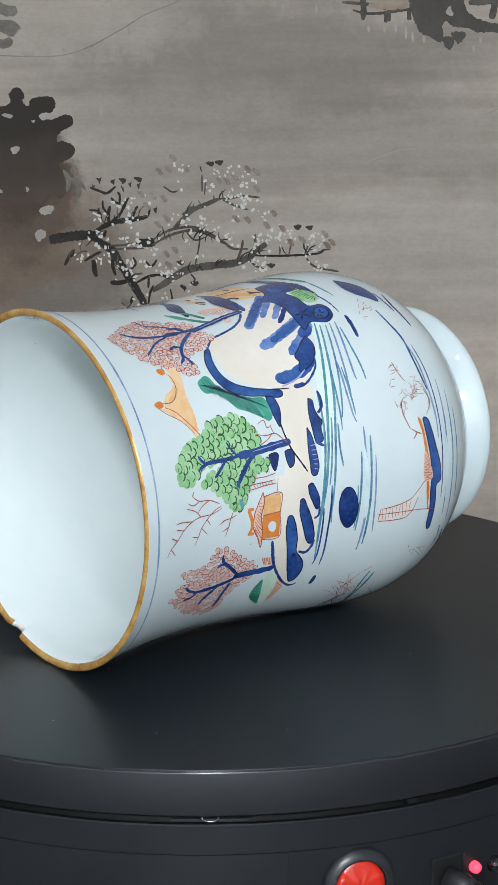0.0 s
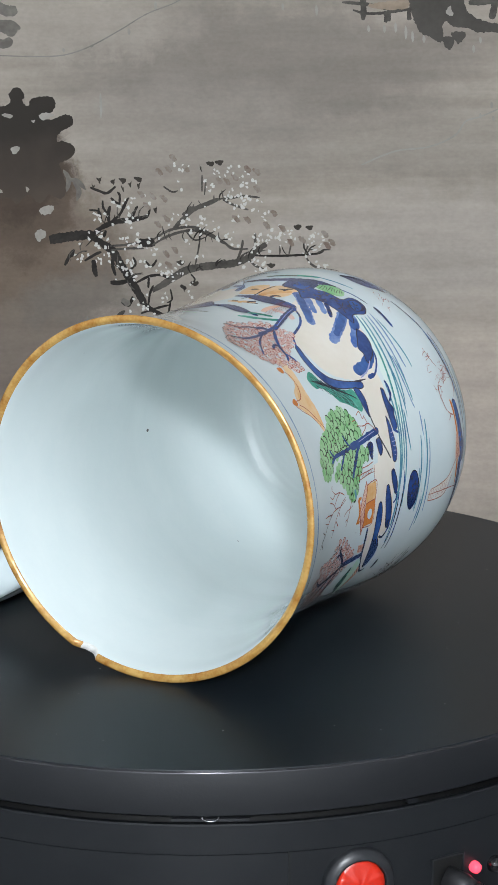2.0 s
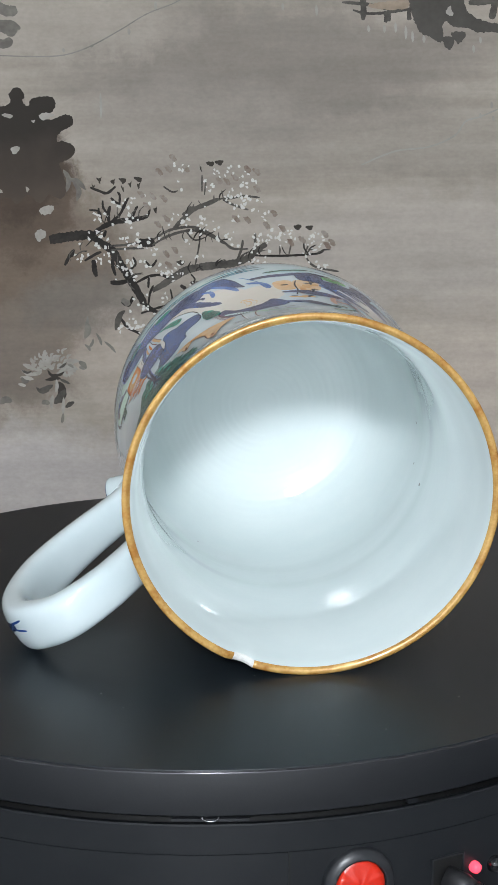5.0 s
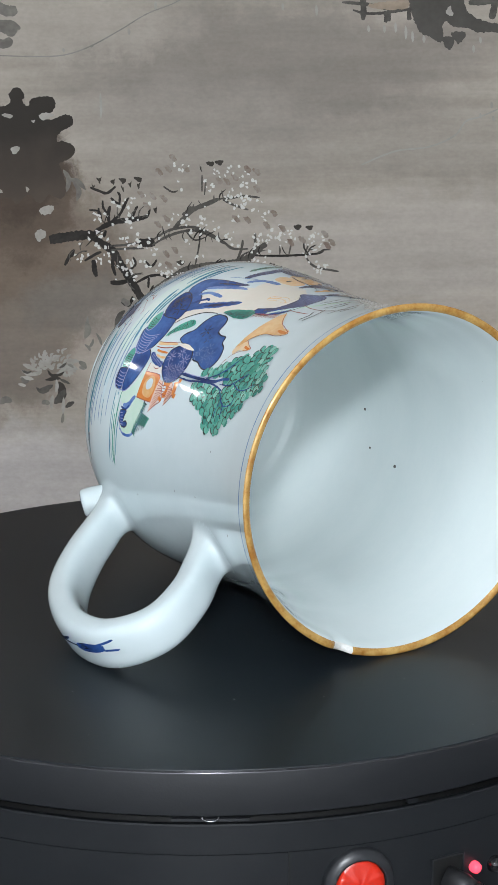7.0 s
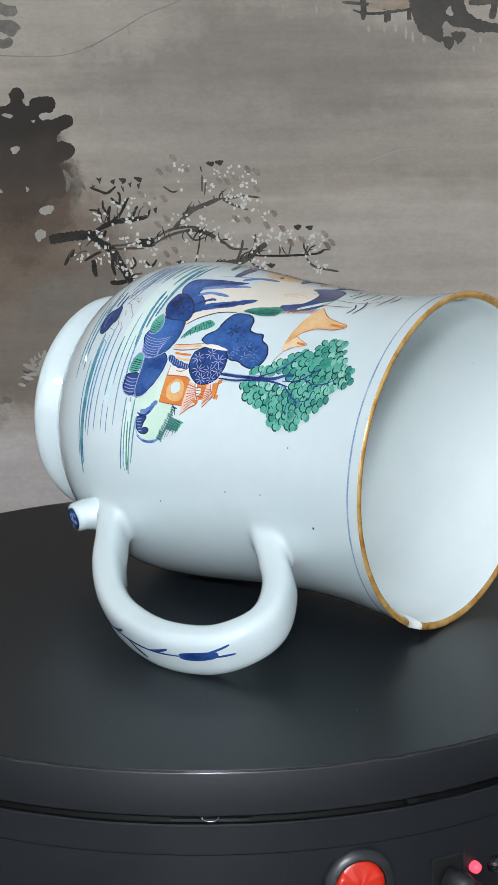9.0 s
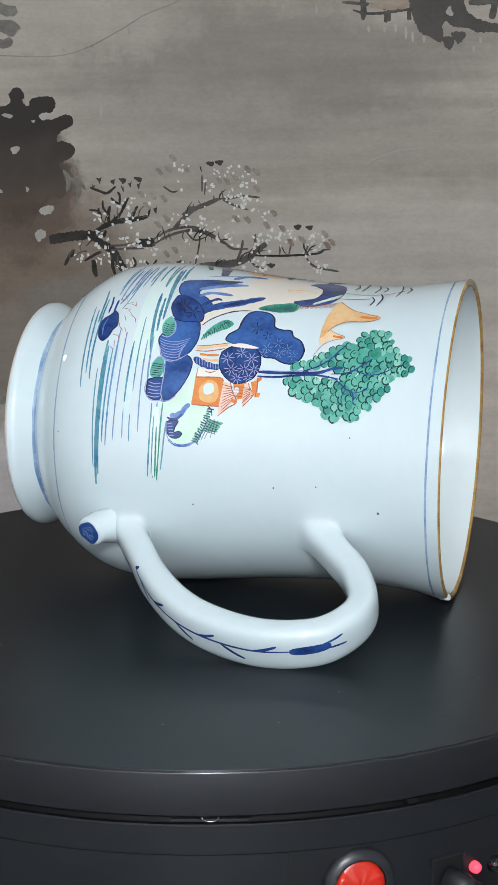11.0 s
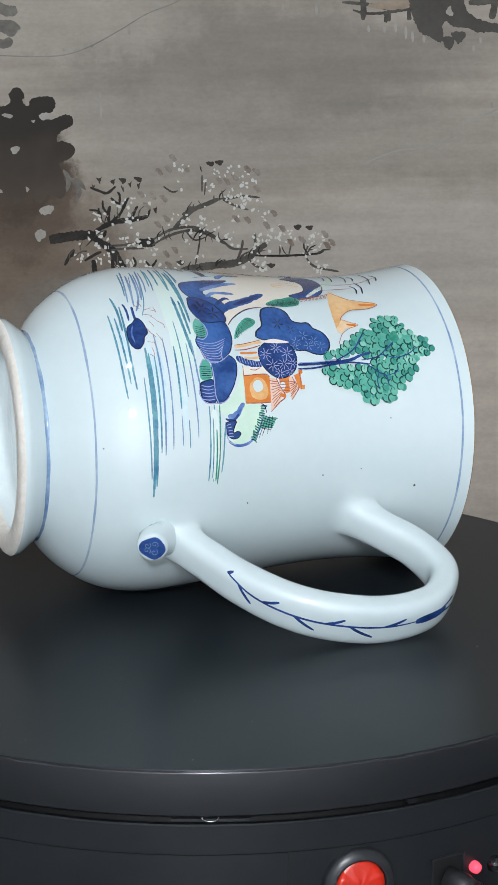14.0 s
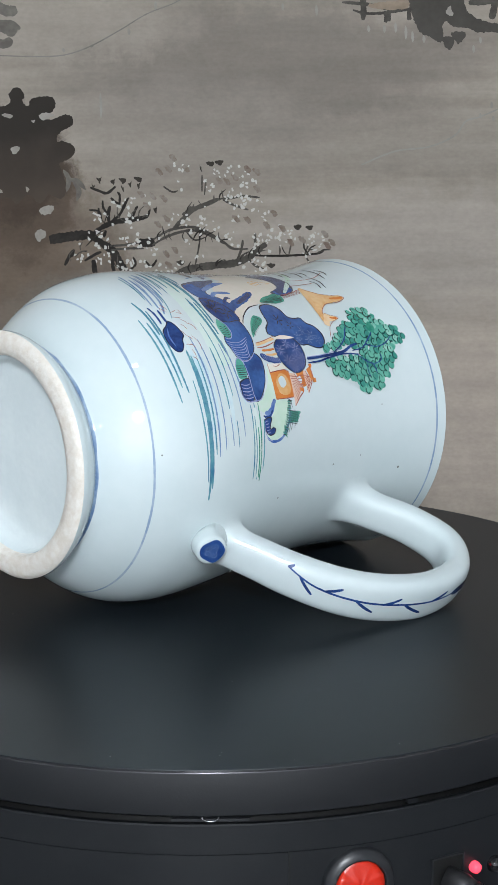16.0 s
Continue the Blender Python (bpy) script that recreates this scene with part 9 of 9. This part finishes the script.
motif.line(INK_GREY, 0.68, (5.8, 79.1), (3.2, 81.3), (2.9, 84.4), taper=2)
motif.line(INK_BLACK, 0.61, (-26.4, 80.7), (-26.2, 83.2), (-24.3, 85.2), taper=2)
motif.line(INK_BLACK, 0.62, (-6.1, 79.7), (-6.2, 83.6), (-3.1, 87), taper=2)
motif.line(INK_BLACK, 0.52, (-7.1, 79.8), (-5.4, 82.7), (-1.9, 84.3), taper=2)
motif.line(INK_GREY, 0.64, (-13.2, 80.1), (-14.4, 82.4), (-13.4, 85), taper=2)
motif.line(INK_GREY, 0.69, (-15.9, 63.1), (-16.5, 64.9), (-16.2, 67), taper=2)
motif.line(INK_BLACK, 0.71, (16.9, 71.4), (17.6, 74.4), (19.5, 76.7), taper=2)
motif.line(INK_BLACK, 0.66, (1.4, 67.5), (1.7, 69.9), (4, 71.7), taper=2)
motif.line(INK_GREY, 0.5, (-11.7, 64.2), (-14.3, 65.8), (-14.3, 68.3), taper=2)
motif.line(INK_BLACK, 0.67, (-10.5, 64.5), (-11.9, 67.4), (-10.4, 70.6), taper=2)
motif.line(INK_BLACK, 0.63, (13, 70.4), (13.8, 72.9), (17.1, 74.3), taper=2)
motif.line(INK_GREY, 0.48, (3.4, 68), (7.1, 69.7), (10.2, 69.5), taper=2)
motif.line(INK_GREY, 0.74, (13.6, 70.6), (14.9, 73.6), (18.8, 75.2), taper=2)
motif.line(INK_BLACK, 0.49, (-15.2, 63.3), (-15, 64.9), (-14.7, 66.5), taper=2)
motif.line(INK_BLACK, 0.58, (1.2, 67.4), (2.9, 70), (6, 71.3), taper=2)
motif.line(INK_BLACK, 0.47, (-8.2, 65.1), (-7.4, 67.1), (-4.6, 68.2), taper=2)
motif.line(INK_BLACK, 0.57, (-4.4, 66), (-6.3, 67.6), (-6.2, 69.8), taper=2)
motif.line(INK_BLACK, 0.7, (3.5, 98.9), (3.8, 101.9), (6.5, 104.4), taper=2)
motif.line(INK_BLACK, 0.51, (-12.3, 92.7), (-11.6, 96), (-9.4, 98.7), taper=2)
motif.line(INK_GREY, 0.65, (5.3, 99.5), (5, 101.6), (4.5, 104), taper=2)
motif.line(INK_GREY, 0.55, (-1.3, 97), (0.8, 99.1), (4.5, 99.6), taper=2)
motif.line(INK_GREY, 0.69, (2.2, 98.4), (0.9, 99.9), (0.9, 102), taper=2)
motif.line(INK_GREY, 0.74, (-8.5, 94.2), (-9.2, 95.9), (-8.6, 97.8), taper=2)
motif.line(INK_GREY, 0.45, (-4, 95.9), (-5.3, 97.2), (-6.8, 99.5), taper=2)
motif.line(INK_GREY, 0.78, (1.1, 97.9), (2.2, 99.3), (4.4, 99.9), taper=2)
motif.line(INK_GREY, 0.65, (49.8, 73.5), (51, 74.4), (53, 74.4), taper=2)
motif.line(INK_GREY, 0.71, (32, 73.1), (32.2, 75.2), (32, 77.5), taper=2)
motif.line(INK_GREY, 0.46, (21, 72.8), (23.1, 74.9), (26.2, 75.6), taper=2)
motif.line(INK_BLACK, 0.61, (23.1, 72.9), (21.9, 75), (22.7, 77.4), taper=2)
motif.line(INK_GREY, 0.77, (50.3, 73.5), (53, 75.3), (56.8, 75.3), taper=2)
motif.line(INK_BLACK, 0.74, (45.3, 73.4), (46.7, 76.2), (49.8, 77.9), taper=2)
motif.line(INK_BLACK, 0.52, (35.5, 73.2), (34, 74.9), (33, 77.6), taper=2)
motif.line(INK_BLACK, 0.8, (46, 73.4), (43.8, 76.3), (43.8, 80.1), taper=2)
motif.line(INK_GREY, 0.57, (44.3, 73.4), (46.3, 75.3), (48.8, 75.9), taper=2)
motif.line(INK_BLACK, 0.55, (-59.2, 79.3), (-57.6, 81), (-55.1, 81.5), taper=2)
motif.line(INK_GREY, 0.61, (-67.8, 70.7), (-68.5, 73.9), (-65.8, 76.7), taper=2)
motif.line(INK_GREY, 0.56, (-62.9, 75.7), (-63.3, 78), (-61.8, 80.2), taper=2)
motif.line(INK_BLACK, 0.59, (-60.7, 77.8), (-57.6, 80.8), (-54.3, 82.1), taper=2)
motif.line(INK_BLACK, 0.66, (-63.8, 74.7), (-62.1, 75.7), (-60, 75.5), taper=2)
motif.line(INK_GREY, 0.58, (-66.2, 72.4), (-63.6, 75.1), (-59.9, 76.1), taper=2)
motif.line(INK_GREY, 0.67, (-56.3, 82.3), (-53.6, 84.6), (-51.1, 85.6), taper=2)

motif = Motif("ink_leaves", "small dark and brown ink leaves", on_cloth, cloth)
motif.fill(INK_DARK, (-54.6, 110.1), (-53.3, 110), (-52.6, 110.8), (-53.1, 107.6))
motif.fill(INK_DARK, (-55.7, 107), (-56.1, 106.8), (-57, 107.8), (-55.9, 104.4))
motif.fill(INK_DARK, (-47.9, 109.2), (-46.7, 109.1), (-46, 110), (-46.5, 106.8))
motif.fill(INK_DARK, (-40.5, 109.4), (-42.1, 109.9), (-44.3, 109.8), (-41.9, 107.5))
motif.fill(INK_DARK, (-39.9, 107.8), (-38.7, 107.8), (-38, 108.6), (-38.5, 105.4))
motif.fill(INK_DARK, (-41.8, 105.8), (-42.2, 105.7), (-43.2, 106.6), (-42, 103.3))
motif.fill(INK_DARK, (-33, 109.8), (-34.6, 110.4), (-36.8, 110.2), (-34.4, 108))
motif.fill(INK_DARK, (-4.7, 115), (-5.2, 114.9), (-6.1, 115.8), (-4.9, 112.5))
motif.fill(INK_DARK, (-2.9, 116.8), (-0.6, 117.5), (1.2, 117), (-0.4, 115.1))
motif.fill(INK_DARK, (1.4, 117.3), (3.7, 118), (5.5, 117.5), (3.9, 115.6))
motif.fill(INK_DARK, (38.5, 86.7), (40.9, 87.4), (42.7, 87), (41.1, 85))
motif.fill(INK_DARK, (44.2, 86.4), (46.5, 87.1), (48.3, 86.7), (46.8, 84.7))
motif.fill(INK_DARK, (-28.1, 95.8), (-26.9, 95.7), (-26.2, 96.5), (-26.7, 93.3))
motif.fill(INK_DARK, (-17.6, 70.3), (-15.2, 70.9), (-13.4, 70.5), (-15, 68.5))
motif.fill(INK_DARK, (25.8, 68.5), (28.1, 69.2), (29.9, 68.8), (28.4, 66.8))
motif.fill(INK_DARK, (-13.6, 58.3), (-14.1, 58.2), (-15, 59.2), (-13.8, 55.7))
motif.fill(INK_DARK, (-10.9, 60.2), (-8.6, 60.9), (-6.8, 60.4), (-8.4, 58.4))
motif.fill(INK_DARK, (-35.9, 107.3), (-34.7, 107.2), (-34, 108), (-34.5, 104.8))
motif.fill(LEAF_BROWN, (-35.6, 103.5), (-33.4, 103.7), (-31.9, 101.3), (-33.5, 100.6))
motif.fill(LEAF_BROWN, (-30.3, 102.7), (-28.1, 102.9), (-26.5, 100.5), (-28.2, 99.7))
motif.fill(LEAF_BROWN, (-24.9, 101.6), (-22.8, 101.8), (-21.2, 99.4), (-22.8, 98.6))
motif.fill(LEAF_BROWN, (-33, 98.2), (-30.9, 98.4), (-29.3, 96), (-30.9, 95.2))
motif.fill(LEAF_BROWN, (-23.8, 92), (-21.6, 92.2), (-20, 89.8), (-21.7, 89))
motif.fill(LEAF_BROWN, (-27.8, 89.3), (-25.7, 89.6), (-24.1, 87.2), (-25.7, 86.4))
motif.fill(LEAF_BROWN, (-26.8, 114), (-24.7, 114.2), (-23.1, 111.9), (-24.7, 111.1))
motif.fill(LEAF_BROWN, (-22.5, 115.3), (-20.4, 115.5), (-18.8, 113.1), (-20.4, 112.4))
motif.fill(LEAF_BROWN, (-20.3, 120.5), (-18.2, 120.8), (-16.6, 118.4), (-18.2, 117.6))
motif.fill(LEAF_BROWN, (-14, 115.2), (-11.8, 115.5), (-10.3, 113.1), (-11.9, 112.3))
motif.fill(LEAF_BROWN, (1.5, 109.8), (3.6, 110.1), (5.2, 107.7), (3.6, 106.9))
motif.fill(LEAF_BROWN, (5.2, 109.3), (7.3, 109.5), (8.9, 107.1), (7.3, 106.3))
motif.fill(LEAF_BROWN, (9, 111.1), (11.1, 111.3), (12.7, 108.9), (11.1, 108.2))
motif.fill(LEAF_BROWN, (14.9, 115), (17, 115.3), (18.6, 112.9), (17, 112.1))
motif.fill(LEAF_BROWN, (19.4, 113.7), (21.6, 113.9), (23.2, 111.5), (21.6, 110.7))
motif.fill(LEAF_BROWN, (19.4, 105.7), (21.5, 106), (23.1, 103.6), (21.5, 102.8))
motif.fill(LEAF_BROWN, (27.4, 94.2), (29.5, 94.5), (31.2, 92.1), (29.5, 91.3))
motif.fill(LEAF_BROWN, (31.4, 87), (33.6, 87.2), (35.2, 84.8), (33.6, 84))
motif.fill(LEAF_BROWN, (23.9, 88.4), (26, 88.6), (27.6, 86.2), (26, 85.4))
motif.fill(LEAF_BROWN, (55.2, 80), (57.4, 80.3), (59, 77.9), (57.4, 77.1))
motif.fill(LEAF_BROWN, (51.7, 84.1), (53.9, 84.4), (55.5, 81.9), (53.9, 81.1))
motif.fill(LEAF_BROWN, (40.9, 81.5), (43, 81.8), (44.7, 79.3), (43, 78.5))
motif.fill(LEAF_BROWN, (-20, 77.2), (-17.8, 77.4), (-16.2, 75), (-17.9, 74.2))
motif.fill(LEAF_BROWN, (-24.1, 75.3), (-21.9, 75.6), (-20.3, 73.1), (-22, 72.4))
motif.fill(LEAF_BROWN, (-22.8, 69.9), (-20.6, 70.2), (-19.1, 67.7), (-20.7, 66.9))
motif.fill(LEAF_BROWN, (9.3, 91.7), (11.5, 91.9), (13.1, 89.5), (11.5, 88.7))
motif.fill(LEAF_BROWN, (14.7, 91.1), (16.9, 91.4), (18.5, 88.9), (16.8, 88.2))
motif.fill(LEAF_BROWN, (35.5, 80.2), (37.6, 80.5), (39.2, 78), (37.6, 77.2))
motif.fill(LEAF_BROWN, (53.1, 78.7), (55.2, 79), (56.9, 76.5), (55.2, 75.7))

motif = Motif("ink_blossom", "scattered white plum blossom dabs", on_cloth, cloth)
motif.dabs(BLOSSOM, 42, 1.89, 191, 6.5, (-56.9, 87.7), (-47.4, 93), (-31.2, 94.2))
motif.dabs(BLOSSOM, 49, 1.89, 192, 7, (-66.6, 77.1), (-50.6, 71.5), (-40, 63.3))
motif.dabs(BLOSSOM, 42, 1.89, 193, 6.5, (-50.4, 79.6), (-31.5, 80.8), (-12.5, 87.3))
motif.dabs(BLOSSOM, 42, 1.89, 194, 7, (-37.2, 66), (-21, 65.9), (-10.1, 72.5))
motif.dabs(BLOSSOM, 38, 1.89, 195, 6.5, (-17.5, 113.9), (-1.5, 111.2), (17.3, 111))
motif.dabs(BLOSSOM, 42, 1.89, 196, 6, (-1.6, 97.9), (11.8, 100.5), (22.5, 95.1))
motif.dabs(BLOSSOM, 49, 1.89, 197, 6.5, (-7.1, 87.3), (6.3, 81.8), (25.2, 79))
motif.dabs(BLOSSOM, 38, 1.89, 198, 4.3, (27.9, 81.6), (49.5, 80.1), (53.6, 76))
motif.dabs(BLOSSOM, 19, 1.89, 199, 3.2, (44.1, 76.1), (52.3, 69.3), (61.8, 66.5))
motif.dabs(BLOSSOM, 21, 1.89, 200, 6, (-37.6, 49.7), (-21.2, 53.6), (-10.3, 57.6))
motif.dabs(BLOSSOM, 21, 1.89, 201, 4.3, (-41.8, 41.5), (-32.4, 38.7), (-30.9, 44.1))
motif.dabs(BLOSSOM, 16, 1.89, 202, 4.3, (14.3, 69.6), (25.1, 68.2), (27.8, 65.4))

motif = Motif("ink_rocks", "grey ink rocks and jetty along the far shore", on_cloth, cloth)
motif.fill(INK_ROCK, (89.8, 198.3), (91.8, 190.7), (93.4, 185.6), (95.3, 180.5), (98.1, 175.9), (102.1, 174.1), (107.4, 171.5), (108.7, 174.8), (108.3, 179.2), (109.9, 181), (113.9, 178.4), (120.5, 177.8), (124.5, 175.8), (131.1, 176), (139.1, 175.2), (139, 179), (128.3, 180.9), (120.3, 185), (118.1, 190.5), (116.9, 198.1))
motif.fill(INK_ROCK, (108.4, 173.8), (113.4, 173.8), (113.5, 170.2), (111.7, 168.2), (109.6, 169.7))
motif.fill(INK_ROCK, (112.6, 175.8), (118.9, 176.1), (118.5, 173.3), (115.9, 170.7), (114.3, 172.3))
motif.fill(CLOTH_PALE, (109.8, 185.5), (111.8, 188), (113, 184), (111.1, 183.7))
motif.line(INK_GREY, 1.62, (61.3, 189.8), (72.9, 188.8), (86, 186.2), (95.2, 186.9))
motif.line(INK_GREY, 1.35, (66.3, 186.3), (72.9, 184.7), (83.4, 185.2), (93.9, 187.1))
motif.fill(PAINT_TAN, (73.4, 188.7), (83.4, 190.2), (91.8, 190.4), (91.8, 187.1), (83.4, 186.2), (75.5, 187.2))
motif.line(INK_GREY, 2.71, (70.7, 193.3), (71.3, 187), (71.1, 181.7))
motif.line(INK_GREY, 2.17, (80.8, 185.7), (81.9, 183.6), (81.6, 180.6))
motif.line(INK_GREY, 1.62, (83.4, 184.6), (83.2, 181.1))
motif.line(INK_GREY, 2.17, (92.4, 186.1), (92.7, 181.6))
motif.line(INK_GREY, 2.71, (120.2, 189.3), (128.1, 189.7), (138.6, 191))
motif.line(INK_GREY, 3.25, (132.8, 190.5), (131.9, 185.4), (131, 181.9))
motif.line(WASH_THIN, 1.35, (90.9, 179.3), (91.2, 176.1), (91.2, 172.9), taper=2)
motif.line(WASH_THIN, 1.35, (94.1, 176.7), (94.4, 174.2), (94.4, 171.6), taper=2)
motif.line(WASH_THIN, 1.35, (86.1, 180.6), (86.4, 178.3), (86.4, 176), taper=2)
motif.line(WASH_THIN, 1.35, (73.5, 179.4), (73.8, 177.8), (73.8, 176.3), taper=2)
motif.line(WASH_THIN, 1.35, (80.9, 179.6), (81.1, 177.8), (81.2, 176), taper=2)
motif.line(WASH_THIN, 1.35, (99.4, 174.9), (99.7, 173), (99.7, 171.1), taper=2)
motif.line(WASH_THIN, 1.35, (125.9, 174), (126.2, 172.4), (126.2, 170.9), taper=2)
motif.line(WASH_THIN, 1.35, (122.8, 170.2), (123.1, 168.4), (123.1, 166.6), taper=2)
motif.line(WASH_THIN, 1.35, (33.5, 189.7), (33.8, 187.9), (33.8, 186.2), taper=2)
motif.line(WASH_THIN, 1.35, (49.2, 188.9), (49.5, 186.3), (49.5, 183.8), taper=2)
motif.line(WASH_THIN, 1.35, (-25.3, 190.8), (-25.1, 188.5), (-25.2, 186.2), taper=2)
motif.line(WASH_THIN, 1.35, (-37.9, 178.7), (-37.7, 177.2), (-37.7, 175.6), taper=2)
motif.line(WASH_THIN, 1.35, (-68.5, 170), (-68.3, 169), (-68.3, 167.9), taper=2)
motif.line(WASH_THIN, 1.35, (-51.8, 149.4), (-51.6, 143.6), (-51.8, 137.7), taper=2)
motif.line(WASH_THIN, 1.35, (132, 144.3), (132.3, 142.7), (132.3, 141.2), taper=2)
motif.line(WASH_THIN, 1.35, (126.8, 139.1), (127.1, 137.8), (127.1, 136.5), taper=2)
motif.line(WASH_THIN, 1.35, (132.9, 137.8), (133.2, 136.5), (133.3, 135.2), taper=2)
motif.line(WASH_LINE, 0.54, (-103.2, 166.9), (-87.5, 166.3), (-74.4, 166.2), (-65.2, 167.4), (-54.6, 171.2), (-41.3, 178.2), (-29.4, 185), (-16.2, 190), (-8.3, 195), taper=0.3)
motif.line(WASH_THIN, 0.8, (70.9, 115.4), (86.9, 121.6), (103, 123.6), (115, 128.7), (120.2, 135.3), (126.8, 137.3), (137.4, 141.7), taper=0.5)
motif.line(WASH_LINE, 1.08, (-55.9, 170.4), (-54.3, 171.2))

motif = Motif("ink_bush", "pale bush with dark twigs in ink wash", on_cloth, cloth)
bush = random.Random(21)
for k in range(70):
    # pale leaf dabs fan out over the dark ground
    a, near = bush.uniform(-0.5, 3.5), bush.uniform(1.5, 9.0)
    far = near + bush.uniform(1.2, 3.6)
    u, v = -77.9 + bush.gauss(0, 1.2), 18.5 + bush.gauss(0, 1.0)
    motif.line(bush.choice((CLOTH_PALE, CLOTH_PALE, WASH_THIN)), bush.uniform(1.0, 2.3), (u + near * 1.15 * math.cos(a), v + near * math.sin(a)), (u + (near + far) * 0.57 * math.cos(a + 0.12), v + (near + far) * 0.5 * math.sin(a + 0.12)), (u + far * 1.15 * math.cos(a), v + far * math.sin(a)), taper=2)
motif.line(CLOTH_PALE, 2.2, (-92.8, 21.4), (-89.6, 20.0), (-86.9, 18.3), taper=2)
motif.line(CLOTH_PALE, 2, (-94.2, 15.0), (-90.9, 14.5), (-87.6, 13.9), taper=2)
motif.line(CLOTH_PALE, 1.8, (-95.4, 11.7), (-93.2, 11.1), (-91.6, 10.6), taper=2)
motif.line(CLOTH_PALE, 2, (-93.5, 18.4), (-90.3, 16.7), (-85.9, 16.1), taper=2)
motif.line(INK_DARK, 1.6, (-80.9, 18.5), (-78.8, 15.7), (-75.0, 16.0), (-72.7, 17.6), taper=2)
motif.line(INK_DARK, 1.8, (-82.2, 13.5), (-78.3, 14.0), (-74.5, 14.3), taper=2)
motif.line(INK_GREY, 2.4, (-85.1, 8.8), (-81.8, 9.3), (-78.4, 11.0), taper=2)
motif.line(INK_GREY, 1.8, (-86.7, 9.9), (-84.0, 7.7), (-80.2, 8.2), taper=2)
motif.line(INK_DARK, 4.5, (-75.6, 12.6), (-74.1, 8.1), (-74.9, 2.0), taper=2)
motif.line(INK_GREY, 3.5, (-78.2, 1.5), (-75.3, 4.8), (-72.5, 8.7), taper=2)
motif.line(INK_GREY, 2.2, (-72.8, -0.3), (-70.5, 1.4), (-68.3, 2.5), taper=2)
motif.line(INK_WASH, 2.4, (-93.6, 15.0), (-92.1, 12.8), (-89.9, 13.3), taper=2)
motif.line(INK_GREY, 1.2, (-93.5, 18.4), (-90.8, 17.2), (-88.6, 17.8), taper=2)
motif.line(INK_GREY, 1.4, (-75.1, 13.7), (-72.4, 12.6), (-70.2, 11.4), taper=2)
motif.line(INK_GREY, 1.2, (-75.4, 19.3), (-73.2, 20.4), (-71.5, 22.0), taper=2)
motif.line(CLOTH_PALE, 1.6, (-76.7, 13.7), (-76.5, 10.4), (-77.2, 7.1), taper=2)
motif.line(CLOTH_PALE, 2, (-78.6, 5.9), (-79.5, 2.6), (-79.4, -0.8), taper=2)
motif.line(CLOTH_PALE, 1.6, (-73.4, 4.8), (-73.8, 0.3), (-74.0, -3.6), taper=2)
motif.line(INK_WASH, 1.6, (-73.9, -3.1), (-74.3, -5.9), (-74.7, -8.1), taper=2)
motif.line(INK_WASH, 3, (-84.2, 1.5), (-82.6, 2.6), (-80.4, 1.5), taper=2)
motif.line(INK_WASH, 3.4, (-104.6, 1.8), (-101.7, 4.0), (-98.5, 2.8), taper=2)
motif.line(WASH_LINE, 1.4, (-62.5, 30.8), (-60.6, 29.1), (-59.9, 27.4), taper=2)
motif.line(WASH_LINE, 1.4, (-56.9, 36.2), (-55.1, 33.2), (-54.3, 30.2), taper=2)
motif.line(WASH_LINE, 1.4, (-60.7, 44.5), (-61.0, 41.1), (-62.3, 37.7), taper=2)
motif.line(WASH_LINE, 1.4, (-52.9, 32.1), (-49.7, 29.3), (-47.6, 26.5), taper=2)
motif.line(WASH_LINE, 1.4, (-65.6, 19.7), (-63.7, 19.0), (-62.9, 18.3), taper=2)
motif.line(WASH_LINE, 1.4, (-71.0, 21.2), (-69.1, 20.2), (-68.3, 19.2), taper=2)
motif.line(WASH_LINE, 1.4, (-58.3, 33.5), (-58.8, 31.3), (-60.4, 29.1), taper=2)
motif.line(INK_WASH, 3.2, (-62.4, 33.5), (-60.7, 37.7), (-61.6, 41.8), taper=2)
motif.line(INK_WASH, 2.6, (-65.5, 22.5), (-62.8, 20.3), (-62.3, 18.6), taper=2)
motif.line(INK_GREY, 3, (-47.3, 37.5), (-45.3, 44.4), (-42.5, 47.1), taper=2)

for painted in MOTIFS:
    if painted.parent is cloth:
        painted.finish()



# ---- what moves ----
def motions():
    a = radians(FACING)
    b = radians(LEAN)
    axis = Vector((math.cos(a) * math.cos(b), math.sin(a) * math.cos(b), math.sin(b)))
    side = Vector((-math.sin(a), math.cos(a), 0))
    up = axis.cross(side)
    rest = Matrix((side, up, axis)).transposed().to_4x4()
    rest.translation = ASIDE * side + Vector((0, 0, AXIS_Z)) + FOOT * axis
    times = [k * 0.5 for k in range(33)]
    walk(mug_thing, [(t, Matrix.Rotation(radians(SPIN * t), 4, "Z") @ rest) for t in times])
    walk(plate_thing, [(t, Matrix.Rotation(radians(SPIN * t), 4, "Z")) for t in times])


motions()
